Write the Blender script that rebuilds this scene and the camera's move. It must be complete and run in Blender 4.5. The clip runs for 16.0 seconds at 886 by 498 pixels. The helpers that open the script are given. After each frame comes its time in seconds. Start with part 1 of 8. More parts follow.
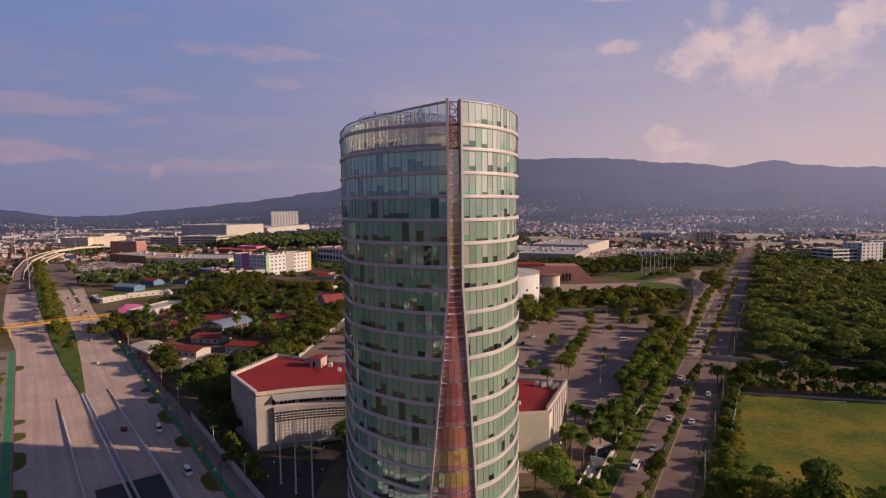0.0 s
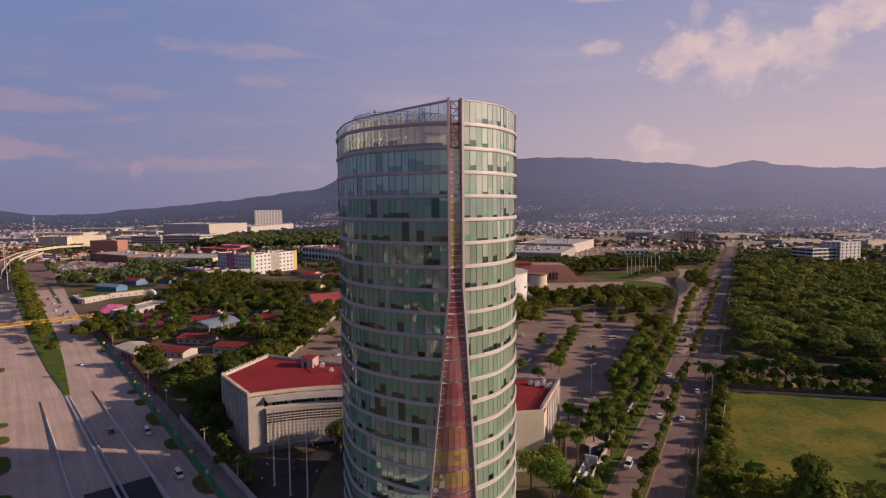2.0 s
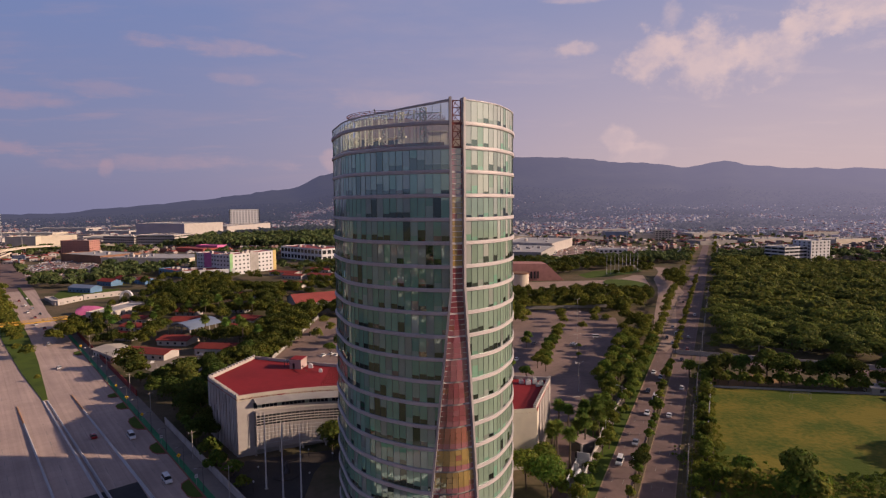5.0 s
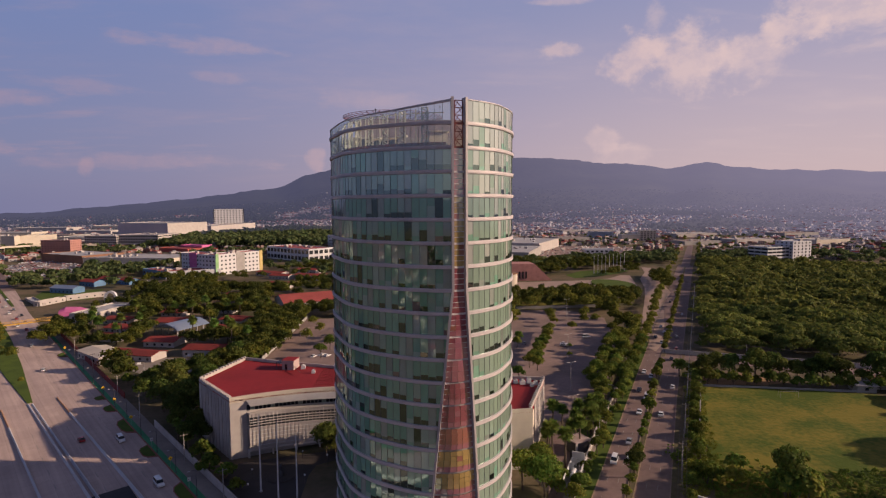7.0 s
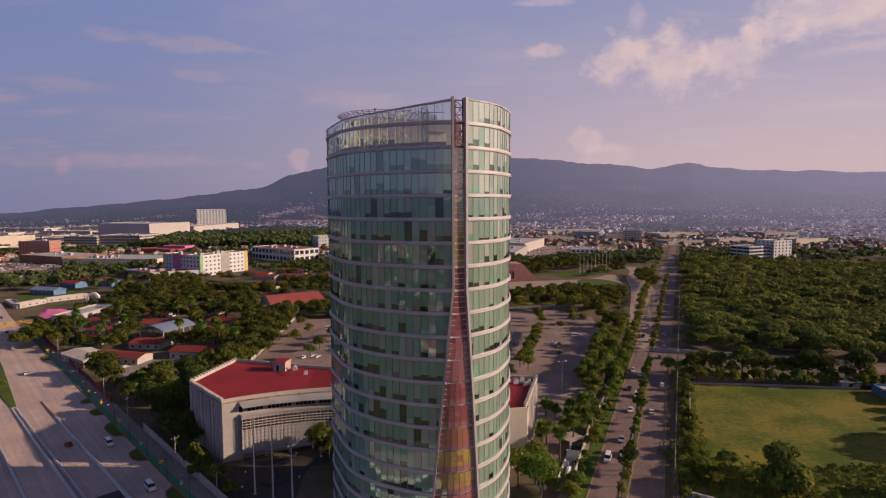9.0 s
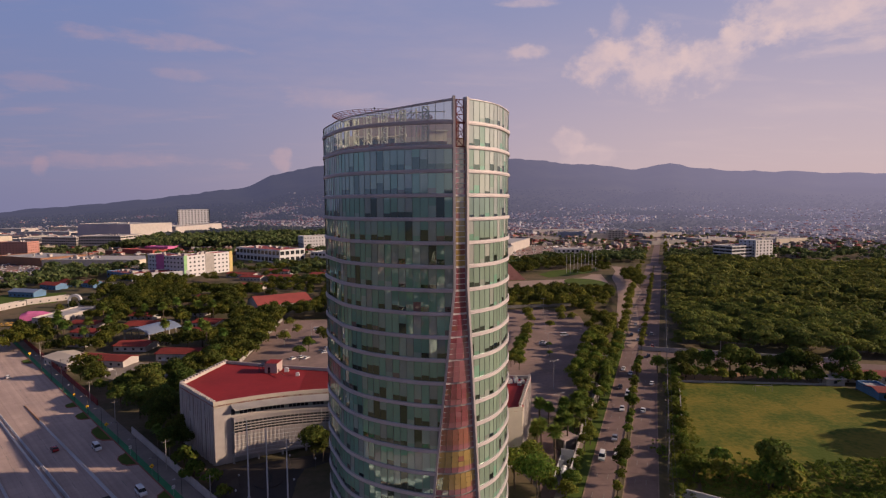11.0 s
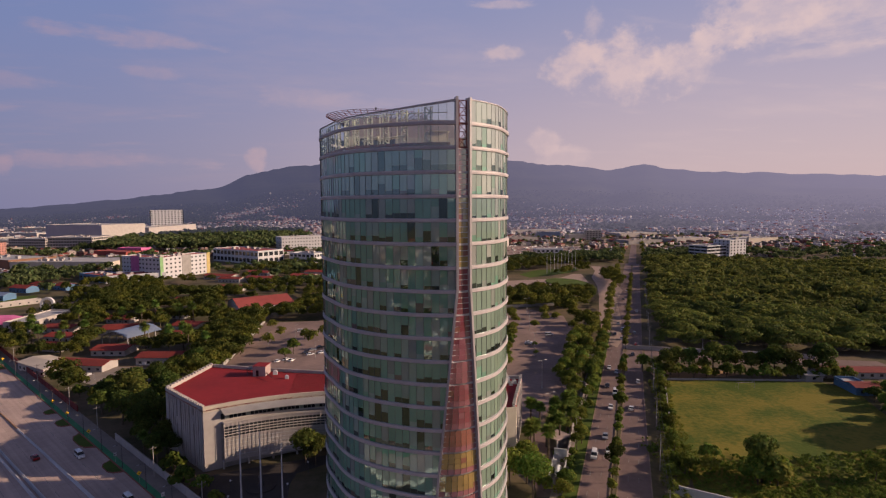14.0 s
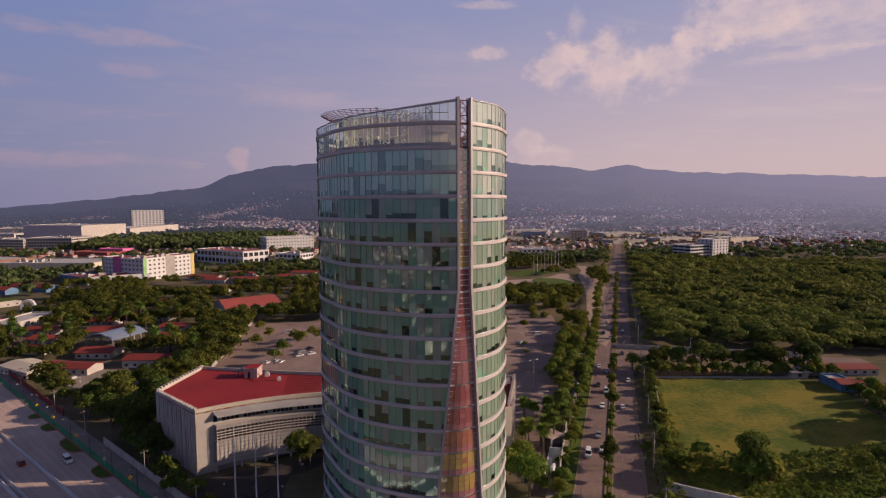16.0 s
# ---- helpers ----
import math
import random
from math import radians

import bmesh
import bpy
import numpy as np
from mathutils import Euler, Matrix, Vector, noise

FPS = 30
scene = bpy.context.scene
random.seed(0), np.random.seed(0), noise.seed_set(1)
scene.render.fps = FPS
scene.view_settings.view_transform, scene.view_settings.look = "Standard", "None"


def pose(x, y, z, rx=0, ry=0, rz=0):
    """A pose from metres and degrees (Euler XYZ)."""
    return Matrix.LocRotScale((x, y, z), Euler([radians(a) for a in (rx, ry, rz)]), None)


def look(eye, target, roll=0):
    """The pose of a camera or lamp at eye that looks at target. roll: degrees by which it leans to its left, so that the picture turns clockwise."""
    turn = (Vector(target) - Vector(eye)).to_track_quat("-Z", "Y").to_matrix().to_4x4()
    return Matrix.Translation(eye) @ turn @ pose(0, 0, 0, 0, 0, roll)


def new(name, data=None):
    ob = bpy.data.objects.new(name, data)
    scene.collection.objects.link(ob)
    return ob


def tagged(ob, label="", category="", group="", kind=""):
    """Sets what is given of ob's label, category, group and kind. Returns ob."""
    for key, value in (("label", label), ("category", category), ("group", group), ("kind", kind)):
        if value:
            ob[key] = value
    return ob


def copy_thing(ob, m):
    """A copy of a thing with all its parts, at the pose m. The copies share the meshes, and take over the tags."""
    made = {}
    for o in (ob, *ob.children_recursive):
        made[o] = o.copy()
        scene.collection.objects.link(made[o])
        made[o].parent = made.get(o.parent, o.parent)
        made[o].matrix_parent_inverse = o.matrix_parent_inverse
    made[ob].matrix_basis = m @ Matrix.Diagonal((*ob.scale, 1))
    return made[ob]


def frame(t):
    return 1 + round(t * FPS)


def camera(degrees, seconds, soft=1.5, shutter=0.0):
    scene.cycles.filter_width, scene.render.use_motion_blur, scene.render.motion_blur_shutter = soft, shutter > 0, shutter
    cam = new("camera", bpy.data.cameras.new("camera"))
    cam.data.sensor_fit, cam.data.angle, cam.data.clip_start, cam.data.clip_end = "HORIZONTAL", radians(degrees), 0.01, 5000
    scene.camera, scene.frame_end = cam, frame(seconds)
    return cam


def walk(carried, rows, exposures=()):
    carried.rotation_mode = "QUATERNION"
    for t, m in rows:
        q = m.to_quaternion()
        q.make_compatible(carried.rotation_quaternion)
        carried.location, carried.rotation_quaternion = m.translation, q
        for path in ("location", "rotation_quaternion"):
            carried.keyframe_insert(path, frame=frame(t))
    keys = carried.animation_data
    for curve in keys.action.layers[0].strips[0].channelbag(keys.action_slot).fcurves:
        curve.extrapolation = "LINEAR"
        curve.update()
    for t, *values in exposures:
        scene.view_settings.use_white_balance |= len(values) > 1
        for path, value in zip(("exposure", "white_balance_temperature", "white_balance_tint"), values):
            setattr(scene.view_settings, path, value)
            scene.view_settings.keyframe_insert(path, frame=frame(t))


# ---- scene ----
cam = camera(76.2, 16.0, soft=1.25)
PATH = [
    (0, (0.209, 0.476, 78.537), (0.204, 2.47, 78.383), -0.6),
    (0.5, (-0.615, 0.545, 78.556), (-0.604, 2.539, 78.401), -0.6),
    (1, (-1.417, 0.667, 78.593), (-1.392, 2.661, 78.437), -0.5),
    (1.5, (-2.165, 0.785, 78.631), (-2.127, 2.779, 78.475), -0.5),
    (2, (-2.963, 0.907, 78.68), (-2.912, 2.9, 78.522), -0.5),
    (2.5, (-3.786, 1.027, 78.718), (-3.722, 3.02, 78.559), -0.5),
    (3, (-4.617, 1.117, 78.743), (-4.54, 3.109, 78.584), -0.4),
    (3.5, (-5.397, 1.177, 78.763), (-5.307, 3.169, 78.604), -0.4),
    (4, (-6.155, 1.235, 78.788), (-6.051, 3.226, 78.628), -0.4),
    (6.5, (-9.914, 1.848, 78.752), (-9.744, 3.834, 78.591), -0.4),
    (7, (-10.73, 1.986, 78.78), (-10.547, 3.971, 78.619), -0.3),
    (7.5, (-11.48, 2.086, 78.787), (-11.283, 4.07, 78.625), -0.3),
    (8, (-12.259, 2.162, 78.77), (-12.048, 4.144, 78.609), -0.3),
    (8.5, (-13.01, 2.236, 78.757), (-12.785, 4.217, 78.596), -0.3),
    (9, (-13.767, 2.351, 78.747), (-13.529, 4.33, 78.586), -0.3),
    (11.5, (-17.675, 3.41, 78.682), (-17.368, 5.38, 78.521), -0.3),
    (12, (-18.478, 3.566, 78.713), (-18.158, 5.534, 78.552), -0.3),
    (12.5, (-19.296, 3.735, 78.751), (-18.963, 5.701, 78.591), -0.3),
    (13, (-20.112, 3.931, 78.801), (-19.765, 5.894, 78.64), -0.3),
    (13.5, (-20.899, 4.16, 78.828), (-20.539, 6.12, 78.667), -0.3),
    (14, (-21.696, 4.406, 78.837), (-21.322, 6.364, 78.677), -0.3),
    (14.5, (-22.509, 4.63, 78.852), (-22.12, 6.586, 78.691), -0.3),
    (15, (-23.258, 4.8, 78.86), (-22.857, 6.753, 78.699), -0.3),
    (15.5, (-24.028, 4.99, 78.867), (-23.613, 6.94, 78.707), -0.3),
    (16, (-24.77, 5.171, 78.862), (-24.342, 7.118, 78.702), -0.3),
]
walk(cam, [(t, look(eye, target, roll)) for t, eye, target, roll in PATH],
     [(0.0, 0.43, 6500, 15), (16.0, 0.43, 6500, 15)])

# ---- sky, sun ----
SUN_TO = Vector((0.99, -0.14, 0.0)).normalized()     # horizontal way towards the sun
SUN_EL = radians(19.0)
sun_vec = Vector((SUN_TO.x * math.cos(SUN_EL), SUN_TO.y * math.cos(SUN_EL), math.sin(SUN_EL)))
sun_data = bpy.data.lights.new("sun", "SUN")
sun_data.energy, sun_data.angle, sun_data.color = 4.5, radians(0.7), (1.0, 0.75, 0.53)
sun = new("sun", sun_data)
sun.matrix_world = look(sun_vec * 300, (0, 0, 0))

world = bpy.data.worlds.new("sky")
scene.world = world
world.use_nodes = True
wn, wl = world.node_tree.nodes, world.node_tree.links
wn.clear()


def wnode(kind, **kw):
    n = wn.new(kind)
    for k, v in kw.items():
        n.inputs[k].default_value = v
    return n


def wmath(op, a, b=None, c=None, clamp=False):
    n = wn.new("ShaderNodeMath")
    n.operation, n.use_clamp = op, clamp
    for i, v in enumerate((a, b, c)):
        if v is None:
            continue
        if isinstance(v, (int, float)):
            n.inputs[i].default_value = v
        else:
            wl.new(v, n.inputs[i])
    return n.outputs[0]


def wmix(fac, a, b):
    n = wn.new("ShaderNodeMix")
    n.data_type = "RGBA"
    for sock, v in ((n.inputs[0], fac), (n.inputs[6], a), (n.inputs[7], b)):
        if isinstance(v, (int, float, tuple)):
            sock.default_value = v
        else:
            wl.new(v, sock)
    return n.outputs[2]


def wsmooth(x, lo, hi):
    n = wn.new("ShaderNodeMapRange")
    n.interpolation_type = "SMOOTHSTEP"
    wl.new(x, n.inputs[0])
    n.inputs[1].default_value, n.inputs[2].default_value = lo, hi
    return n.outputs[0]


sky = wn.new("ShaderNodeTexSky")
sky.sky_type, sky.sun_disc = "NISHITA", False
sky.sun_elevation, sky.sun_rotation = SUN_EL, math.atan2(SUN_TO.x, SUN_TO.y)
sky.air_density, sky.dust_density, sky.ozone_density = 1.0, 2.5, 2.0
coord = wn.new("ShaderNodeTexCoord")
sep = wn.new("ShaderNodeSeparateXYZ")
wl.new(coord.outputs["Generated"], sep.inputs[0])
up = sep.outputs[2]
# haze of the late afternoon: mauve low down, rosier towards the sun's side
low = wmath("SUBTRACT", 1.0, wsmooth(up, -0.02, 0.42))
east = wsmooth(wmath("ADD", wmath("MULTIPLY", sep.outputs[0], SUN_TO.x), wmath("MULTIPLY", sep.outputs[1], SUN_TO.y)), -0.8, 0.55)
haze = wmix(east, (2.35, 2.45, 4.15, 1), (7.2, 5.45, 5.5, 1))
zenith = wmix(east, (1.8, 2.65, 5.35, 1), (3.1, 3.45, 5.6, 1))
deep = wmix(wsmooth(up, 0.4, 0.8), (1, 1, 1, 1), (0.22, 0.22, 0.25, 1))
veil_mix = wn.new("ShaderNodeMix")
veil_mix.data_type, veil_mix.blend_type = "RGBA", "MULTIPLY"
veil_mix.inputs[0].default_value = 1.0
wl.new(wmix(low, zenith, haze), veil_mix.inputs[6])
wl.new(deep, veil_mix.inputs[7])
veil = veil_mix.outputs[2]
base = wmix(0.88, sky.outputs[0], veil)


def cloud_layer(scale, stretch, lo, hi, detail, offset):
    """Clouds on a flat layer overhead, seen in perspective."""
    dz = wmath("ADD", wmath("MAXIMUM", up, 0.0), 0.10)
    comb = wn.new("ShaderNodeCombineXYZ")
    wl.new(wmath("DIVIDE", sep.outputs[0], dz), comb.inputs[0])
    wl.new(wmath("DIVIDE", sep.outputs[1], dz), comb.inputs[1])
    comb.inputs[2].default_value = offset
    mp = wn.new("ShaderNodeMapping")
    wl.new(comb.outputs[0], mp.inputs[0])
    mp.inputs["Scale"].default_value = (scale, scale * stretch, 1)
    mp.inputs["Location"].default_value = (offset * 3.1, offset * 1.7, 0)
    nz = wn.new("ShaderNodeTexNoise")
    wl.new(mp.outputs[0], nz.inputs["Vector"])
    nz.inputs["Scale"].default_value, nz.inputs["Detail"].default_value = 1.0, detail
    nz.inputs["Roughness"].default_value = 0.58
    return wsmooth(nz.outputs[0], lo, hi)


def cloud_spot(az, el, half_az, half_el):
    """1 in the middle of a stretch of sky, 0 outside it; degrees, azimuth to the right of north."""
    a = wmath("ARCTAN2", sep.outputs[0], sep.outputs[1])
    e = wmath("ARCSINE", up)
    da = wmath("DIVIDE", wmath("SUBTRACT", a, radians(az)), radians(half_az))
    de = wmath("DIVIDE", wmath("SUBTRACT", e, radians(el)), radians(half_el))
    d = wmath("SQRT", wmath("ADD", wmath("MULTIPLY", da, da), wmath("MULTIPLY", de, de)))
    return d


def sky_noise(scale, tall, detail, rough):
    """Noise over the dome; tall above 1 draws it out sideways."""
    mp, nz = wn.new("ShaderNodeMapping"), wn.new("ShaderNodeTexNoise")
    mp.inputs["Scale"].default_value = (1, 1, tall)
    wl.new(coord.outputs["Generated"], mp.inputs[0])
    wl.new(mp.outputs[0], nz.inputs["Vector"])
    nz.inputs["Scale"].default_value, nz.inputs["Detail"].default_value, nz.inputs["Roughness"].default_value = scale, detail, rough
    return nz.outputs[0]


billow = sky_noise(17.0, 1.25, 10.0, 0.6)
streak = sky_noise(11.0, 3.6, 10.0, 0.62)
inner = wsmooth(sky_noise(38.0, 1.2, 6.0, 0.6), 0.34, 0.62)


def heap(az, el, half_az, half_el, soft, drawn):
    """A cloud with a frayed edge: a heap of cumulus, or one drawn out into a streak."""
    d = cloud_spot(az, el, half_az, half_el)
    d = wmath("SUBTRACT", wmath("ADD", d, 1.6), wmath("MULTIPLY", streak if drawn else billow, 3.4))
    return wmath("SUBTRACT", 1.0, wsmooth(d, 0.85 - soft, 0.85 + soft))


thin = cloud_layer(0.55, 1.6, 0.50, 0.85, 7.0, 2.3)
wisp = cloud_layer(1.3, 2.2, 0.53, 0.85, 8.0, 5.1)
cover = wmath("MULTIPLY", wmath("MAXIMUM", thin, wisp), wsmooth(up, 0.01, 0.10))
lit = wmix(east, (4.9, 3.3, 3.9, 1), (8.2, 6.3, 6.0, 1))
c1 = wmix(wmath("MULTIPLY", cover, 0.42), base, lit)
for az, el, ha, he, amount, soft, drawn in (
        (23.8, 13.3, 2.3, 2.1, 0.72, 0.42, 0), (28.4, 13.3, 4.0, 2.6, 0.78, 0.45, 0), (33.0, 12.8, 3.2, 1.8, 0.62, 0.5, 0), (25.4, 16.4, 0.9, 1.3, 0.45, 0.55, 0),
        (36.5, 14.3, 2.8, 1.0, 0.72, 0.4, 0), (40.5, 15.4, 4.6, 1.9, 0.7, 0.48, 0), (47, 15.0, 6.0, 2.2, 0.55, 0.6, 1), (44, 12.2, 4.0, 0.6, 0.4, 0.5, 1),
        (16.6, 14.4, 2.3, 0.75, 0.6, 0.4, 0), (16.4, 18.7, 2.2, 0.4, 0.45, 0.5, 1), (20.9, 6.0, 1.5, 1.3, 0.55, 0.35, 0), (22.5, 4.4, 2.2, 0.9, 0.36, 0.5, 0),
        (-7.2, 4.2, 0.8, 1.0, 0.55, 0.4, 0), (-23.0, 3.9, 9.0, 0.6, 0.34, 0.5, 1), (-26.7, 3.5, 0.6, 0.7, 0.4, 0.4, 0), (-17.5, 14.2, 5.0, 0.65, 0.4, 0.5, 1),
        (-16, 11.6, 2.4, 0.5, 0.28, 0.5, 1), (-36, 8.6, 6.5, 0.8, 0.4, 0.5, 1), (-36.5, 4.9, 5.0, 0.75, 0.6, 0.45, 1), (-27, 10, 4.0, 0.6, 0.28, 0.5, 1), (-2, 10.0, 5.0, 0.8, 0.3, 0.6, 1)):
    body = wmath("MULTIPLY", heap(az, el, ha, he, soft, drawn), wmath("MULTIPLY_ADD", inner, 0.35, 0.65))
    c1 = wmix(wmath("MULTIPLY", body, amount), c1, lit)
bg = wn.new("ShaderNodeBackground")
wl.new(c1, bg.inputs[0])
bg.inputs[1].default_value = 0.066
wo = wn.new("ShaderNodeOutputWorld")
wl.new(bg.outputs[0], wo.inputs[0])

# ---- materials ----


def surf(name, col, col2=None, scale=0.5, rough=0.8, spec=0.3, bump=0.0, metal=0.0, vary=0.0, island=0.0, fine=6.0, ior=None, leafy=0.0, tint=None):
    """A procedural surface: two colours mixed by coarse and fine noise in world metres; vary, island: change of brightness from
    object to object and from piece to piece."""
    m = bpy.data.materials.new(name)
    m.use_nodes = True
    nt = m.node_tree
    n, l = nt.nodes, nt.links
    b = n["Principled BSDF"]
    b.inputs["Roughness"].default_value, b.inputs["Metallic"].default_value = rough, metal
    b.inputs["Specular IOR Level"].default_value = spec
    if ior:
        b.inputs["IOR"].default_value = ior
    if tint:
        b.inputs["Specular Tint"].default_value = (*tint, 1)
    col2 = col2 or tuple(c * 0.72 for c in col)
    geo = n.new("ShaderNodeNewGeometry")
    mix = n.new("ShaderNodeMix")
    mix.data_type = "RGBA"
    mix.inputs[6].default_value, mix.inputs[7].default_value = (*col, 1), (*col2, 1)
    n1, n2 = n.new("ShaderNodeTexNoise"), n.new("ShaderNodeTexNoise")
    for q, s, d in ((n1, scale, 5), (n2, scale * fine, 4)):
        l.new(geo.outputs["Position"], q.inputs["Vector"])
        q.inputs["Scale"].default_value, q.inputs["Detail"].default_value = s, d
    add = n.new("ShaderNodeMath")
    add.operation = "MULTIPLY_ADD"
    l.new(n2.outputs[0], add.inputs[0])
    add.inputs[1].default_value = 0.45
    l.new(n1.outputs[0], add.inputs[2])
    ramp = n.new("ShaderNodeMapRange")
    ramp.inputs[1].default_value, ramp.inputs[2].default_value = 0.52, 0.95
    l.new(add.outputs[0], ramp.inputs[0])
    l.new(ramp.outputs[0], mix.inputs[0])
    out = mix.outputs[2]
    for source, amount in ((("obj", vary), ("isl", island))):
        if not amount:
            continue
        if source == "obj":
            r = n.new("ShaderNodeObjectInfo").outputs["Random"]
        else:
            r = geo.outputs["Random Per Island"]
        mr = n.new("ShaderNodeMapRange")
        l.new(r, mr.inputs[0])
        mr.inputs[3].default_value, mr.inputs[4].default_value = 1 - amount, 1 + amount
        hs = n.new("ShaderNodeHueSaturation")
        l.new(out, hs.inputs["Color"])
        l.new(mr.outputs[0], hs.inputs["Value"])
        if leafy:
            hr = n.new("ShaderNodeMapRange")
            sn = n.new("ShaderNodeMath")
            sn.operation = "FRACT"
            sm = n.new("ShaderNodeMath")
            sm.operation = "MULTIPLY"
            l.new(r, sm.inputs[0])
            sm.inputs[1].default_value = 7.3
            l.new(sm.outputs[0], sn.inputs[0])
            l.new(sn.outputs[0], hr.inputs[0])
            hr.inputs[3].default_value, hr.inputs[4].default_value = 0.5 - leafy, 0.5 + leafy
            l.new(hr.outputs[0], hs.inputs["Hue"])
        out = hs.outputs[0]
    l.new(out, b.inputs["Base Color"])
    if bump:
        bp = n.new("ShaderNodeBump")
        bp.inputs["Strength"].default_value, bp.inputs["Distance"].default_value = 0.6, bump
        l.new(n2.outputs[0], bp.inputs["Height"])
        l.new(bp.outputs[0], b.inputs["Normal"])
    return m


def leaf_mat(name, col, col2, vary=0.25, island=0.35, scale=0.25):
    m = surf(name, col, col2, scale, 0.8, 0.1, vary=vary, island=island, leafy=0.03)
    n, l = m.node_tree.nodes, m.node_tree.links
    b = n["Principled BSDF"]
    tr = n.new("ShaderNodeBsdfTranslucent")
    l.new(b.inputs["Base Color"].links[0].from_socket, tr.inputs[0])
    mx = n.new("ShaderNodeMixShader")
    mx.inputs[0].default_value = 0.38
    l.new(b.outputs[0], mx.inputs[1])
    l.new(tr.outputs[0], mx.inputs[2])
    l.new(mx.outputs[0], n["Material Output"].inputs[0])
    return m


def palette(name, cols, rough=0.8):
    """Paint that differs from piece to piece of one mesh."""
    m = surf(name, (0.5, 0.5, 0.5), None, 0.4, rough)
    n, l = m.node_tree.nodes, m.node_tree.links
    b = n["Principled BSDF"]
    geo = n.new("ShaderNodeNewGeometry")
    cr = n.new("ShaderNodeValToRGB")
    cr.color_ramp.interpolation = "CONSTANT"
    for i, c in enumerate(cols):
        e = cr.color_ramp.elements[i] if i < 2 else cr.color_ramp.elements.new(i / len(cols))
        e.position, e.color = i / len(cols), (*c, 1)
    l.new(geo.outputs["Random Per Island"], cr.inputs[0])
    mul = n.new("ShaderNodeMix")
    mul.data_type, mul.blend_type = "RGBA", "MULTIPLY"
    mul.inputs[0].default_value = 0.5
    l.new(cr.outputs[0], mul.inputs[6])
    l.new(b.inputs["Base Color"].links[0].from_socket, mul.inputs[7])
    l.new(mul.outputs[2], b.inputs["Base Color"])
    return m


def clear_glass(name, tint, veil):
    """See-through glass with a mirror sheen and a pale diffuse veil painted in for more reflection."""
    m = bpy.data.materials.new(name)
    m.use_nodes = True
    n, l = m.node_tree.nodes, m.node_tree.links
    n.remove(n["Principled BSDF"])
    tr, gl, fr, mx = n.new("ShaderNodeBsdfTransparent"), n.new("ShaderNodeBsdfGlossy"), n.new("ShaderNodeFresnel"), n.new("ShaderNodeMixShader")
    df, md = n.new("ShaderNodeBsdfDiffuse"), n.new("ShaderNodeMixShader")
    tr.inputs[0].default_value = (*tint, 1)
    df.inputs[0].default_value = (0.45, 0.50, 0.48, 1)
    md.inputs[0].default_value = veil
    gl.inputs["Roughness"].default_value = 0.02
    gl.inputs[0].default_value = (0.8, 0.92, 0.88, 1)
    fr.inputs[0].default_value = 2.4
    l.new(tr.outputs[0], md.inputs[1])
    l.new(df.outputs[0], md.inputs[2])
    l.new(fr.outputs[0], mx.inputs[0])
    l.new(md.outputs[0], mx.inputs[1])
    l.new(gl.outputs[0], mx.inputs[2])
    l.new(mx.outputs[0], n["Material Output"].inputs[0])
    return m


M = {}
M["ground"] = surf("dry_ground", (0.17, 0.125, 0.085), (0.065, 0.068, 0.032), 0.03, 0.95, 0.1, fine=14)
M["forest_floor"] = surf("hazed_hill_forest", (0.085, 0.08, 0.06), (0.04, 0.055, 0.035), 0.008, 0.95, 0.05, fine=9)
M["far_hills"] = surf("hazed_far_hills", (0.085, 0.09, 0.055), (0.022, 0.032, 0.026), 0.004, 0.95, 0.05, fine=7)
M["concrete_road"] = surf("concrete_road", (0.51, 0.385, 0.335), (0.41, 0.31, 0.27), 0.05, 0.8, 0.3, fine=9)


def slab_wear(m):
    """Tyre streaks along the lanes and sawn joints, laid out along the expressway."""
    n, l = m.node_tree.nodes, m.node_tree.links
    b = n["Principled BSDF"]
    old = b.inputs["Base Color"].links[0].from_socket
    geo = n.new("ShaderNodeNewGeometry")
    rot = n.new("ShaderNodeMapping")
    rot.inputs["Rotation"].default_value = (0, 0, -math.atan2(0.8, -0.6))
    l.new(geo.outputs["Position"], rot.inputs[0])
    st = n.new("ShaderNodeMapping")
    st.inputs["Scale"].default_value = (0.012, 0.55, 1)
    l.new(rot.outputs[0], st.inputs[0])
    nz = n.new("ShaderNodeTexNoise")
    nz.inputs["Scale"].default_value, nz.inputs["Detail"].default_value = 1.0, 4
    l.new(st.outputs[0], nz.inputs["Vector"])
    br = n.new("ShaderNodeTexBrick")
    br.inputs["Scale"].default_value = 1.0
    br.inputs["Brick Width"].default_value, br.inputs["Row Height"].default_value, br.inputs["Mortar Size"].default_value = 5.0, 3.6, 0.05
    br.offset = 0.0
    br.inputs["Color1"].default_value, br.inputs["Color2"].default_value, br.inputs["Mortar"].default_value = (1, 1, 1, 1), (0.94, 0.94, 0.94, 1), (0.78, 0.78, 0.78, 1)
    l.new(rot.outputs[0], br.inputs["Vector"])
    mr = n.new("ShaderNodeMapRange")
    mr.inputs[1].default_value, mr.inputs[2].default_value, mr.inputs[3].default_value, mr.inputs[4].default_value = 0.35, 0.65, 0.86, 1.06
    l.new(nz.outputs[0], mr.inputs[0])
    m1, m2 = n.new("ShaderNodeMix"), n.new("ShaderNodeMix")
    for k in (m1, m2):
        k.data_type, k.blend_type = "RGBA", "MULTIPLY"
        k.inputs[0].default_value = 1.0
    l.new(old, m1.inputs[6])
    l.new(mr.outputs[0], m1.inputs[7])
    l.new(m1.outputs[2], m2.inputs[6])
    l.new(br.outputs[0], m2.inputs[7])
    l.new(m2.outputs[2], b.inputs["Base Color"])


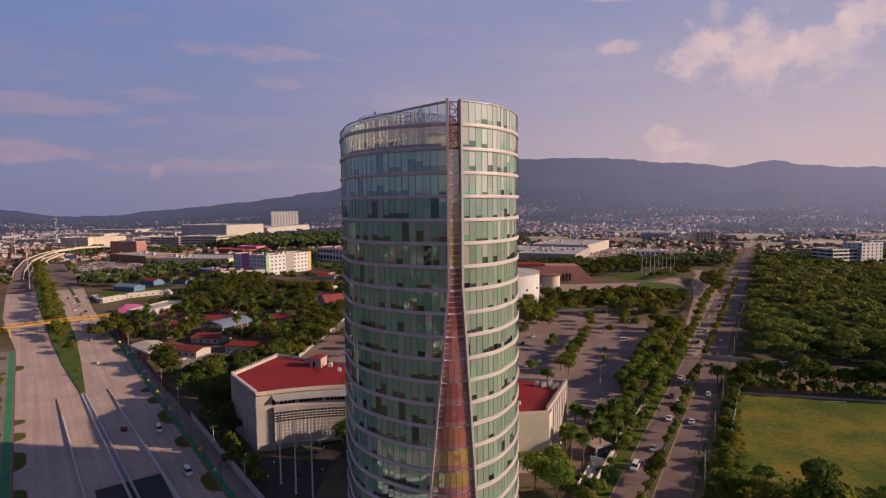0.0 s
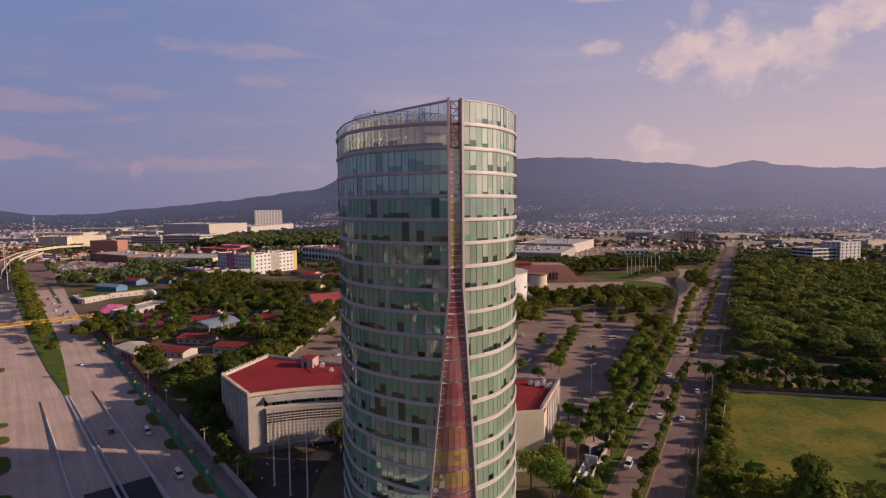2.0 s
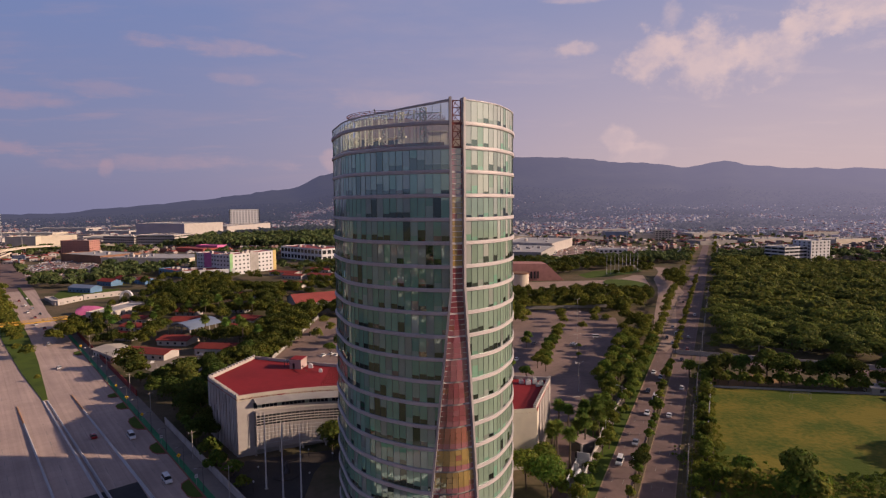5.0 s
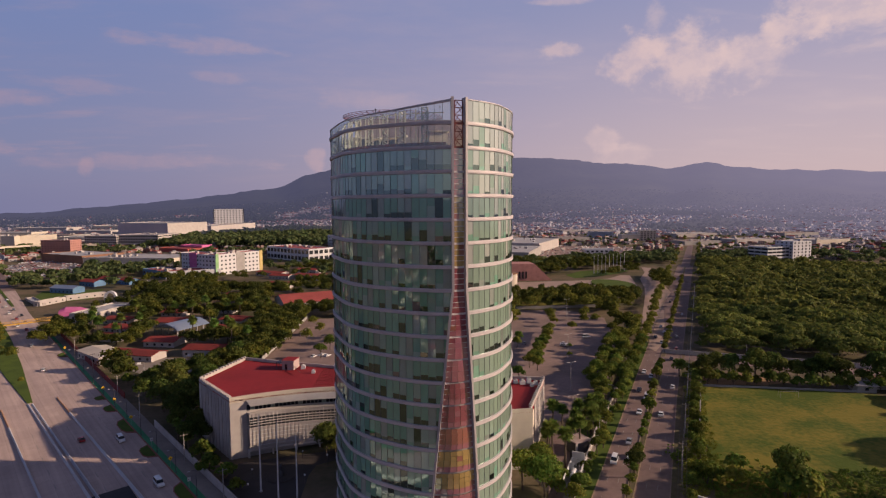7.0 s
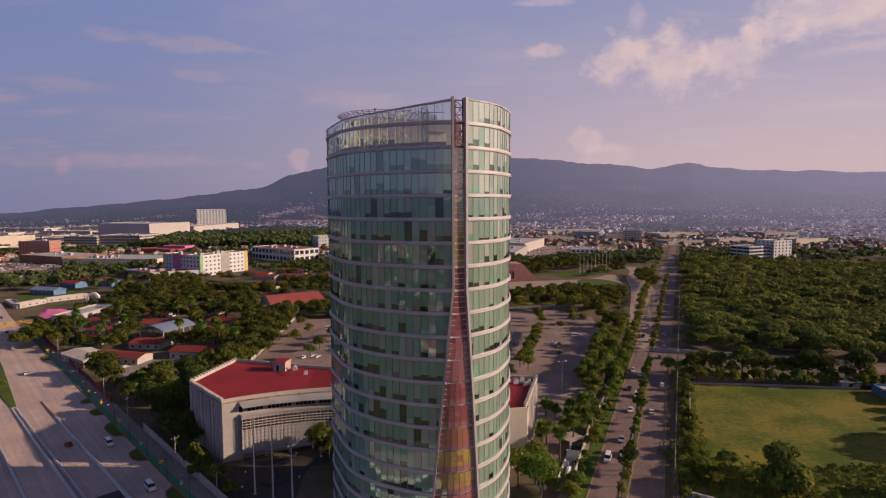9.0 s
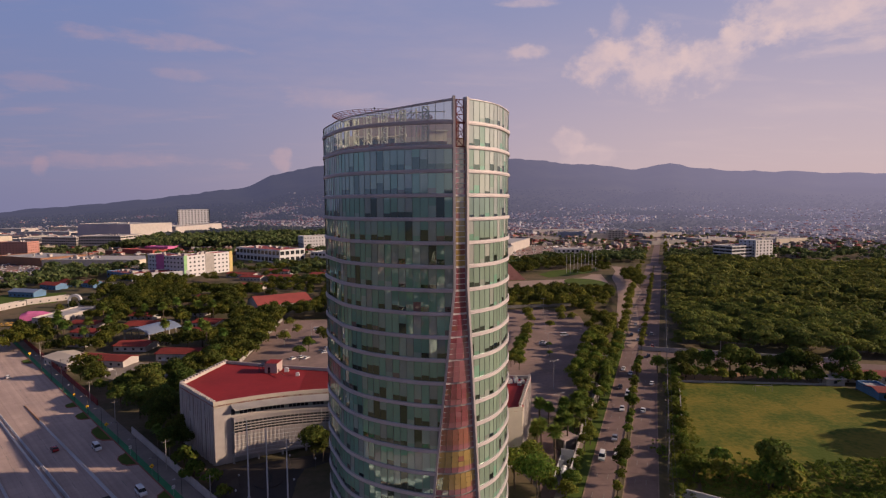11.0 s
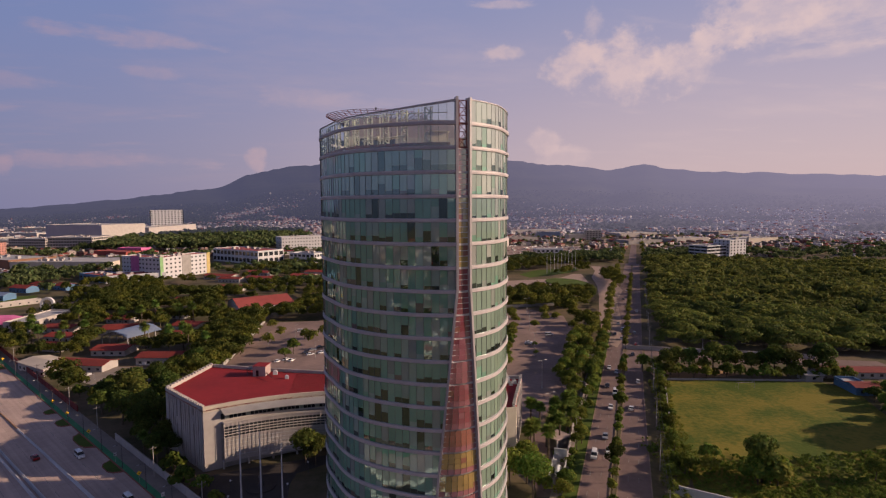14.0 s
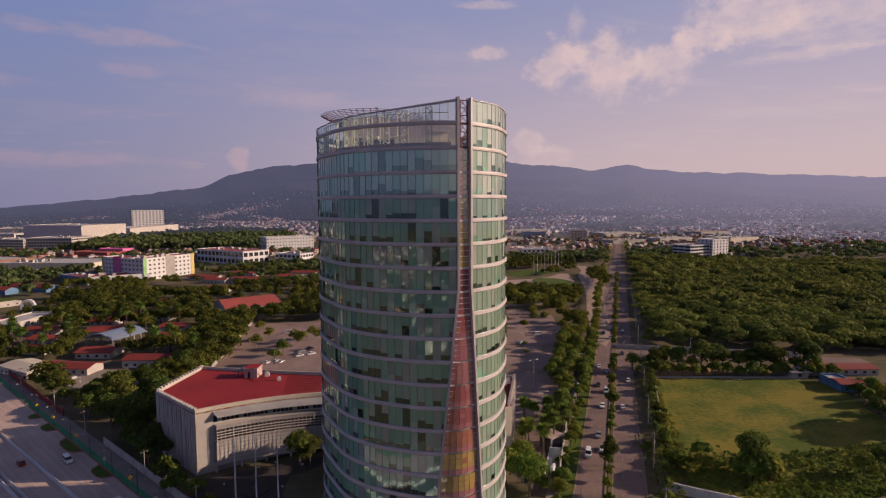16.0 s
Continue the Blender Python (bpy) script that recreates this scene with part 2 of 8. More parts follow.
slab_wear(M["concrete_road"])
M["asphalt"] = surf("worn_asphalt", (0.205, 0.14, 0.128), (0.14, 0.096, 0.089), 0.08, 0.85, 0.3, fine=8)
M["asphalt_new"] = surf("dark_road_surface", (0.05, 0.048, 0.05), (0.035, 0.034, 0.036), 0.1, 0.85, 0.3)
M["lot"] = surf("parking_asphalt", (0.29, 0.205, 0.18), (0.17, 0.125, 0.112), 0.05, 0.9, 0.2, fine=10)
M["paving"] = surf("paving", (0.26, 0.22, 0.19), (0.19, 0.165, 0.145), 0.15, 0.85, 0.2)
M["plaza"] = surf("plaza_paving", (0.058, 0.05, 0.047), (0.04, 0.035, 0.033), 0.2, 0.8, 0.3)
M["pink_paving"] = surf("pink_paving", (0.36, 0.265, 0.22), (0.28, 0.21, 0.175), 0.1, 0.85, 0.2)
M["bike"] = surf("green_lane_paint", (0.05, 0.25, 0.11), (0.035, 0.18, 0.08), 0.2, 0.8, 0.3)
M["kerb_red"] = surf("red_kerb", (0.30, 0.10, 0.075), (0.22, 0.09, 0.07), 0.4, 0.8, 0.2)
M["kerb_faded"] = surf("faded_ochre_kerb", (0.27, 0.20, 0.12), (0.22, 0.18, 0.13), 0.5, 0.85, 0.2)
M["white_line"] = surf("road_paint", (0.34, 0.31, 0.29), (0.2, 0.18, 0.165), 0.6, 0.8, 0.2)
M["grass"] = surf("mown_grass", (0.085, 0.125, 0.022), (0.055, 0.085, 0.02), 0.12, 0.95, 0.1, bump=0.1)
M["field"] = surf("field_grass", (0.18, 0.152, 0.028), (0.068, 0.098, 0.016), 0.045, 0.95, 0.1, bump=0.4, fine=13)
fm_ = [q for q in M["field"].node_tree.nodes if q.type == "MAP_RANGE"][0]
fm_.inputs[1].default_value, fm_.inputs[2].default_value = 0.63, 0.83
M["dirt"] = surf("bare_earth", (0.36, 0.21, 0.11), (0.27, 0.17, 0.09), 0.15, 0.95, 0.1)
M["white"] = surf("white_wall", (0.42, 0.385, 0.365), (0.34, 0.31, 0.295), 0.15, 0.85, 0.2, fine=5)
M["white_clean"] = surf("clean_white_paint", (0.52, 0.52, 0.54), (0.46, 0.455, 0.47), 0.2, 0.7, 0.3)
M["cream"] = surf("cream_render", (0.52, 0.46, 0.38), (0.43, 0.38, 0.32), 0.1, 0.85, 0.2)
M["grey"] = surf("grey_concrete", (0.33, 0.31, 0.30), (0.24, 0.23, 0.22), 0.2, 0.85, 0.2)
# grey-lilac with the shade on the plant's front put into the colour
M["lilac"] = surf("shaded_front_cladding", (0.42, 0.38, 0.42), (0.36, 0.33, 0.37), 0.02, 0.7, 0.3)
M["roof_grey"] = surf("grey_roofing", (0.42, 0.41, 0.41), (0.3, 0.29, 0.29), 0.1, 0.8, 0.2)
M["tin"] = surf("blue_grey_tin", (0.21, 0.26, 0.35), (0.17, 0.21, 0.29), 0.1, 0.45, 0.5, metal=0.2)
M["red_roof"] = surf("red_roof_coating", (0.27, 0.022, 0.028), (0.20, 0.018, 0.022), 0.06, 0.85, 0.2, fine=9)
M["tile_roof"] = surf("terracotta_roof", (0.24, 0.042, 0.034), (0.16, 0.034, 0.03), 0.2, 0.9, 0.15, vary=0.2)
M["maroon"] = surf("maroon_paint", (0.22, 0.05, 0.045), None, 0.3, 0.8, 0.2)
M["pink"] = surf("magenta_paint", (0.55, 0.14, 0.32), None, 0.2, 0.7, 0.3)
M["salmon"] = surf("salmon_render", (0.44, 0.22, 0.19), None, 0.2, 0.8, 0.2)
M["coral"] = surf("coral_roof", (0.34, 0.075, 0.06), None, 0.1, 0.7, 0.3)
M["brown"] = surf("brown_render", (0.24, 0.13, 0.085), None, 0.1, 0.85, 0.2)
M["blue"] = surf("blue_paint", (0.10, 0.20, 0.34), None, 0.2, 0.7, 0.3)
M["green_paint"] = surf("lime_paint", (0.24, 0.43, 0.20), None, 0.2, 0.7, 0.3)
M["yellow"] = surf("yellow_paint_wall", (0.52, 0.40, 0.16), None, 0.2, 0.7, 0.3)
M["tan"] = surf("rust_stained_paint", (0.48, 0.27, 0.15), (0.36, 0.2, 0.12), 0.6, 0.8, 0.2)
M["sign_yellow"] = surf("sign_yellow", (0.85, 0.52, 0.03), (0.75, 0.46, 0.03), 0.6, 0.6, 0.3)
M["bridge_yellow"] = surf("bridge_yellow", (0.62, 0.36, 0.06), None, 0.3, 0.6, 0.3)
M["dark"] = surf("dark_opening", (0.02, 0.021, 0.024), (0.012, 0.012, 0.014), 1, 0.25, 0.5)
M["window"] = surf("window_glass", (0.03, 0.035, 0.04), (0.02, 0.022, 0.026), 0.6, 0.08, 0.6)
M["steel"] = surf("galvanised_steel", (0.42, 0.41, 0.41), None, 1.0, 0.5, 0.5, metal=0.5)
# dark render colour that stands in for shade
M["end_gap"] = surf("painted_shade_render", (0.10, 0.09, 0.09), None, 0.3, 0.9, 0.2)
M["dark_steel"] = surf("dark_painted_steel", (0.06, 0.055, 0.06), None, 1.0, 0.5, 0.4)
M["red_steel"] = surf("red_oxide_steel", (0.16, 0.045, 0.045), None, 0.6, 0.6, 0.3)
M["cream_steel"] = surf("cream_painted_steel", (0.85, 0.78, 0.62), None, 0.6, 0.5, 0.4)
M["wood_pole"] = surf("weathered_wood", (0.22, 0.18, 0.15), None, 1.0, 0.9, 0.1)
M["bark"] = surf("bark", (0.13, 0.10, 0.075), (0.08, 0.065, 0.05), 2.0, 0.95, 0.1)
M["leaf"] = leaf_mat("broad_leaves", (0.16, 0.185, 0.03), (0.07, 0.106, 0.02), 0.3, 0.35, 0.12)
M["leaf_dark"] = leaf_mat("dark_leaves", (0.112, 0.135, 0.027), (0.043, 0.07, 0.016), 0.3, 0.35, 0.09)
M["leaf_wood"] = leaf_mat("woodland_leaves", (0.172, 0.182, 0.04), (0.055, 0.075, 0.021), 0.1, 0.16, 0.05)
M["palm"] = leaf_mat("palm_fronds", (0.17, 0.235, 0.05), (0.11, 0.17, 0.035))
M["leaf_weed"] = leaf_mat("weed_leaves", (0.20, 0.24, 0.042), (0.125, 0.175, 0.03))
M["far_leaf"] = leaf_mat("distant_foliage", (0.11, 0.135, 0.05), (0.07, 0.10, 0.04), 0.0, 0.3)
M["alu"] = surf("aluminium_cladding", (0.47, 0.425, 0.435), (0.40, 0.365, 0.375), 0.25, 0.5, 0.4, metal=0.1)
M["fin"] = surf("fin_panel", (0.38, 0.35, 0.36), (0.32, 0.29, 0.30), 0.25, 0.45, 0.5, metal=0.2)
M["mullion"] = surf("mullion", (0.14, 0.16, 0.15), None, 1, 0.4, 0.5, metal=0.4)
GL = dict(scale=0.3, rough=0.03, spec=0.5, ior=3.0, tint=(0.66, 0.93, 0.84))
M["blind"] = surf("glass_over_pale_blind", (0.21, 0.285, 0.23), (0.185, 0.255, 0.205), vary=0.08, island=0.14, **GL)
M["blind_grey"] = surf("glass_over_grey_blind", (0.26, 0.29, 0.265), (0.21, 0.24, 0.22), vary=0.15, island=0.2, **GL)
M["tinted"] = surf("green_tinted_glass", (0.165, 0.315, 0.232), (0.14, 0.28, 0.205), vary=0.08, island=0.13, **GL)
M["tinted_pale"] = surf("pale_green_glass", (0.265, 0.35, 0.295), (0.225, 0.31, 0.26), vary=0.08, island=0.12, **GL)
# opaque pane with the darkness of an unlit room put into its colour
M["dark_glass"] = surf("dark_room_glass", (0.014, 0.018, 0.018), (0.010, 0.012, 0.013), vary=0.2, island=0.3, **GL)
# reddish pane: mirrored warm houses painted into the glass colour
M["warm_pane"] = surf("painted_warm_reflection", (0.15, 0.10, 0.09), (0.11, 0.075, 0.07), vary=0.3, island=0.4, **GL)
M["green_glass"] = surf("bright_green_film", (0.10, 0.36, 0.17), (0.09, 0.32, 0.15), vary=0.1, **GL)
M["glass_red"] = surf("red_glass", (0.26, 0.065, 0.085), (0.21, 0.055, 0.07), vary=0.1, island=0.1, **GL)
M["glass_pink"] = surf("pink_glass", (0.33, 0.125, 0.15), (0.28, 0.105, 0.125), vary=0.1, island=0.1, **GL)
M["glass_orange"] = surf("orange_glass", (0.31, 0.115, 0.085), (0.26, 0.095, 0.07), vary=0.1, island=0.1, **GL)
M["glass_yellow"] = surf("yellow_glass", (0.35, 0.235, 0.085), (0.30, 0.20, 0.07), vary=0.1, island=0.1, **GL)
M["frosted"] = surf("frosted_pale_glass", (0.385, 0.395, 0.37), (0.34, 0.36, 0.335), vary=0.1, island=0.12, **GL)
M["crown_glass"] = clear_glass("clear_crown_glass", (0.82, 0.89, 0.87), 0.13)
M["pinkish"] = surf("pink_grey_plaster", (0.40, 0.31, 0.29), (0.34, 0.26, 0.25), 0.4, 0.85)
M["car_white"] = surf("white_car_paint", (0.75, 0.75, 0.76), None, 0.5, 0.25, 0.5)
M["car_dark"] = surf("dark_car_paint", (0.03, 0.03, 0.035), None, 0.5, 0.25, 0.5)
M["car_red"] = surf("red_car_paint", (0.30, 0.02, 0.02), None, 0.5, 0.25, 0.5)
M["car_silver"] = surf("silver_car_paint", (0.42, 0.43, 0.45), None, 0.5, 0.25, 0.5, metal=0.4)
M["car_blue"] = surf("blue_car_paint", (0.03, 0.06, 0.2), None, 0.5, 0.25, 0.5)
M["rubber"] = surf("tyre_rubber", (0.02, 0.02, 0.02), None, 1, 0.9, 0.2)
M["houses"] = palette("house_paints", ((0.58, 0.53, 0.52), (0.46, 0.40, 0.38), (0.68, 0.64, 0.62), (0.34, 0.27, 0.25), (0.50, 0.41, 0.37), (0.32, 0.27, 0.26), (0.36, 0.24, 0.20), (0.54, 0.51, 0.50), (0.20, 0.09, 0.08), (0.28, 0.26, 0.26), (0.33, 0.17, 0.13), (0.22, 0.18, 0.17)))
M["far_houses"] = palette("hazed_house_paints", ((0.74, 0.70, 0.67), (0.56, 0.50, 0.47), (0.80, 0.77, 0.74), (0.36, 0.28, 0.26), (0.62, 0.53, 0.49), (0.28, 0.17, 0.15), (0.48, 0.42, 0.40)))
M["far_woods"] = leaf_mat("hazed_foliage", (0.06, 0.075, 0.04), (0.04, 0.055, 0.03), 0.0, 0.3)


def painted_haze(m, near, reach):
    """Mixes distance haze into a far material as emission: more with distance, rosier towards the sun."""
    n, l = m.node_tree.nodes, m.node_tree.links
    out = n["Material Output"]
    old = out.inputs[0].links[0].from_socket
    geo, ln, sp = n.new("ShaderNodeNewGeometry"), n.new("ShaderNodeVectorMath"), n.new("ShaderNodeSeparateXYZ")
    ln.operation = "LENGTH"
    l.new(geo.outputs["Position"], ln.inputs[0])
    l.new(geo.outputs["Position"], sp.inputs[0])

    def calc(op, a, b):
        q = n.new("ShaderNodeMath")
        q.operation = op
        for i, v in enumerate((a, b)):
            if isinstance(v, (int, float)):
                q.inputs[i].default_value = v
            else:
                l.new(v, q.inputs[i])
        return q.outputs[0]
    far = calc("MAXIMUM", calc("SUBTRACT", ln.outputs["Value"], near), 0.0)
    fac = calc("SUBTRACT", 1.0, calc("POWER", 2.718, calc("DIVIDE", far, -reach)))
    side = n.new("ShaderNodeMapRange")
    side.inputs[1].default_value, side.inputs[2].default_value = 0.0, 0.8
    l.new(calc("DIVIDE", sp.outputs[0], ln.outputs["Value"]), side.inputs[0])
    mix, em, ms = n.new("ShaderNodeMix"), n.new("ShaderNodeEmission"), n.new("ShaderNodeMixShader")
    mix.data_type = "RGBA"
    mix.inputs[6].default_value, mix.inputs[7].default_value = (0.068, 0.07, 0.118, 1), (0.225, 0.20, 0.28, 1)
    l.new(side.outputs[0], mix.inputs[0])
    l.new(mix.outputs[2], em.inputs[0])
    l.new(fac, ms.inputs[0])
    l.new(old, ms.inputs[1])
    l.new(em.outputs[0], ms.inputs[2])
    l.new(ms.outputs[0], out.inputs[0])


# far houses, trees, forest floor and hills get haze painted on as glow
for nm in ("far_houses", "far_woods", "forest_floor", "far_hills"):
    painted_haze(M[nm], 900, 1850)
M["cars_far"] = palette("parked_car_paints", ((0.7, 0.7, 0.7), (0.05, 0.05, 0.055), (0.4, 0.4, 0.42), (0.3, 0.05, 0.04), (0.6, 0.6, 0.6), (0.1, 0.12, 0.2)), 0.3)

# ---- builders ----


class Shape:
    """A heap of faces that becomes one mesh; slot: which of the mesh's materials a face takes."""

    def __init__(self):
        self.v, self.f, self.s = [], [], []

    def face(self, pts, slot=0):
        n = len(self.v)
        self.v.extend(tuple(p) for p in pts)
        self.f.append(tuple(range(n, n + len(pts))))
        self.s.append(slot)

    def solid(self, low, high, slot=0, top=None, bottom=True):
        """Side walls between two loops of equal length (counterclockwise from above), a top and a bottom."""
        n, k = len(self.v), len(low)
        self.v.extend(tuple(p) for p in low)
        self.v.extend(tuple(p) for p in high)
        for i in range(k):
            j = (i + 1) % k
            self.f.append((n + i, n + j, n + k + j, n + k + i))
            self.s.append(slot)
        self.f.append(tuple(range(n + k, n + 2 * k)))
        self.s.append(slot if top is None else top)
        if bottom:
            self.f.append(tuple(range(n + k - 1, n - 1, -1)))
            self.s.append(slot)
        return self

    def prism(self, poly, z0, z1, slot=0, top=None):
        a = sum(poly[i][0] * poly[(i + 1) % len(poly)][1] - poly[(i + 1) % len(poly)][0] * poly[i][1] for i in range(len(poly)))
        poly = poly if a > 0 else poly[::-1]
        return self.solid([(p[0], p[1], z0) for p in poly], [(p[0], p[1], z1) for p in poly], slot, top)

    def box(self, x0, y0, z0, x1, y1, z1, slot=0, m=None, taper=0.0, top=None):
        t = taper
        low = [(x0, y0, z0), (x1, y0, z0), (x1, y1, z0), (x0, y1, z0)]
        high = [(x0 + t, y0 + t, z1), (x1 - t, y0 + t, z1), (x1 - t, y1 - t, z1), (x0 + t, y1 - t, z1)]
        if m is not None:
            low, high = [m @ Vector(p) for p in low], [m @ Vector(p) for p in high]
        return self.solid(low, high, slot, top)

    def tube(self, path, radii, n=8, slot=0):
        path = [Vector(p) for p in path]
        if isinstance(radii, (int, float)):
            radii = [radii] * len(path)
        base = len(self.v)
        for i, p in enumerate(path):
            d = (path[min(i + 1, len(path) - 1)] - path[max(i - 1, 0)]).normalized()
            a = d.orthogonal().normalized() if abs(d.z) < 0.95 else Vector((1, 0, 0))
            a = (a - d * a.dot(d)).normalized()
            b = d.cross(a)
            for k in range(n):
                w = 2 * math.pi * k / n
                self.v.append(tuple(p + (a * math.cos(w) + b * math.sin(w)) * radii[i]))
        for i in range(len(path) - 1):
            for k in range(n):
                q, r = base + i * n + k, base + i * n + (k + 1) % n
                self.f.append((q, r, r + n, q + n))
                self.s.append(slot)
        self.f.append(tuple(base + k for k in range(n - 1, -1, -1)))
        self.f.append(tuple(base + (len(path) - 1) * n + k for k in range(n)))
        self.s += [slot, slot]
        return self

    def mesh(self, name, mats, smooth=False):
        me = bpy.data.meshes.new(name)
        me.from_pydata(self.v, [], self.f)
        for m in mats if isinstance(mats, (list, tuple)) else [mats]:
            me.materials.append(M[m] if isinstance(m, str) else m)
        me.polygons.foreach_set("material_index", self.s)
        if smooth:
            me.polygons.foreach_set("use_smooth", [True] * len(self.f))
        me.update()
        return me


def part(name, shape, mats, parent=None, label="", smooth=False):
    """Links a shape as one mesh object, under a thing or under a part."""
    ob = new(name, shape.mesh(name, mats, smooth))
    ob.parent = parent
    if label:
        tagged(ob, label)
    return ob


def thing(name, x, y, z, yaw, label, category, group="", kind=""):
    ob = new(name)
    ob.empty_display_size = 0.5
    ob.matrix_world = pose(x, y, z, 0, 0, yaw)
    return tagged(ob, label, category, group, kind)


def smooth01(x):
    x = max(0.0, min(1.0, x))
    return x * x * (3 - 2 * x)


# ---- ground ----
# heights of the skyline, in degrees over the camera's level, by azimuth
SKYLINE = ((-180, 1.0), (-110, 0.8), (-60, 0.6), (-44, 0.5), (-38, 0.05), (-34, -0.6), (-31, -0.65), (-26, -0.15), (-21, 0.35), (-16, 0.95), (-12.6, 1.45), (-10.8, 1.6),
           (-9.6, 2.2), (-8.4, 2.85), (-6.9, 3.24), (-3.3, 3.88), (-0.6, 4.07), (4, 4.4), (9, 4.52), (12, 4.52), (17.3, 4.3), (20, 3.95), (24.7, 3.58), (27, 3.2),
           (29, 3.45), (30.3, 3.64), (32.2, 3.14), (34.7, 2.85), (39, 2.68), (42, 2.4), (46, 2.31), (50, 2.0), (58, 1.6), (90, 1.0), (180, 1.0))


def skyline(az):
    for (a, e), (b, g) in zip(SKYLINE, SKYLINE[1:]):
        if a <= az <= b:
            k = (az - a) / (b - a)
            k = k * k * (3 - 2 * k) * 0.5 + k * 0.5
            return e + (g - e) * k
    return 1.0


def G(x, y, hills=True):
    """Height of the ground: a shallow dip under the expressway, hills far off."""
    r = math.hypot(x, y)
    z = -2.0 * smooth01((10 - x) / 70) * (1 - smooth01((r - 300) / 350))
    if r > 1500 and hills:
        az = math.degrees(math.atan2(x, y))
        top = 78.7 + 4300 * math.tan(radians(skyline(az)))
        k = max(0.0, min(1.08, (r - 1700) / 2600))
        k = k ** 2.0 if k < 1 else 1 - (k - 1) * 2.0
        z += top * k
        rough = noise.fractal(Vector((x * 0.0015, y * 0.0015, 3.1)), 1.0, 2.1, 2)
        z += (5.0 * noise.noise(Vector((az * 1.9, 0.3, 7.7))) + 9.0 * noise.noise(Vector((az * 0.55, 5.3, 1.7))) + 4.0 * noise.noise(Vector((az * 5.3, 2.3, 4.7)))) * smooth01((r - 3600) / 500)
        z += rough * min(abs(top) * 0.16, 45) * math.sin(min(max(k, 0.0), 1.0) * math.pi) ** 0.7
    return z


HILL_FOOT = 2350


def ground_sheet():
    """One sheet, denser near the middle, out to the horizon."""
    rad = [0, 40, 80, 120] + [150 * 1.045 ** i for i in range(53)]
    while rad[-1] < 4800:
        rad.append(rad[-1] * 1.016)
    rad = [r for r in rad if r < 4850] + [4850]
    hill = Shape()
    azs = [-180 + 4 * i for i in range(33)] + [-48 + 0.5 * i for i in range(216)] + [60 + 4 * i for i in range(30)]
    na = len(azs)
    verts, faces, slots = [], [], []
    for r in rad:
        for a in azs:
            x, y = r * math.sin(radians(a)), r * math.cos(radians(a))
            verts.append((x, y, G(x, y, r < HILL_FOOT + 200) - (0.0 if r < HILL_FOOT + 200 else 30.0)))
            hill.v.append((x, y, G(x, y)))
    for i in range(len(rad) - 1):
        for j in range(na):
            k = (j + 1) % na
            q = (i * na + j, i * na + k, (i + 1) * na + k, (i + 1) * na + j)
            faces.append(q)
            if rad[i] > HILL_FOOT:
                hill.f.append(tuple(reversed(q)))
                hill.s.append(0)
            slots.append(1 if rad[i] > 1500 else 0)
    s = Shape()
    s.v, s.f, s.s = verts, [tuple(reversed(f)) for f in faces], slots
    ob = part("ground", s, ["ground", "forest_floor"], None, smooth=True)
    # the ridge's blue-grey is haze put into its material as emission
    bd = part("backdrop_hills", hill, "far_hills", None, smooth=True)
    tagged(bd, "wooded mountain ridge in the distance, blue-grey with painted haze", "hills", kind="structure")
    return tagged(ob, "dry grassy ground rising to dark wooded hills", "ground", kind="structure")


ground_sheet()

# roads: the expressway runs along (-0.6, 0.8), the avenue along (0.496, 0.868)


def EX(u, v):
    return (-0.6 * u + 0.8 * v, 0.8 * u + 0.6 * v)


def AV(s, w):
    return (0.496 * s + 0.868 * w, 0.868 * s - 0.496 * w)


def ribbon(name, at, a0, a1, b0, b1, dz, mat, label, category, step=12.0, thick=0.0, kind="structure", parent=None):
    """A strip of paving that follows the ground; at: the road's own axes; thick: a raised slab."""
    s = Shape()
    n = max(1, int(abs(a1 - a0) / step))
    wide = abs((b1(a1) if callable(b1) else b1) - (b0(a1) if callable(b0) else b0))
    m = max(1, int(wide / 12))
    grid = []
    for i in range(n + 1):
        a = a0 + (a1 - a0) * i / n
        row = []
        c0, c1 = (b(a) if callable(b) else b for b in (b0, b1))
        for j in range(m + 1):
            x, y = at(a, c0 + (c1 - c0) * j / m)
            row.append((x, y, G(x, y) + dz))
        grid.append(row)
    for i in range(n):
        for j in range(m):
            q = [grid[i][j], grid[i + 1][j], grid[i + 1][j + 1], grid[i][j + 1]]
            s.face(q)
    if thick:
        edge = [r[0] for r in grid] + grid[-1][1:] + [r[-1] for r in grid[-2::-1]] + grid[0][-2:0:-1]
        for p, q in zip(edge, edge[1:] + edge[:1]):
            s.face([(p[0], p[1], p[2] - thick), (q[0], q[1], q[2] - thick), q, p])
    # faces look upwards
    p = s.f[0]
    a, b, c = (Vector(s.v[i]) for i in p[:3])
    if (b - a).cross(c - a).z < 0:
        s.f = [tuple(reversed(f)) for f in s.f]
    ob = part(name, s, mat, parent)
    return tagged(ob, label, category, kind=kind) if label else ob


def patch(name, poly, dz, mat, label, category, thick=0.0):
    """A flat patch of paving or grass with the given outline."""
    s = Shape()
    top = [(x, y, G(x, y) + dz) for x, y in poly]
    a = sum(poly[i][0] * poly[(i + 1) % len(poly)][1] - poly[(i + 1) % len(poly)][0] * poly[i][1] for i in range(len(poly)))
    if a < 0:
        top.reverse()
    if thick:
        s.solid([(x, y, z - thick) for x, y, z in top], top)
    else:
        s.face(top)
    return tagged(part(name, s, mat), label, category, kind="structure")


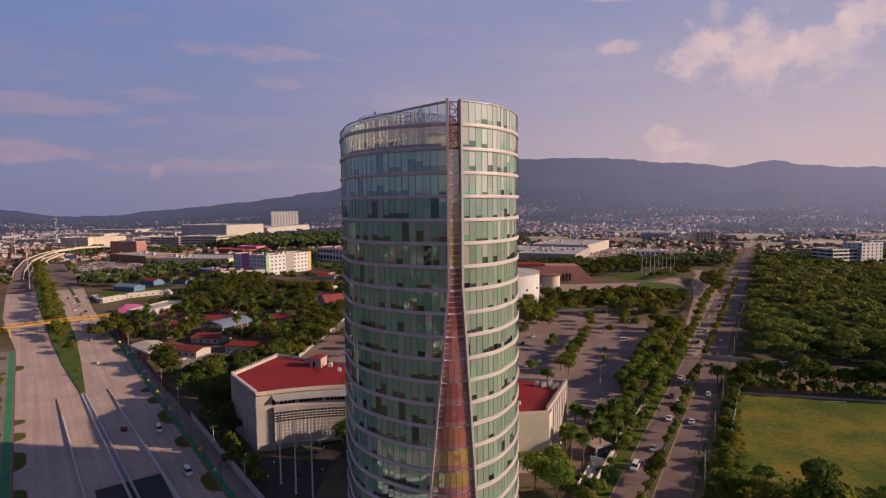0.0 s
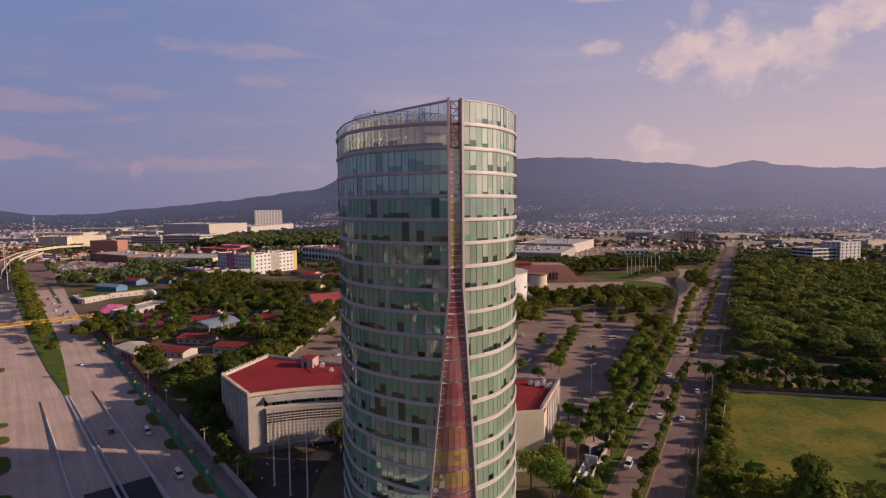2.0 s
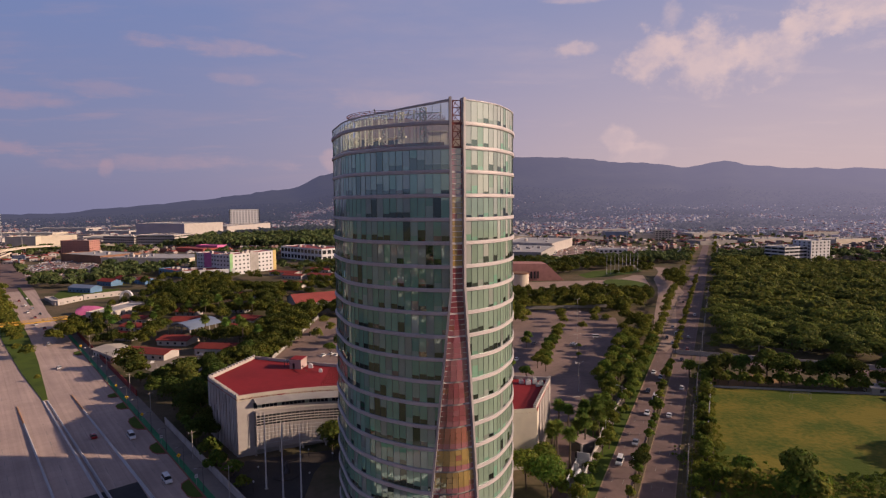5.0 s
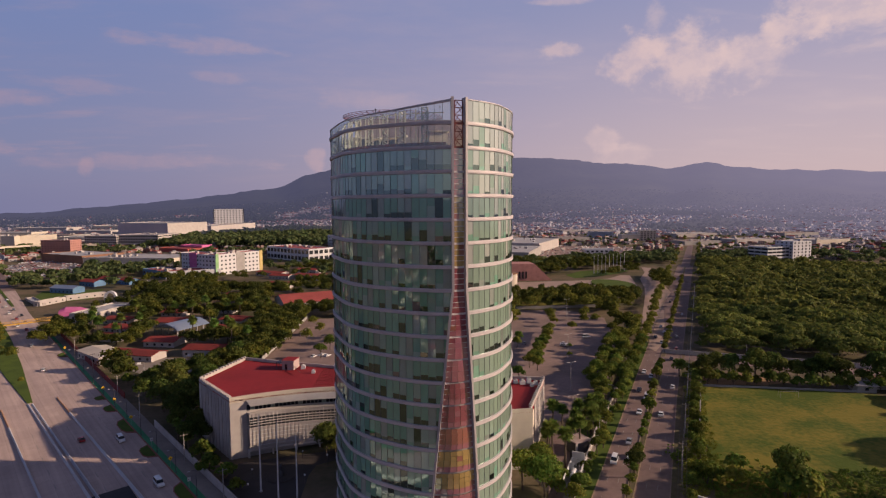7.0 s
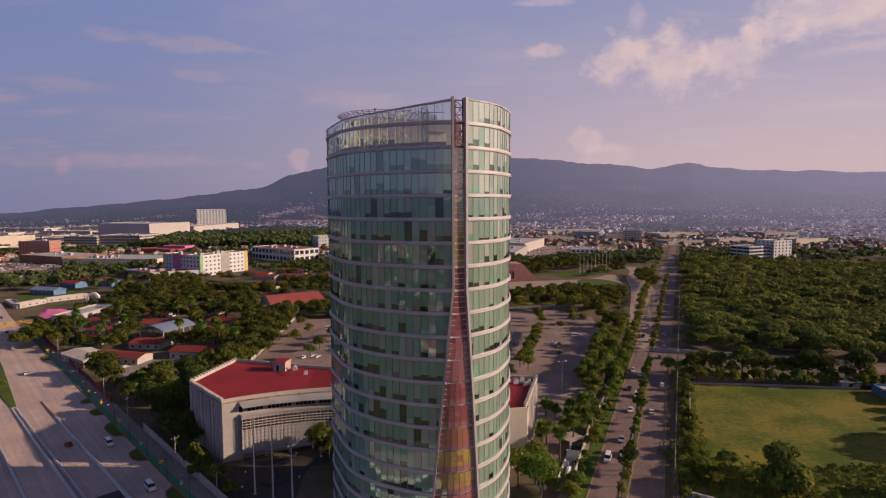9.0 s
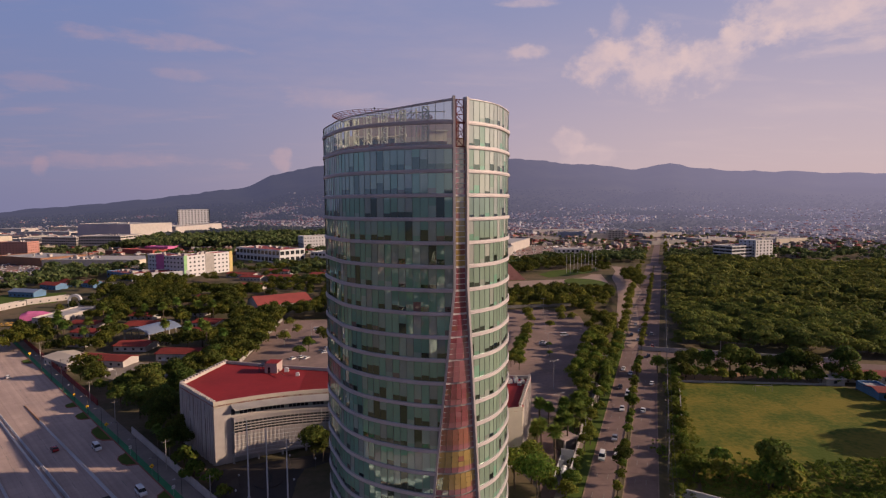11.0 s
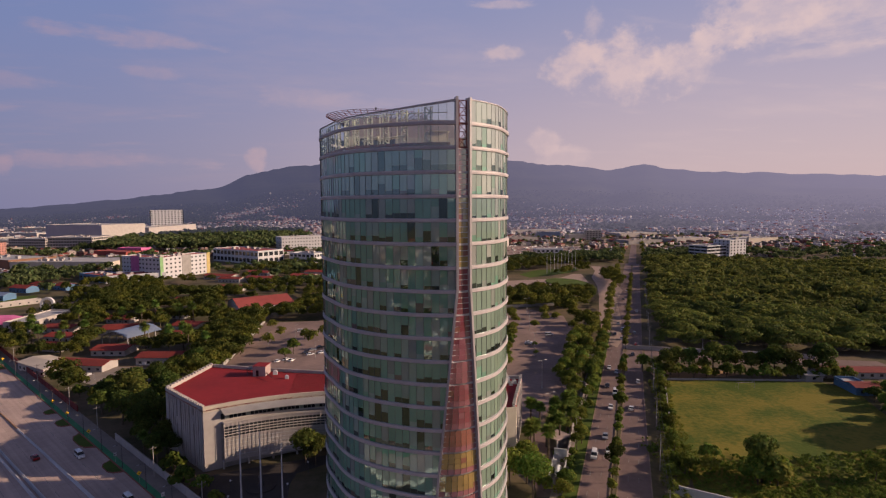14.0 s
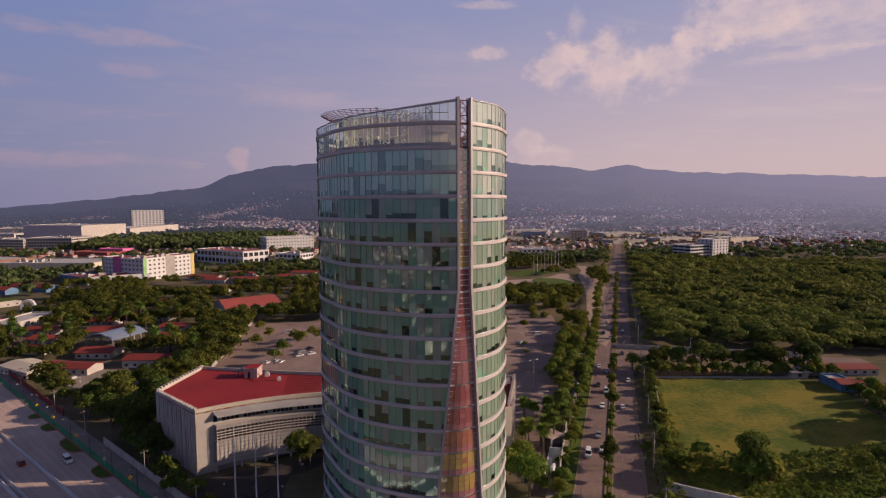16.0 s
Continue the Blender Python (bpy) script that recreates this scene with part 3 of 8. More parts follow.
# expressway
def along(*knots):
    """A line across the road's width that bends at the given places along it."""
    def at(a):
        for (a0, b0), (a1, b1) in zip(knots, knots[1:]):
            if a <= a1:
                return b0 + (b1 - b0) * max(0.0, a - a0) / (a1 - a0)
        return knots[-1][1]
    return at


WEST_EDGE = along((60, -5.6), (400, -5.8), (520, -14.0), (760, -14.5), (960, -8.0))
EAST_EDGE = along((60, 42.3), (420, 42.3), (520, 42.5), (660, 47.0), (960, 51.5))
MEDIAN_W, MEDIAN_E = along((289, 17.4), (345, 13.9), (430, 11.0), (560, 8.8), (980, 7.5)), along((289, 19.2), (357, 22.3), (430, 24.2), (980, 22.5))
ribbon("road_expressway", EX, 60, 660, WEST_EDGE, EAST_EDGE, 0.10, "concrete_road", "wide pale concrete expressway with many lanes", "road")
ribbon("road_expressway_far", EX, 660, 1010, WEST_EDGE, EAST_EDGE, 0.10, "asphalt", "far stretch of grey expressway", "road", step=30)
ribbon("pavement_bike_lane", EX, 60, 420, 42.6, 44.4, 0.27, "bike", "green painted bicycle lane along the kerb", "bicycle lane", thick=0.25)
ribbon("pavement_footway", EX, 60, 420, 44.4, 48.6, 0.25, "paving", "pale concrete footway beside the bicycle lane", "pavement", thick=0.25)
ribbon("kerb_expressway", EX, 60, 420, 42.3, 42.6, 0.30, "kerb_red", "red painted kerb of the expressway", "kerb", thick=0.28)
ribbon("pavement_far_side", EX, 60, 400, -15, -5.9, 0.25, "paving", "footway on the far side of the expressway", "pavement", thick=0.25)
ribbon("pavement_far_bike_lane", EX, 60, 400, -8.6, -6.3, 0.27, "bike", "green painted bicycle lane on the far footway", "bicycle lane")
ribbon("kerb_far_side", EX, 60, 400, -5.9, -5.6, 0.30, "kerb_red", "red painted kerb on the far side", "kerb", thick=0.28)
ribbon("median_grass", EX, 289, 980, MEDIAN_W, MEDIAN_E, 0.38, "grass", "long grassy median strip with a concrete kerb", "median", thick=0.3)
ribbon("median_small", EX, 560, 690, 35.2, 37.4, 0.34, "grass", "narrow grass strip between the far lanes", "median", thick=0.28)
ribbon("road_dark_section", EX, 60, 185.5, 13.2, 30.4, 0.125, "asphalt_new", "dark section of the middle lanes", "road")


def lane_marks(at, a0, a1, b, mat, long_, gap, wide, label):
    s = Shape()
    a = a0
    while a < a1:
        e = min(a + long_, a1)
        pts = [at(a, b - wide / 2), at(e, b - wide / 2), at(e, b + wide / 2), at(a, b + wide / 2)]
        z = [G(x, y) + 0.135 for x, y in pts]
        q = [(x, y, k) for (x, y), k in zip(pts, z)]
        A, B, C = (Vector(p) for p in q[:3])
        s.face(q if (B - A).cross(C - A).z > 0 else q[::-1])
        a = e + gap
    return tagged(part("road_marking", s, mat), label, "road marking", kind="structure")


for b in (1.6, 35.6):
    lane_marks(EX, 80, 600, b, "white_line", 4.5, 7.5, 0.16, "broken white lane line on concrete")
for b in (14.6, 25.0):
    lane_marks(EX, 185, 258, b, "white_line", 4.5, 7.5, 0.16, "broken white lane line on concrete")
for b in (30.0, 4.5):
    lane_marks(EX, 300, 600, b, "white_line", 4.5, 7.5, 0.16, "broken white lane line on concrete")


def barrier(u0, v0, u1, v1, h=1.05, label="white concrete traffic barrier", tipped=False):
    """A precast barrier with sloping sides, in lengths set end to end."""
    root = thing("concrete_barrier", *EX(u0, v0), 0, 0, label, "barrier", "expressway barriers")
    n = max(1, int(abs(u1 - u0) / 6))
    o = Vector((*EX(u0, v0), 0))
    for i in range(n):
        a, b = i / n, (i + 0.985) / n
        s = Shape()
        ends = []
        for k in (a, b):
            x, y = EX(u0 + (u1 - u0) * k, v0 + (v1 - v0) * k)
            z = G(x, y) + 0.1
            hk = h * (0.3 + 0.7 * min(1.0, (1 - k) * abs(u1 - u0) / 90))
            ends.append([(x + 0.8 * d - o.x, y + 0.6 * d - o.y, z + zz) for d, zz in ((-0.32, 0), (-0.14, hk * 0.4), (-0.11, hk), (0.11, hk), (0.14, hk * 0.4), (0.32, 0))])
        k = len(ends[0])
        for j in range(k):
            q = (j + 1) % k
            s.face([ends[0][j], ends[0][q], ends[1][q], ends[1][j]])
        s.face(ends[0][::-1])
        s.face(ends[1])
        part("barrier_block", s, "tan" if tipped and i >= n - 4 else "white_clean", root)


barrier(60, 34.8, 289, 27.6, tipped=True)
barrier(60, 24.2, 288, 17.5)
barrier(60, 26.2, 287, 18.9)
barrier(60, 13.0, 287, 8.7, tipped=True, label="rust-streaked concrete traffic barrier")

# grass islands with kerbs along the parking lane
for u, ln in ((276, 7), (259, 10), (235, 18), (206, 12), (170, 15), (142, 12), (367, 12)):
    for side, v0, v1 in ((1, 38.8, 42.25), (-1, -5.55, -2.2)):
        uu = u if side > 0 else u - 12
        pts = [EX(uu - ln * 0.5, v1 if side > 0 else v0), EX(uu - ln * 0.38, v0 + 0.9 if side > 0 else v1 - 0.9), EX(uu - ln * 0.2, v0 if side > 0 else v1), EX(uu + ln * 0.2, v0 if side > 0 else v1),
               EX(uu + ln * 0.38, v0 + 0.9 if side > 0 else v1 - 0.9), EX(uu + ln * 0.5, v1 if side > 0 else v0)]
        patch("kerb_island", pts, 0.26, "kerb_red", "red kerb of a small island", "kerb", 0.2)
        cx, cy = sum(p[0] for p in pts) / 6, sum(p[1] for p in pts) / 6
        patch("island_grass", [(cx + (x - cx) * 0.88, cy + (y - cy) * 0.88) for x, y in pts], 0.32, "grass", "small grass island beside the kerb", "grass")

# avenue
AV_EAST = along((40, -15.3), (150, -15.6), (200, -16.5), (240, -17.1), (760, -17.1))
ribbon("road_avenue_far", AV, 760, 1700, -30.5, -20.5, 0.10, "asphalt", "far stretch of the avenue between the houses", "road", step=30)
ribbon("road_avenue", AV, 40, 760, -34.4, AV_EAST, 0.10, "asphalt", "worn brown-grey asphalt avenue with two carriageways", "road")
ribbon("median_avenue", AV, 40, 740, -26.3, -24.7, 0.32, "ground", "narrow planted median of the avenue", "median", thick=0.3)
ribbon("kerb_median", AV, 40, 700, -26.55, -26.3, 0.36, "kerb_faded", "faded ochre kerb of the median", "kerb", thick=0.3)
ribbon("kerb_median_east", AV, 40, 700, -24.7, -24.45, 0.36, "kerb_faded", "faded ochre kerb of the median", "kerb", thick=0.3)
ribbon("kerb_avenue_west", AV, 40, 520, -34.7, -34.4, 0.30, "kerb_faded", "faded ochre kerb of the avenue", "kerb", thick=0.28)
ribbon("kerb_avenue_east", AV, 40, 760, AV_EAST, lambda a: AV_EAST(a) + 0.3, 0.30, "lot", "weathered concrete kerb of the avenue", "kerb", thick=0.28)
ribbon("verge_west", AV, 60, 330, -38.6, -34.7, 0.22, "grass", "grass verge between kerb and footway", "verge", thick=0.2)
ribbon("pavement_avenue_west", AV, 60, 330, -41.6, -38.6, 0.25, "paving", "pale footway beside the avenue", "pavement", thick=0.25)
ribbon("pavement_avenue_east", AV, 40, 700, lambda a: AV_EAST(a) + 0.3, lambda a: AV_EAST(a) + 1.5, 0.25, "ground", "narrow footway east of the avenue", "pavement", thick=0.25)
ribbon("road_crossing", AV, 283, 300, -26.8, -24.2, 0.365, "asphalt", "gap in the median at the crossing", "road")
for b in (-32.3, -29.3, -21.8, -18.9):
    lane_marks(AV, 60, 600, b, "white_line", 3.0, 9.0, 0.12, "worn broken white lane line")
lane_marks(AV, 60, 600, -34.15, "white_line", 540, 1, 0.12, "worn white edge line")

# paved areas of the campus
patch("road_plaza", [(-62, 158), (-59, 178), (-45, 181), (-13, 184), (20, 166), (31, 160), (42, 178), (48, 186), (46, 155), (36, 132), (20, 95), (-20, 95), (-58, 128), (-70, 140)], 0.06, "plaza", "dark paved forecourt round the tower", "plaza")
patch("road_car_park", [(44, 192), (66, 208), (88, 246), (108, 285), (122, 330), (134, 372), (118, 402), (60, 408), (36, 398), (20, 300), (20, 215)], 0.07, "lot", "broad sandy-grey asphalt car park", "car park")
patch("road_back_car_park", [(-78, 296), (-74, 330), (-70, 400), (-28, 396), (18, 390), (16, 300), (-20, 250), (-52, 262)], 0.09, "lot", "grey asphalt car park behind the red-roofed building", "car park")
patch("road_side", [(128, 300), (161, 372), (200, 452), (222, 500), (245, 560), (274, 612), (292, 660), (300, 652), (276, 590), (250, 520), (232, 470), (200, 420), (166, 350), (140, 300), (128, 284)], 0.11, "pink_paving", "pinkish side road curving to the round plaza", "road")
patch("pavement_promenade", [(60, 478), (62, 548), (130, 552), (190, 556), (214, 566), (236, 590), (246, 588), (232, 546), (216, 500), (196, 468), (160, 486), (110, 480)], 0.12, "pink_paving", "broad pinkish paved promenade", "promenade")
circle = [(203 + 19 * math.cos(a * math.pi / 16), 528 + 30 * math.sin(a * math.pi / 16)) for a in range(32)]
patch("lawn_round", circle, 0.6, "grass", "raised round lawn in the promenade", "lawn", 0.6)
patch("lawn_flagpoles", [(180, 572), (200, 580), (236, 600), (262, 626), (262, 648), (205, 630), (178, 600)], 0.15, "grass", "lawn with a row of flagpoles", "lawn")
patch("lawn_park", [(60, 420), (66, 470), (110, 474), (156, 470), (170, 436), (150, 416)], 0.13, "field", "dry grass under the park trees", "lawn")
patch("field_grass", [(80, 150), (89, 168), (102, 196), (119, 227), (150, 222), (186, 210), (190, 198), (178, 176), (168, 150), (150, 122), (84, 122), (74, 138)], 0.08, "field", "rough yellow-green playing field", "field")
patch("bare_earth", [(119, 230), (122, 246), (150, 242), (160, 228), (150, 226)], 0.07, "dirt", "bare orange earth behind the field", "earth")
patch("road_lane_behind_field", [(119, 276), (123, 285), (150, 271), (184, 253), (218, 241), (240, 233), (238, 225), (214, 231), (180, 243), (146, 261)], 0.09, "asphalt", "narrow lane behind the field", "road")
patch("court", [(-149, 297), (-138, 285), (-118, 268), (-104, 286), (-111, 300), (-130, 308)], 0.12, "paving", "pale concrete sports court", "court")
patch("lawn_sports", [(-175, 548), (-120, 520), (-108, 566), (-172, 586)], 0.12, "grass", "green school sports pitch", "lawn")
patch("lawn_church", [(-312, 500), (-285, 486), (-262, 500), (-280, 556), (-330, 548)], 0.1, "grass", "mown lawn before the chapel", "lawn")
patch("road_market_car_park", [(-430, 652), (-505, 770), (-521, 868), (-425, 795), (-385, 735), (-378, 660)], 0.12, "lot", "market car park", "car park")
patch("road_mall_car_park", [(150, 770), (310, 770), (420, 960), (300, 1010), (220, 872)], 0.12, "lot", "shopping centre car park", "car park")
patch("garden_path", [(30, 143), (36, 142), (47, 178), (52, 192), (46, 193), (41, 180)], 0.10, "asphalt", "narrow drive between hedges beside the building", "drive")
patch("garden", [(36, 142), (42, 138), (64, 180), (62, 196), (52, 190), (46, 172)], 0.075, "grass", "planted garden strip beside the avenue", "garden")

# ---- the tower ----
# its plan: a rounded leaf, closed smoothly through these corners, from the front split round by the west
CORNERS = [Vector(c) for c in ((2.3, 109.3), (-4.4, 110.3), (-10.4, 113.5), (-15.6, 117.5), (-19.8, 123.0), (-22.5, 130.5), (-24.6, 140.0), (-22.5, 152.5),
                               (-13.0, 165.0), (-2.5, 169.0), (8.5, 163.0), (15.3, 150.0), (17.4, 136.5), (16.2, 126.6), (13.6, 120.0), (9.4, 113.8))]


def leaf_plan():
    pts, k = [], len(CORNERS)
    for i in range(k):
        p0, p1, p2, p3 = (CORNERS[(i + d) % k] for d in (-1, 0, 1, 2))
        for j in range(24):
            t = j / 24
            pts.append(0.5 * (2 * p1 + (p2 - p0) * t + (2 * p0 - 5 * p1 + 4 * p2 - p3) * t * t + (3 * p1 - p0 - 3 * p2 + p3) * t ** 3))
    return pts


PLAN = leaf_plan()
ARC = [0.0]
for p, q in zip(PLAN, PLAN[1:] + PLAN[:1]):
    ARC.append(ARC[-1] + (q - p).length)
ROUND = ARC[-1]
TX, TY = -4.0, 131.0


def on_plan(s, out=0.0):
    """The point s metres along the outline from the split, westwards; out: metres in front of it; about the tower's foot."""
    s = s % ROUND
    i = min(int(np.searchsorted(ARC, s, side="right")) - 1, len(PLAN) - 1)
    p, q = PLAN[i], PLAN[(i + 1) % len(PLAN)]
    k = (s - ARC[i]) / max(ARC[i + 1] - ARC[i], 1e-6)
    c = p.lerp(q, k)
    a, b = PLAN[i - 1], PLAN[(i + 2) % len(PLAN)]
    d = (b - a).normalized()
    n = Vector((d.y, -d.x))
    if n.dot(c - Vector((TX, TY))) < 0:
        n = -n
    c = c + n * out
    return c.x - TX, c.y - TY


TOP = 98.5
PITCH = 4.553
RINGS = [93.85 - PITCH * k for k in range(21)]


def crown_top(s):
    s = s % ROUND
    west = 2.6 * (1 - math.exp(-s / 14))
    return TOP - west * (1 - smooth01((s - ROUND * 0.55) / (ROUND * 0.3)))


def gap_west(z):
    return 1.15 + max(0.0, 62.5 - z) * 0.099


def gap_east(z):
    return 1.15 + max(0.0, 62.5 - z) * 0.064


tower = thing("office_tower", TX, TY, 0, 0, "tall leaf-shaped office tower of green glass with pale bands", "tower")
rng = random.Random(4)

# pale spandrel bands, one a storey
PROFILE = ((0.0, 0.42), (0.26, 0.40), (0.36, 0.33), (0.36, -0.06), (0.28, -0.09), (0.28, -0.16), (0.36, -0.19), (0.34, -0.29), (0.0, -0.34))
STEP = 0.9
for zc in RINGS + [None]:
    s = Shape()
    rows = []
    z_ref = zc if zc else TOP
    a0, a1 = gap_west(z_ref) + 0.3, ROUND - gap_east(z_ref) - 0.3
    n = int((a1 - a0) / STEP)
    for i in range(n + 1):
        a = a0 + (a1 - a0) * i / n
        z = zc if zc else crown_top(a) - 0.2
        rows.append([(*on_plan(a, o if zc else o * 0.5), z + h * (1 if zc else 0.7 - 0.4 * smooth01(a / 24))) for o, h in PROFILE])
    for i in range(n):
        for j in range(len(PROFILE) - 1):
            s.face([rows[i][j], rows[i][j + 1], rows[i + 1][j + 1], rows[i + 1][j]])
    s.face(rows[0])
    s.face(rows[-1][::-1])
    part("spandrel_band" if zc else "coping", s, "alu", tower)

# floors and core behind the glass
for zc in RINGS[1:]:
    s = Shape()
    s.prism([on_plan(a, -0.35) for a in np.arange(0, ROUND, 2.0)], zc - 0.25, zc + 0.1)
    part("floor_slab", s, "grey", tower)
s = Shape()
s.prism([on_plan(a, -7.0) for a in np.arange(0, ROUND, 4.0)], 0, RINGS[1])
part("core", s, "grey", tower)
s = Shape()
s.prism([on_plan(a, -0.5) for a in np.arange(0, ROUND, 2.0)], RINGS[1] + 0.12, RINGS[1] + 0.3)
part("roof_deck", s, "maroon", tower)

# glass panes; the panes of the front west side are single pieces, the rest are joined
PANE = 1.56
lite_kinds = ["blind", "blind_grey", "tinted", "dark_glass", "green_glass", "crown_glass", "frosted", "warm_pane", "tinted_pale"]


def pane_faces(s, a, b, zb, zt, west, floor):
    """One bay of glazing between two bands: a pane or a pane over a pane, set a trifle askew."""
    ab = max(a, gap_west(zb) + 0.25) if west else min(a, 1e9)
    at = max(a, gap_west(zt) + 0.25) if west else a
    bb = b if west else min(b, ROUND - gap_east(zb) - 0.25)
    bt = b if west else min(b, ROUND - gap_east(zt) - 0.25)
    if bb - ab < 0.15 or bt - at < 0.15:
        return
    j = [rng.uniform(-0.012, 0.012) for _ in range(4)]
    mullion = 0.02

    def pt(a_, z, k):
        return (*on_plan(a_, 0.02 + j[k]), z)

    A, B, C, D = pt(ab + mullion, zb, 0), pt(bb - mullion, zb, 1), pt(bt - mullion, zt, 2), pt(at + mullion, zt, 3)

    def cut(k):
        return [Vector(A).lerp(Vector(D), k), Vector(B).lerp(Vector(C), k)]

    east_side = not west
    r = rng.random()
    round_back = (a if west else ROUND - b) > 52
    if (floor < 2 and west) or (floor < 2 and round_back):
        s.face([A, B, C, D][::-1], 5)
        return
    # blinds hang at odd heights, dark-painted panes below stand for unlit rooms; runs of bays are alike
    run = 0.5 + 0.9 * noise.noise(Vector((a * 0.16, floor * 2.37, 4.4)))
    pale = 0.5 + 0.9 * noise.noise(Vector((a * 0.11, floor * 1.71, 8.8)))
    if east_side and floor < 2:
        main = 6 if r < 0.93 else 0
    elif east_side:
        main = 6 if r < 0.42 - 0.04 * floor else (0 if r < 0.955 else (1 if r < 0.994 else 4))
    elif floor < 4:
        main = 8 if r < 0.45 else (2 if r < 0.75 else (1 if r < 0.96 else 3))
    else:
        main = 2 if r < 0.62 else (8 if r < 0.62 + 0.3 * pale else (1 if r < 0.95 else (4 if r < 0.955 else 3)))
    q = rng.random()
    lit = 0.36 + 0.6 * run if west else 0.42 + 0.4 * run
    if west and floor == 2:
        lit = 0.15 + 0.8 * smooth01((17 - a) / 8)
    if main != 4 and main != 3 and q < lit:
        k = rng.choice((0.27, 0.27, 0.29, 0.2)) if west else rng.choice((0.12, 0.16, 0.2, 0.26, 0.33))
        if q < (0.07 if west else 0.04):
            k = rng.uniform(0.4, 0.62)
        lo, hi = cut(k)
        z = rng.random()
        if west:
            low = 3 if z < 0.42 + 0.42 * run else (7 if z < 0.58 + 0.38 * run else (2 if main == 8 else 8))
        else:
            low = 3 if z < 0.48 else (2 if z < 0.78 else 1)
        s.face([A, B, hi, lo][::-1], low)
        s.face([lo, hi, C, D][::-1], main)
    else:
        s.face([A, B, C, D][::-1], main)


singles = 0
rest, milky = Shape(), Shape()
bays_w = int((ROUND * 0.5) / PANE)
for fl in range(len(RINGS)):
    zb = RINGS[fl] + 0.38
    zt = (RINGS[fl - 1] - 0.30) if fl else None
    for i in range(bays_w):
        for west in (True, False):
            a = i * PANE if west else ROUND - (i + 1) * PANE
            b = a + PANE
            top = zt if zt else crown_top((a + b) / 2) - 0.3
            single = west and 1 <= fl <= 17 and i < 17 and singles < 300
            s = Shape() if single else (milky if not west and fl < 2 else rest)
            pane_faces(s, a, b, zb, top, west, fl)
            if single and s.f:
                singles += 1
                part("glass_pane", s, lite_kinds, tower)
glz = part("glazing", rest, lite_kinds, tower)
tagged(glz, kind="stuff")
# the frosted panes of the crown let the low sun in
crown_panes = part("crown_glazing", milky, lite_kinds, tower, "pale frosted crown glass")
crown_panes.visible_shadow = False
tagged(crown_panes, kind="stuff")

# mullions: slim upright bars from band to band
s = Shape()
for fl in range(len(RINGS)):
    zb = RINGS[fl] + 0.4
    for i in range(bays_w + 1):
        for west in (True, False):
            a = i * PANE if west else ROUND - i * PANE
            zt = (RINGS[fl - 1] - 0.35) if fl else crown_top(a) - 0.25
            if (west and a < gap_west(zt) + 0.3) or (not west and ROUND - a < gap_east(zt) + 0.3):
                continue
            p0, p1 = on_plan(a - 0.03, 0.0), on_plan(a + 0.03, 0.0)
            q0, q1 = on_plan(a - 0.03, 0.08), on_plan(a + 0.03, 0.08)
            s.prism([p0, p1, q1, q0], zb, zt)
mul = part("mullions", s, "mullion", tower)
tagged(mul, kind="stuff")

# the two fins that part below
for side in (1, -1):
    s = Shape()
    loops = []
    for z in [TOP + 0.15, 62.5] + [62.5 - 4.0 * k for k in range(1, 16)] + [0.0]:
        g = gap_west(z) if side > 0 else gap_east(z)
        o = 0.6
        pts = [on_plan(side * (g - 0.05), -0.9), on_plan(side * (g - 0.05), o), on_plan(side * (g + 0.40), o), on_plan(side * (g + 0.40), -0.9)]
        loops.append([(x, y, z) for x, y in (pts if side > 0 else pts[::-1])])
    for lo, hi in zip(loops[1:], loops):
        k = len(lo)
        for i in range(k):
            q = (i + 1) % k
            s.face([lo[i], lo[q], hi[q], hi[i]][::-1])
    s.face(loops[0][::-1])
    part("fin", s, "fin", tower, "pale upright fin that leans out below")

# dark upright edge strip at the western end
s = Shape()
a = ARC[24 * 6]
s.prism([on_plan(a - 0.08, 0.0), on_plan(a + 0.08, 0.0), on_plan(a + 0.08, 0.2), on_plan(a - 0.08, 0.2)], 0, 96.1)
part("edge_fin", s, "dark_steel", tower, "thin dark edge fin")

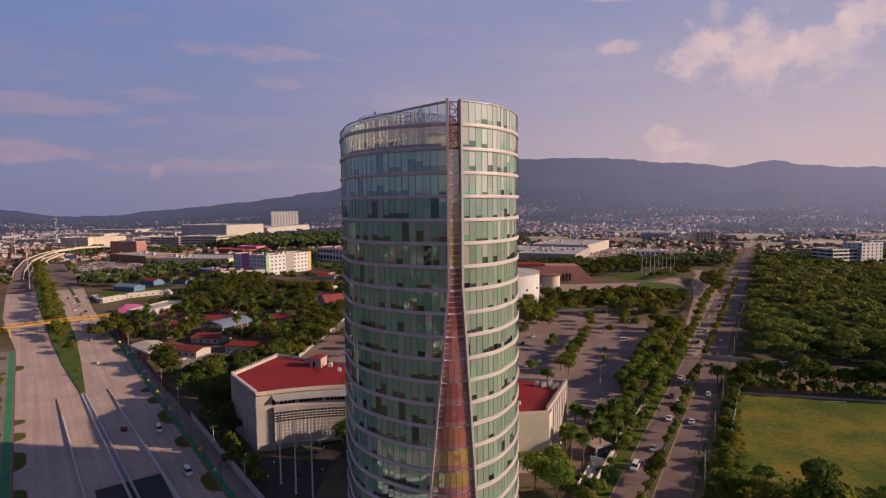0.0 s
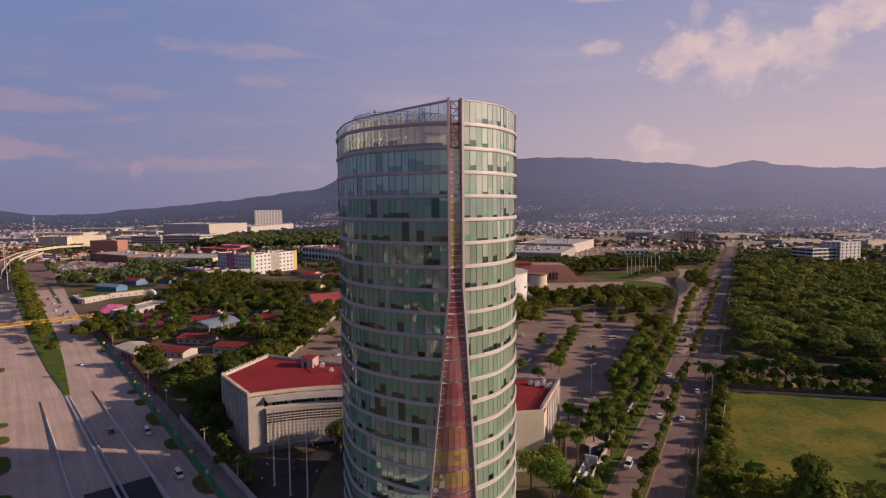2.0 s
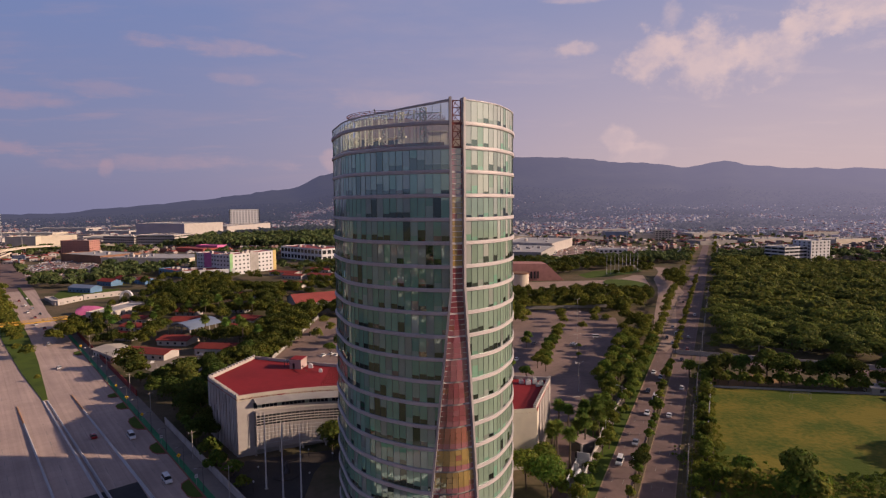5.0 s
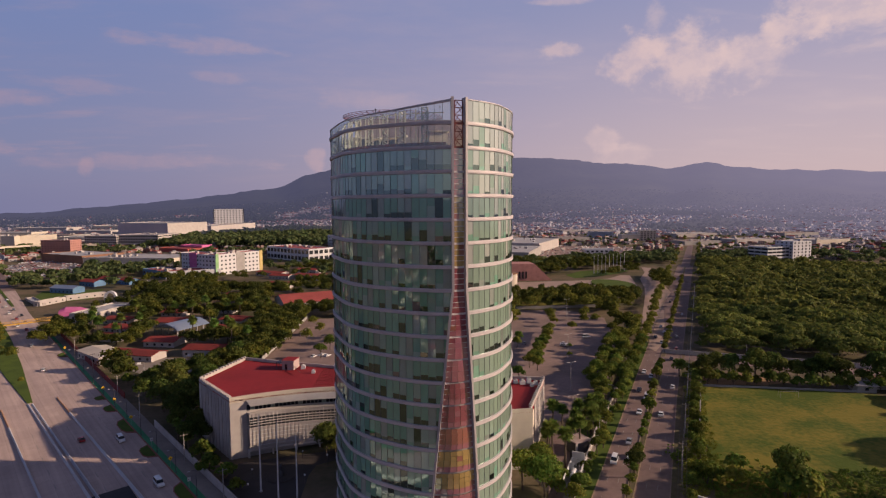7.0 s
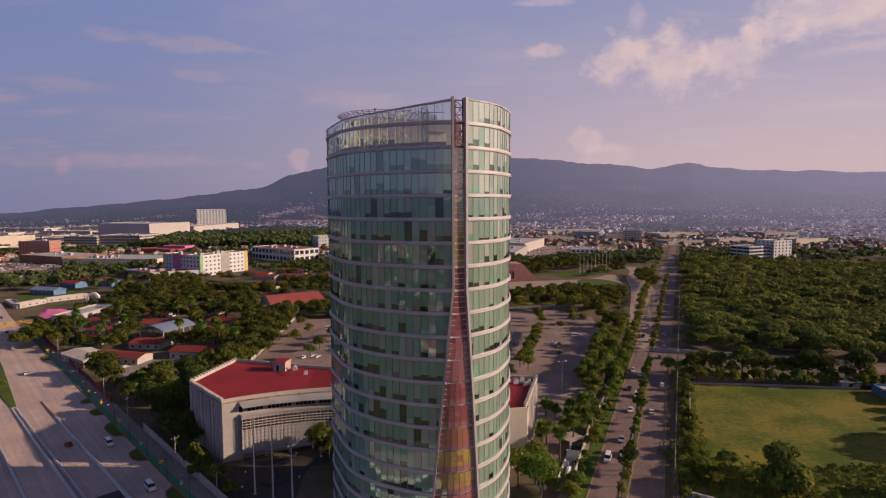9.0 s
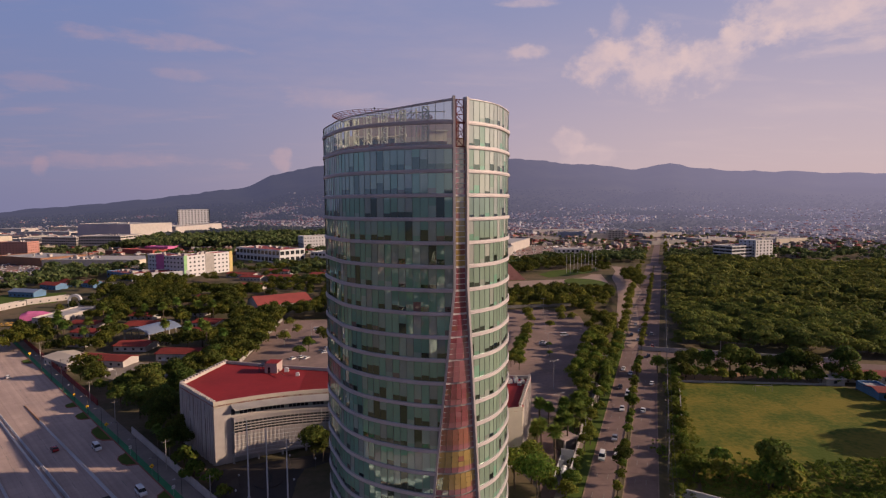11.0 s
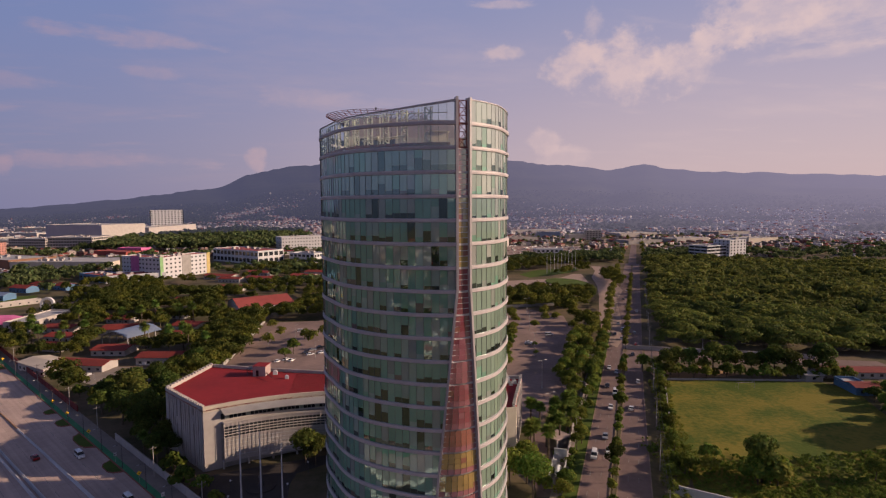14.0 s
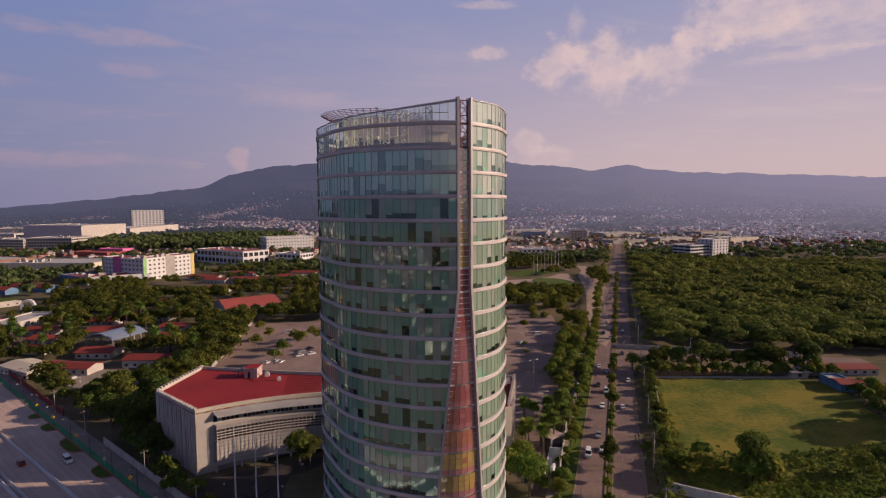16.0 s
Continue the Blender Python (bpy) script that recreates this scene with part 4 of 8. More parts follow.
# the split: bands, bars and coloured panes, set back
HUES = (None, None, "glass_red", "glass_red", "glass_yellow", "glass_yellow", "glass_yellow", "glass_red", "glass_red", "glass_red", "glass_pink", "glass_pink", "glass_red",
        "glass_red", "glass_orange", "glass_yellow", "glass_yellow", "glass_pink", "glass_pink", "glass_orange", "glass_red")
alt = {"glass_red": ("glass_pink", "glass_orange"), "glass_yellow": ("glass_orange", "glass_yellow"), "glass_pink": ("glass_red", "glass_red"), "glass_orange": ("glass_red", "glass_pink")}
BACK = -0.12
for fl in range(len(RINGS)):
    zb, zt = RINGS[fl] + 0.16, (RINGS[fl - 1] - 0.16 if fl else TOP - 0.4)
    z0 = RINGS[fl]
    gw, ge = gap_west(z0), gap_east(z0)
    s = Shape()
    pts = [on_plan(gw - 0.06, BACK + 0.05), on_plan(-ge + 0.06, BACK + 0.05), on_plan(-ge + 0.06, BACK - 0.3), on_plan(gw - 0.06, BACK - 0.3)]
    s.prism(pts, z0 - 0.2, z0 + 0.2)
    part("split_band", s, "alu" if fl > 1 else "red_steel", tower)
    if HUES[fl] is None:
        # open steel lattice
        for side in (gw - 0.35, -ge + 0.35):
            x, y = on_plan(side, BACK)
            part("lattice_post", Shape().box(x - 0.1, y - 0.1, zb, x + 0.1, y + 0.1, zt), "red_steel", tower)
        s = Shape()
        (x0, y0), (x1, y1) = on_plan(gw - 0.35, BACK), on_plan(-ge + 0.35, BACK)
        n = 3
        for k in range(n):
            za, zc = zb + (zt - zb) * k / n, zb + (zt - zb) * (k + 1) / n
            s.tube([(x0, y0, zc), (x1, y1, zc)], 0.09, 6)
            s.tube([(x0, y0, za) if k % 2 else (x1, y1, za), (x1, y1, zc) if k % 2 else (x0, y0, zc)], 0.07, 6)
            s.tube([(x1, y1, za) if k % 2 else (x0, y0, za), ((x0 + x1) / 2, (y0 + y1) / 2, zc)], 0.06, 6)
        part("lattice", s, "red_steel", tower, "crossed red-brown steel bars")
        continue
    cols = max(2, round((gw + ge) / 1.35))
    rows = 4
    for c in range(cols):
        for r in range(rows):
            za, zc = zb + (zt - zb) * r / rows + 0.01, zb + (zt - zb) * (r + 1) / rows - 0.01
            def edge(z, k):
                return gap_west(z) - 0.06 - (gap_west(z) + gap_east(z) - 0.12) * k
            k0, k1 = c / cols + 0.004, (c + 1) / cols - 0.004
            s = Shape()
            s.face([(*on_plan(edge(za, k0), BACK), za), (*on_plan(edge(za, k1), BACK + rng.uniform(-0.01, 0.01)), za), (*on_plan(edge(zc, k1), BACK), zc), (*on_plan(edge(zc, k0), BACK + rng.uniform(-0.01, 0.01)), zc)])
            hue = HUES[fl] if rng.random() < 0.88 else rng.choice(alt[HUES[fl]])
            if r == 0 and fl > 8:
                hue = "glass_pink"
            part("coloured_pane", s, hue, tower)
    for r in range(1, rows + 1):
        z = zb + (zt - zb) * r / rows
        gz, ez = gap_west(z), gap_east(z)
        p, q = on_plan(gz - 0.1, BACK + 0.09), on_plan(-ez + 0.1, BACK + 0.09)
        part("split_bar", Shape().tube([(*p, z), (*q, z)], 0.07, 5), "alu", tower)

# inside the crown: lattice columns, plant, stair house; above it the helipad
for i, a in enumerate((6.3, 8.9, 11.3, 13.5, 15.4, 17.4, 19.4, 21.6, 23.3, 25.2, 27.0, 29.0, 31.5, 35.0, 38.5, 42.0)):
    x, y = on_plan(a, -1.3)
    x2, y2 = on_plan(a + 1.25, -1.3)
    s = Shape()
    zt = crown_top(a) - 0.5
    wide = i % 2 == 0
    s.box(x - 0.13, y - 0.13, RINGS[1] + 0.3, x + 0.13, y + 0.13, zt)
    if wide:
        s.box(x2 - 0.13, y2 - 0.13, RINGS[1] + 0.3, x2 + 0.13, y2 + 0.13, zt)
        k = 8
        for j in range(k):
            za, zc = RINGS[1] + 0.3 + (zt - RINGS[1] - 0.3) * j / k, RINGS[1] + 0.3 + (zt - RINGS[1] - 0.3) * (j + 1) / k
            s.tube([(x, y, za) if j % 2 else (x2, y2, za), (x2, y2, zc) if j % 2 else (x, y, zc)], 0.13, 5)
            s.tube([(x, y, zc), (x2, y2, zc)], 0.08, 5)
    part("lattice_column", s, "cream_steel", tower)
s = Shape()
for a in np.arange(3, 46, 2.0):
    p, q = on_plan(a, -1.6), on_plan(a + 2.0, -1.6)
    s.tube([(*p, RINGS[0] + 2.2), (*q, RINGS[0] + 2.2)], 0.1, 5)
part("crown_girder", s, "cream_steel", tower)
s = Shape()
s.box(-15, -1.5, RINGS[1] + 0.3, 11, 22, 93.4, taper=0.02)
part("plant_room", s, "cream", tower)
s = Shape()
s.box(-14, 0, 93.4, 10, 21, 97.6, taper=0.02)
part("lift_house", s, "pinkish", tower)
s = Shape()
s.prism([on_plan(a, -0.75) for a in np.arange(2.5, 46, 1.5)] + [on_plan(a, -0.95) for a in np.arange(46, 2.5, -1.5)], RINGS[1] + 0.31, RINGS[1] + 1.1)
part("roof_parapet", s, "maroon", tower)
s = Shape()
for a in (12.5, 20.0):
    p, q = on_plan(a, -4.0), on_plan(a + 7, -3.2)
    s.tube([(*p, 92.2), (*q, 91.6)], 0.28, 6)
part("roof_beam", s, "cream_steel", tower)
s = Shape()
s.box(-13.5, -8.0, RINGS[1] + 0.3, -5, -3.5, 92.3, taper=0.05)
part("plant_housing", s, "dark", tower)
s = Shape()
s.box(1.2, -14.5, RINGS[1] + 0.3, 4.9, -11.0, 93.1)
s.box(0.9, -14.8, 93.1, 5.2, -10.7, 93.3)
part("cabinet", s, "cream_steel", tower)
pad_x, pad_y, pad_r = -5.8, 31.0, 10.1
pad = Shape()
pad.prism([(pad_x + pad_r * math.cos(k * math.pi / 16), pad_y + pad_r * math.sin(k * math.pi / 16)) for k in range(32)], 100.4, 100.9)
deck = part("helipad_deck", pad, "maroon", tower, "round dark red helipad deck")
s = Shape()
for k in range(48):
    w = k * math.pi / 24
    c, d = math.cos(w), math.sin(w)
    s.tube([(pad_x + pad_r * c, pad_y + pad_r * d, 100.7), (pad_x + (pad_r + 3.6) * c, pad_y + (pad_r + 3.6) * d, 102.5)], 0.09, 5)
for r, z in ((pad_r + 0.6, 101.0), (pad_r + 1.2, 101.3), (pad_r + 1.8, 101.6), (pad_r + 2.4, 101.9), (pad_r + 3.0, 102.2), (pad_r + 3.6, 102.5)):
    s.tube([(pad_x + r * math.cos(k * math.pi / 32), pad_y + r * math.sin(k * math.pi / 32), z) for k in range(65)], 0.06, 5)
part("safety_net", s, "red_steel", deck, "red steel net frame round the helipad")
s = Shape()
s.box(pad_x - 2.0, pad_y - 2.0, RINGS[1] + 0.3, pad_x + 2.0, pad_y + 2.0, 100.4)
for k in range(12):
    w = k * math.pi / 6
    s.tube([(pad_x + 1 * math.cos(w), pad_y + math.sin(w), 97.6), (pad_x + pad_r * math.cos(w), pad_y + pad_r * math.sin(w), 100.4)], 0.16, 6)
part("helipad_truss", s, "dark_steel", deck)
s = Shape()
s.tube([(5, 4, 97), (5, 4, 101.6)], [0.08, 0.04], 6)
s.box(4.85, 3.85, 101.0, 5.15, 4.15, 101.25)
part("antenna", s, "steel", tower)
s = Shape()
lx, ly = on_plan(17.5, -0.1)
lz = crown_top(17.5)
s.tube([(lx, ly, lz - 0.3), (lx, ly, lz + 0.4)], [0.06, 0.05], 6)
s.box(lx - 0.14, ly - 0.14, lz + 0.4, lx + 0.14, ly + 0.14, lz + 0.75)
part("obstruction_lamp", s, "dark_steel", tower)

# ---- the red-roofed building round the forecourt ----
CX0, CY0 = -16.0, 190.0
P_W, P_M, P_E = Vector((-61.8, 180.2)), Vector((-14.0, 186.5)), Vector((30.2, 162.8))
B_W, B_M, B_E = Vector((-69.0, 229.0)), Vector((-14.0, 206.5)), Vector((42.0, 190.8))
W_END = Vector((-78.2, 202.2))


def arc3(a, b, c, n):
    """Points on the circle through three points, from a to c."""
    m = np.array([[2 * (b.x - a.x), 2 * (b.y - a.y)], [2 * (c.x - a.x), 2 * (c.y - a.y)]])
    o = Vector(np.linalg.solve(m, [b.dot(b) - a.dot(a), c.dot(c) - a.dot(a)]))
    r = (a - o).length
    w0, w1 = math.atan2(a.y - o.y, a.x - o.x), math.atan2(c.y - o.y, c.x - o.x)
    wm = math.atan2(b.y - o.y, b.x - o.x)
    if not min(w0, w1) <= wm <= max(w0, w1):
        w1 += 2 * math.pi if w1 < w0 else -2 * math.pi
    return [o + r * Vector((math.cos(w0 + (w1 - w0) * i / n), math.sin(w0 + (w1 - w0) * i / n))) for i in range(n + 1)]


FRONT = arc3(P_W, P_M, P_E, 40)
BACKW = arc3(B_W, B_M, B_E, 20)
ROOF_Z, BASE_Z = 17.2, -2.2
wing = thing("crescent_building", CX0, CY0, 0, 0, "pale crescent-shaped public building with a red flat roof", "building")


def loc(p, z):
    return (p[0] - CX0, p[1] - CY0, z)


def wall_run(s, pts, z0, z1, thick, slot=0):
    """A thick wall along a line of points, in one piece; it grows to the left of the way."""
    pts = [Vector(p) for p in pts]
    out = []
    for i, p in enumerate(pts):
        d = (pts[min(i + 1, len(pts) - 1)] - pts[max(i - 1, 0)]).normalized()
        out.append(p + Vector((-d.y, d.x)) * thick)
    s.prism([loc(q, 0)[:2] for q in pts + out[::-1]], z0, z1, slot)


outline = FRONT + BACKW[::-1] + [W_END]
s = Shape()
s.prism([loc(p, 0)[:2] for p in outline], ROOF_Z - 0.4, ROOF_Z)
part("roof", s, "red_roof", wing, "flat roof coated dark red")
for i in range(26):
    k = 0.10 + i * 0.032
    p, q = FRONT[10].lerp(BACKW[6], k), FRONT[30].lerp(BACKW[15], k)
    part("roof_seam", Shape().tube([loc(p, ROOF_Z + 0.02), loc(FRONT[20].lerp(BACKW[10], k), ROOF_Z + 0.02), loc(q, ROOF_Z + 0.02)], 0.07, 4), "maroon", wing)
# parapets
s = Shape()
wall_run(s, FRONT[:37], 16.3, 18.3, 0.5)
part("front_fascia", s, "cream", wing)
s = Shape()
wall_run(s, BACKW[::-1], 12.0, 18.3, 0.5)
part("back_parapet", s, "white", wing)
for pts, nm in (((BACKW[0], W_END), "west_parapet"), ((W_END, P_W), "west_parapet"), ((P_E, B_E), "east_parapet")):
    s = Shape()
    wall_run(s, pts, ROOF_Z - 0.6, 18.2, 0.6)
    a, b = Vector(pts[0]), Vector(pts[1])
    n = int((b - a).length / 1.7)
    d = (b - a).normalized()
    w = Vector((-d.y, d.x))
    for i in range(n):
        p = a + d * (i + 0.3) * (b - a).length / n
        q = p + d * 0.8
        s.prism([loc(k, 0)[:2] for k in (p - w * 0.08, q - w * 0.08, q + w * 0.75, p + w * 0.75)], 18.2, 18.75)
    part(nm, s, "white", wing)
# air-conditioning units at the back of the east roof
for ux, uy, uw, uh in ((33.3, 187.2, 1.8, 1.3), (35.6, 187.6, 1.5, 1.8), (37.6, 186.0, 1.4, 1.2), (31.2, 188.4, 1.5, 1.1), (36.0, 184.6, 1.2, 1.0)):
    unit = part("roof_unit", Shape().box(ux - uw / 2 - CX0, uy - uw / 2 - CY0, ROOF_Z, ux + uw / 2 - CX0, uy + uw / 2 - CY0, ROOF_Z + uh, taper=0.06), "white_clean", wing, "white air-conditioning unit")
    part("fan_cowl", Shape().tube([(ux - CX0, uy - CY0, ROOF_Z + uh), (ux - CX0, uy - CY0, ROOF_Z + uh + 0.35)], uw * 0.32, 10), "grey", unit)
# body behind the facade
s = Shape()
inner = [p + (Vector((CX0, CY0 + 12)) - p).normalized() * 3.2 for p in FRONT]
s.prism([loc(p, 0)[:2] for p in inner + [q + (Vector((-14, 195)) - q).normalized() * 0.8 for q in BACKW[::-1]] + [W_END + Vector((1.0, -0.4))]], BASE_Z, ROOF_Z - 0.5)
part("body", s, "grey", wing)
# end walls with tall narrow slots between ribs
for a, b, nm in ((W_END, P_W, "west_rib"), (P_E, B_E, "east_rib")):
    d = (b - a).normalized()
    w = Vector((-d.y, d.x))
    ln = (b - a).length
    s = Shape()
    s.prism([loc(q, 0)[:2] for q in (a + w * 0.5, b + w * 0.5, b + w * 1.0, a + w * 1.0)], BASE_Z, ROOF_Z - 0.3)
    # wall behind the ribs is coloured dark for the shade in the slots
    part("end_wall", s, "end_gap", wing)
    n = int(ln / 1.45)
    rg = random.Random(n)
    for i in range(n):
        p = a + d * (ln * i / n)
        q = p + d * (ln / n * (0.5 if i % 3 else 0.72))
        out = 0.12 if i % 2 else 0.0
        s = Shape()
        s.prism([loc(k, 0)[:2] for k in (p - w * out, q - w * out, q + w * 0.55, p + w * 0.55)], BASE_Z, ROOF_Z - 0.55)
        if i % 4 == 1:
            z = rg.choice((4.2, 8.6, 11.5))
            s.prism([loc(k, 0)[:2] for k in (q + w * 0.02, q + d * ln / n * 0.4 + w * 0.02, q + d * ln / n * 0.4 + w * 0.55, q + w * 0.55)], z, z + rg.uniform(1.5, 4.0))
        part(nm, s, "white", wing)
# west front: plain pylon wall, then the curved screen
seg = FRONT[:3]
s = Shape()
wall_run(s, seg, BASE_Z + 0.4, 16.4, 1.2)
part("west_pylon", s, "white", wing)
s = Shape()
EAST = [Vector((20.6, 160.5)), Vector((30.4, 161.5)), Vector((32.0, 166.0)), Vector((21.6, 171.5))]
s.prism([loc(q, 0)[:2] for q in EAST], BASE_Z + 0.4, ROOF_Z - 0.06)
wall_run(s, EAST[:2], ROOF_Z - 0.06, 18.3, 0.5)
s.prism([loc(q, 0)[:2] for q in (EAST[0], EAST[0] + Vector((0.5, 0.05)), EAST[3] + Vector((0.5, 0)), EAST[3])], ROOF_Z - 0.06, 18.3)
part("east_pylon", s, "cream", wing)
part("pylon_roof", Shape().prism([loc(q, 0)[:2] for q in EAST], ROOF_Z - 0.05, ROOF_Z + 0.005), "red_roof", wing)
s = Shape()
wall_run(s, FRONT[-9:-3], BASE_Z + 1.5, 15.0, 1.0)
part("inner_wall", s, "white", wing)
for i in range(6):
    p = FRONT[-7].lerp(FRONT[-6], 0.2 + i * 0.12)
    part("slot_louvre", Shape().box(p.x - CX0 - 0.25, p.y - CY0 - 0.25, 2 + i * 1.5, p.x - CX0 + 0.25, p.y - CY0 + 0.2, 3.1 + i * 1.5), "dark", wing)
mid = FRONT[2:33]


def toward(p, k):
    """A point k metres in front of the facade (towards the forecourt)."""
    c = Vector((CX0 - 2, CY0 - 45))
    return p + (c - p).normalized() * k


# canopy, sloping outwards, with ribs
s = Shape()
for a, b in zip(mid, mid[1:]):
    a1, b1 = toward(a, 2.2), toward(b, 2.2)
    s.face([loc(a, 16.7), loc(b, 16.7), loc(b1, 15.3), loc(a1, 15.3)])
    s.face([loc(a, 16.4), loc(a1, 15.1), loc(b1, 15.1), loc(b, 16.4)])
    s.face([loc(a1, 15.3), loc(b1, 15.3), loc(b1, 15.1), loc(a1, 15.1)])
part("canopy", s, "roof_grey", wing, "sloping ribbed canopy over the top windows")
for a, b in zip(mid, mid[1:]):
    for k in (0.0, 0.25, 0.5, 0.75):
        p = a.lerp(b, k)
        q = toward(p, 2.25)
        part("canopy_rib", Shape().tube([loc(p, 16.75), loc(q, 15.36)], 0.05, 4), "white", wing)
# clerestory windows, set back under the canopy
rg = random.Random(8)
for a, b in zip(mid, mid[1:]):
    for k in (0.0, 0.5):
        p, q = a.lerp(b, k + 0.03), a.lerp(b, k + 0.47)
        s = Shape()
        s.face([loc(p, 13.3), loc(q, 13.3), loc(q, 15.2), loc(p, 15.2)])
        part("pane", s, "window" if rg.random() < 0.75 else "blind_grey", wing)
s = Shape()
wall_run(s, mid, 12.7, 13.3, 0.5)
wall_run(s, mid, 15.2, 16.4, 0.6)
part("sill_band", s, "white", wing)
# projecting screen: slab, frames and louvres
SC = [toward(p, 1.6) for p in mid]
for z0, z1, nm in ((12.2, 12.75, "screen_cornice"), (7.5, 7.85, "screen_band"), (0.2, 0.7, "screen_sill")):
    s = Shape()
    for a, b, c, d in zip(mid, mid[1:], SC, SC[1:]):
        s.prism([loc(q, 0)[:2] for q in (c, d, b, a)], z0, z1)
    part(nm, s, "white", wing)
s = Shape()
for c, d in zip(SC, SC[1:]):
    c2, d2 = c + (c - toward(c, 1)) * 0.3, d + (d - toward(d, 1)) * 0.3
    s.face([loc(c2, 0.6), loc(d2, 0.6), loc(d2, 7.9), loc(c2, 7.9)], 0)
    s.face([loc(c2, 7.9), loc(d2, 7.9), loc(d2, 11.2), loc(c2, 11.2)], 1)
    s.face([loc(c2, 11.2), loc(d2, 11.2), loc(d2, 12.3), loc(c2, 12.3)], 0)
part("screen_infill", s, ["white", "window"], wing)
for c, d in zip(SC, SC[1:]):
    for k in (0.0, 0.5):
        p = c.lerp(d, k)
        part("screen_post", Shape().tube([loc(p, 0.4), loc(p, 12.5)], 0.07, 4), "white", wing)
    for z in (1.9, 3.1, 4.3, 5.5, 6.7):
        part("screen_rail", Shape().tube([loc(c, z), loc(d, z)], 0.06, 4), "white_clean", wing)
    for i in range(3):
        z = 8.6 + i * 0.85
        p, q = c, d
        part("louvre", Shape().solid([loc(p, z), loc(q, z), loc(q + (q - toward(q, 1)) * 0.28, z + 0.16), loc(p + (p - toward(p, 1)) * 0.28, z + 0.16)],
                                     [loc(p, z + 0.05), loc(q, z + 0.05), loc(q + (q - toward(q, 1)) * 0.28, z + 0.21), loc(p + (p - toward(p, 1)) * 0.28, z + 0.21)]), "white", wing)
for i in range(0, len(mid), 3):
    p = toward(mid[i], 0.8)
    part("column", Shape().tube([loc(p, BASE_Z + 0.15), loc(p, 0.4)], 0.35, 10), "white", wing)
# roof house and small plant
rh = thing("roof_stair_house", CX0, CY0, 0, 0, "small pale stair house with a red roof slab", "stair house")
turn = pose(-35.8, 23.0, ROOF_Z, 0, 0, -14)
part("house_wall", Shape().box(0, 0, 0, 4.6, 5.2, 3.3, 0, turn).box(-0.2, -0.2, 3.3, 4.8, 5.4, 3.55, 0, turn), "pinkish", rh)
part("house_roof", Shape().box(0, 0, 3.55, 4.6, 5.2, 3.68, 0, turn), "red_roof", rh)
part("house_door", Shape().box(1.2, -0.06, 0.1, 2.1, 0.02, 2.2, 0, turn), "dark", rh)
part("house_frame", Shape().box(-2.4, 0.5, 0, -2.25, 0.65, 2.6, 0, turn).box(-2.4, 3.2, 0, -2.25, 3.35, 2.6, 0, turn).box(-2.5, 0.4, 2.6, -0.01, 3.45, 2.72, 0, turn), "dark_steel", rh)
part("house_pipe", Shape().tube([turn @ Vector(q) for q in ((4.6, 1.0, 1.2), (6.0, -1.5, 1.2), (9.6, -5.5, 1.0))], 0.12, 6), "red_steel", rh)
for x, y, w, h in ((-28.9, 23.0, 1.6, 1.4), (-24.2, 17.2, 1.3, 1.1)):
    s = Shape()
    s.box(x, y, ROOF_Z, x + w, y + w * 0.7, ROOF_Z + h, taper=0.05)
    s.tube([(x + w / 2, y + w * 0.35, ROOF_Z + h), (x + w / 2, y + w * 0.35, ROOF_Z + h + 0.25)], w * 0.28, 10)
    u = thing("air_conditioner", CX0, CY0, 0, 0, "white rooftop air-conditioning unit on the red roof", "air conditioner", "rooftop units")
    part("casing", s, "white_clean", u)

# ---- houses, halls and blocks ----


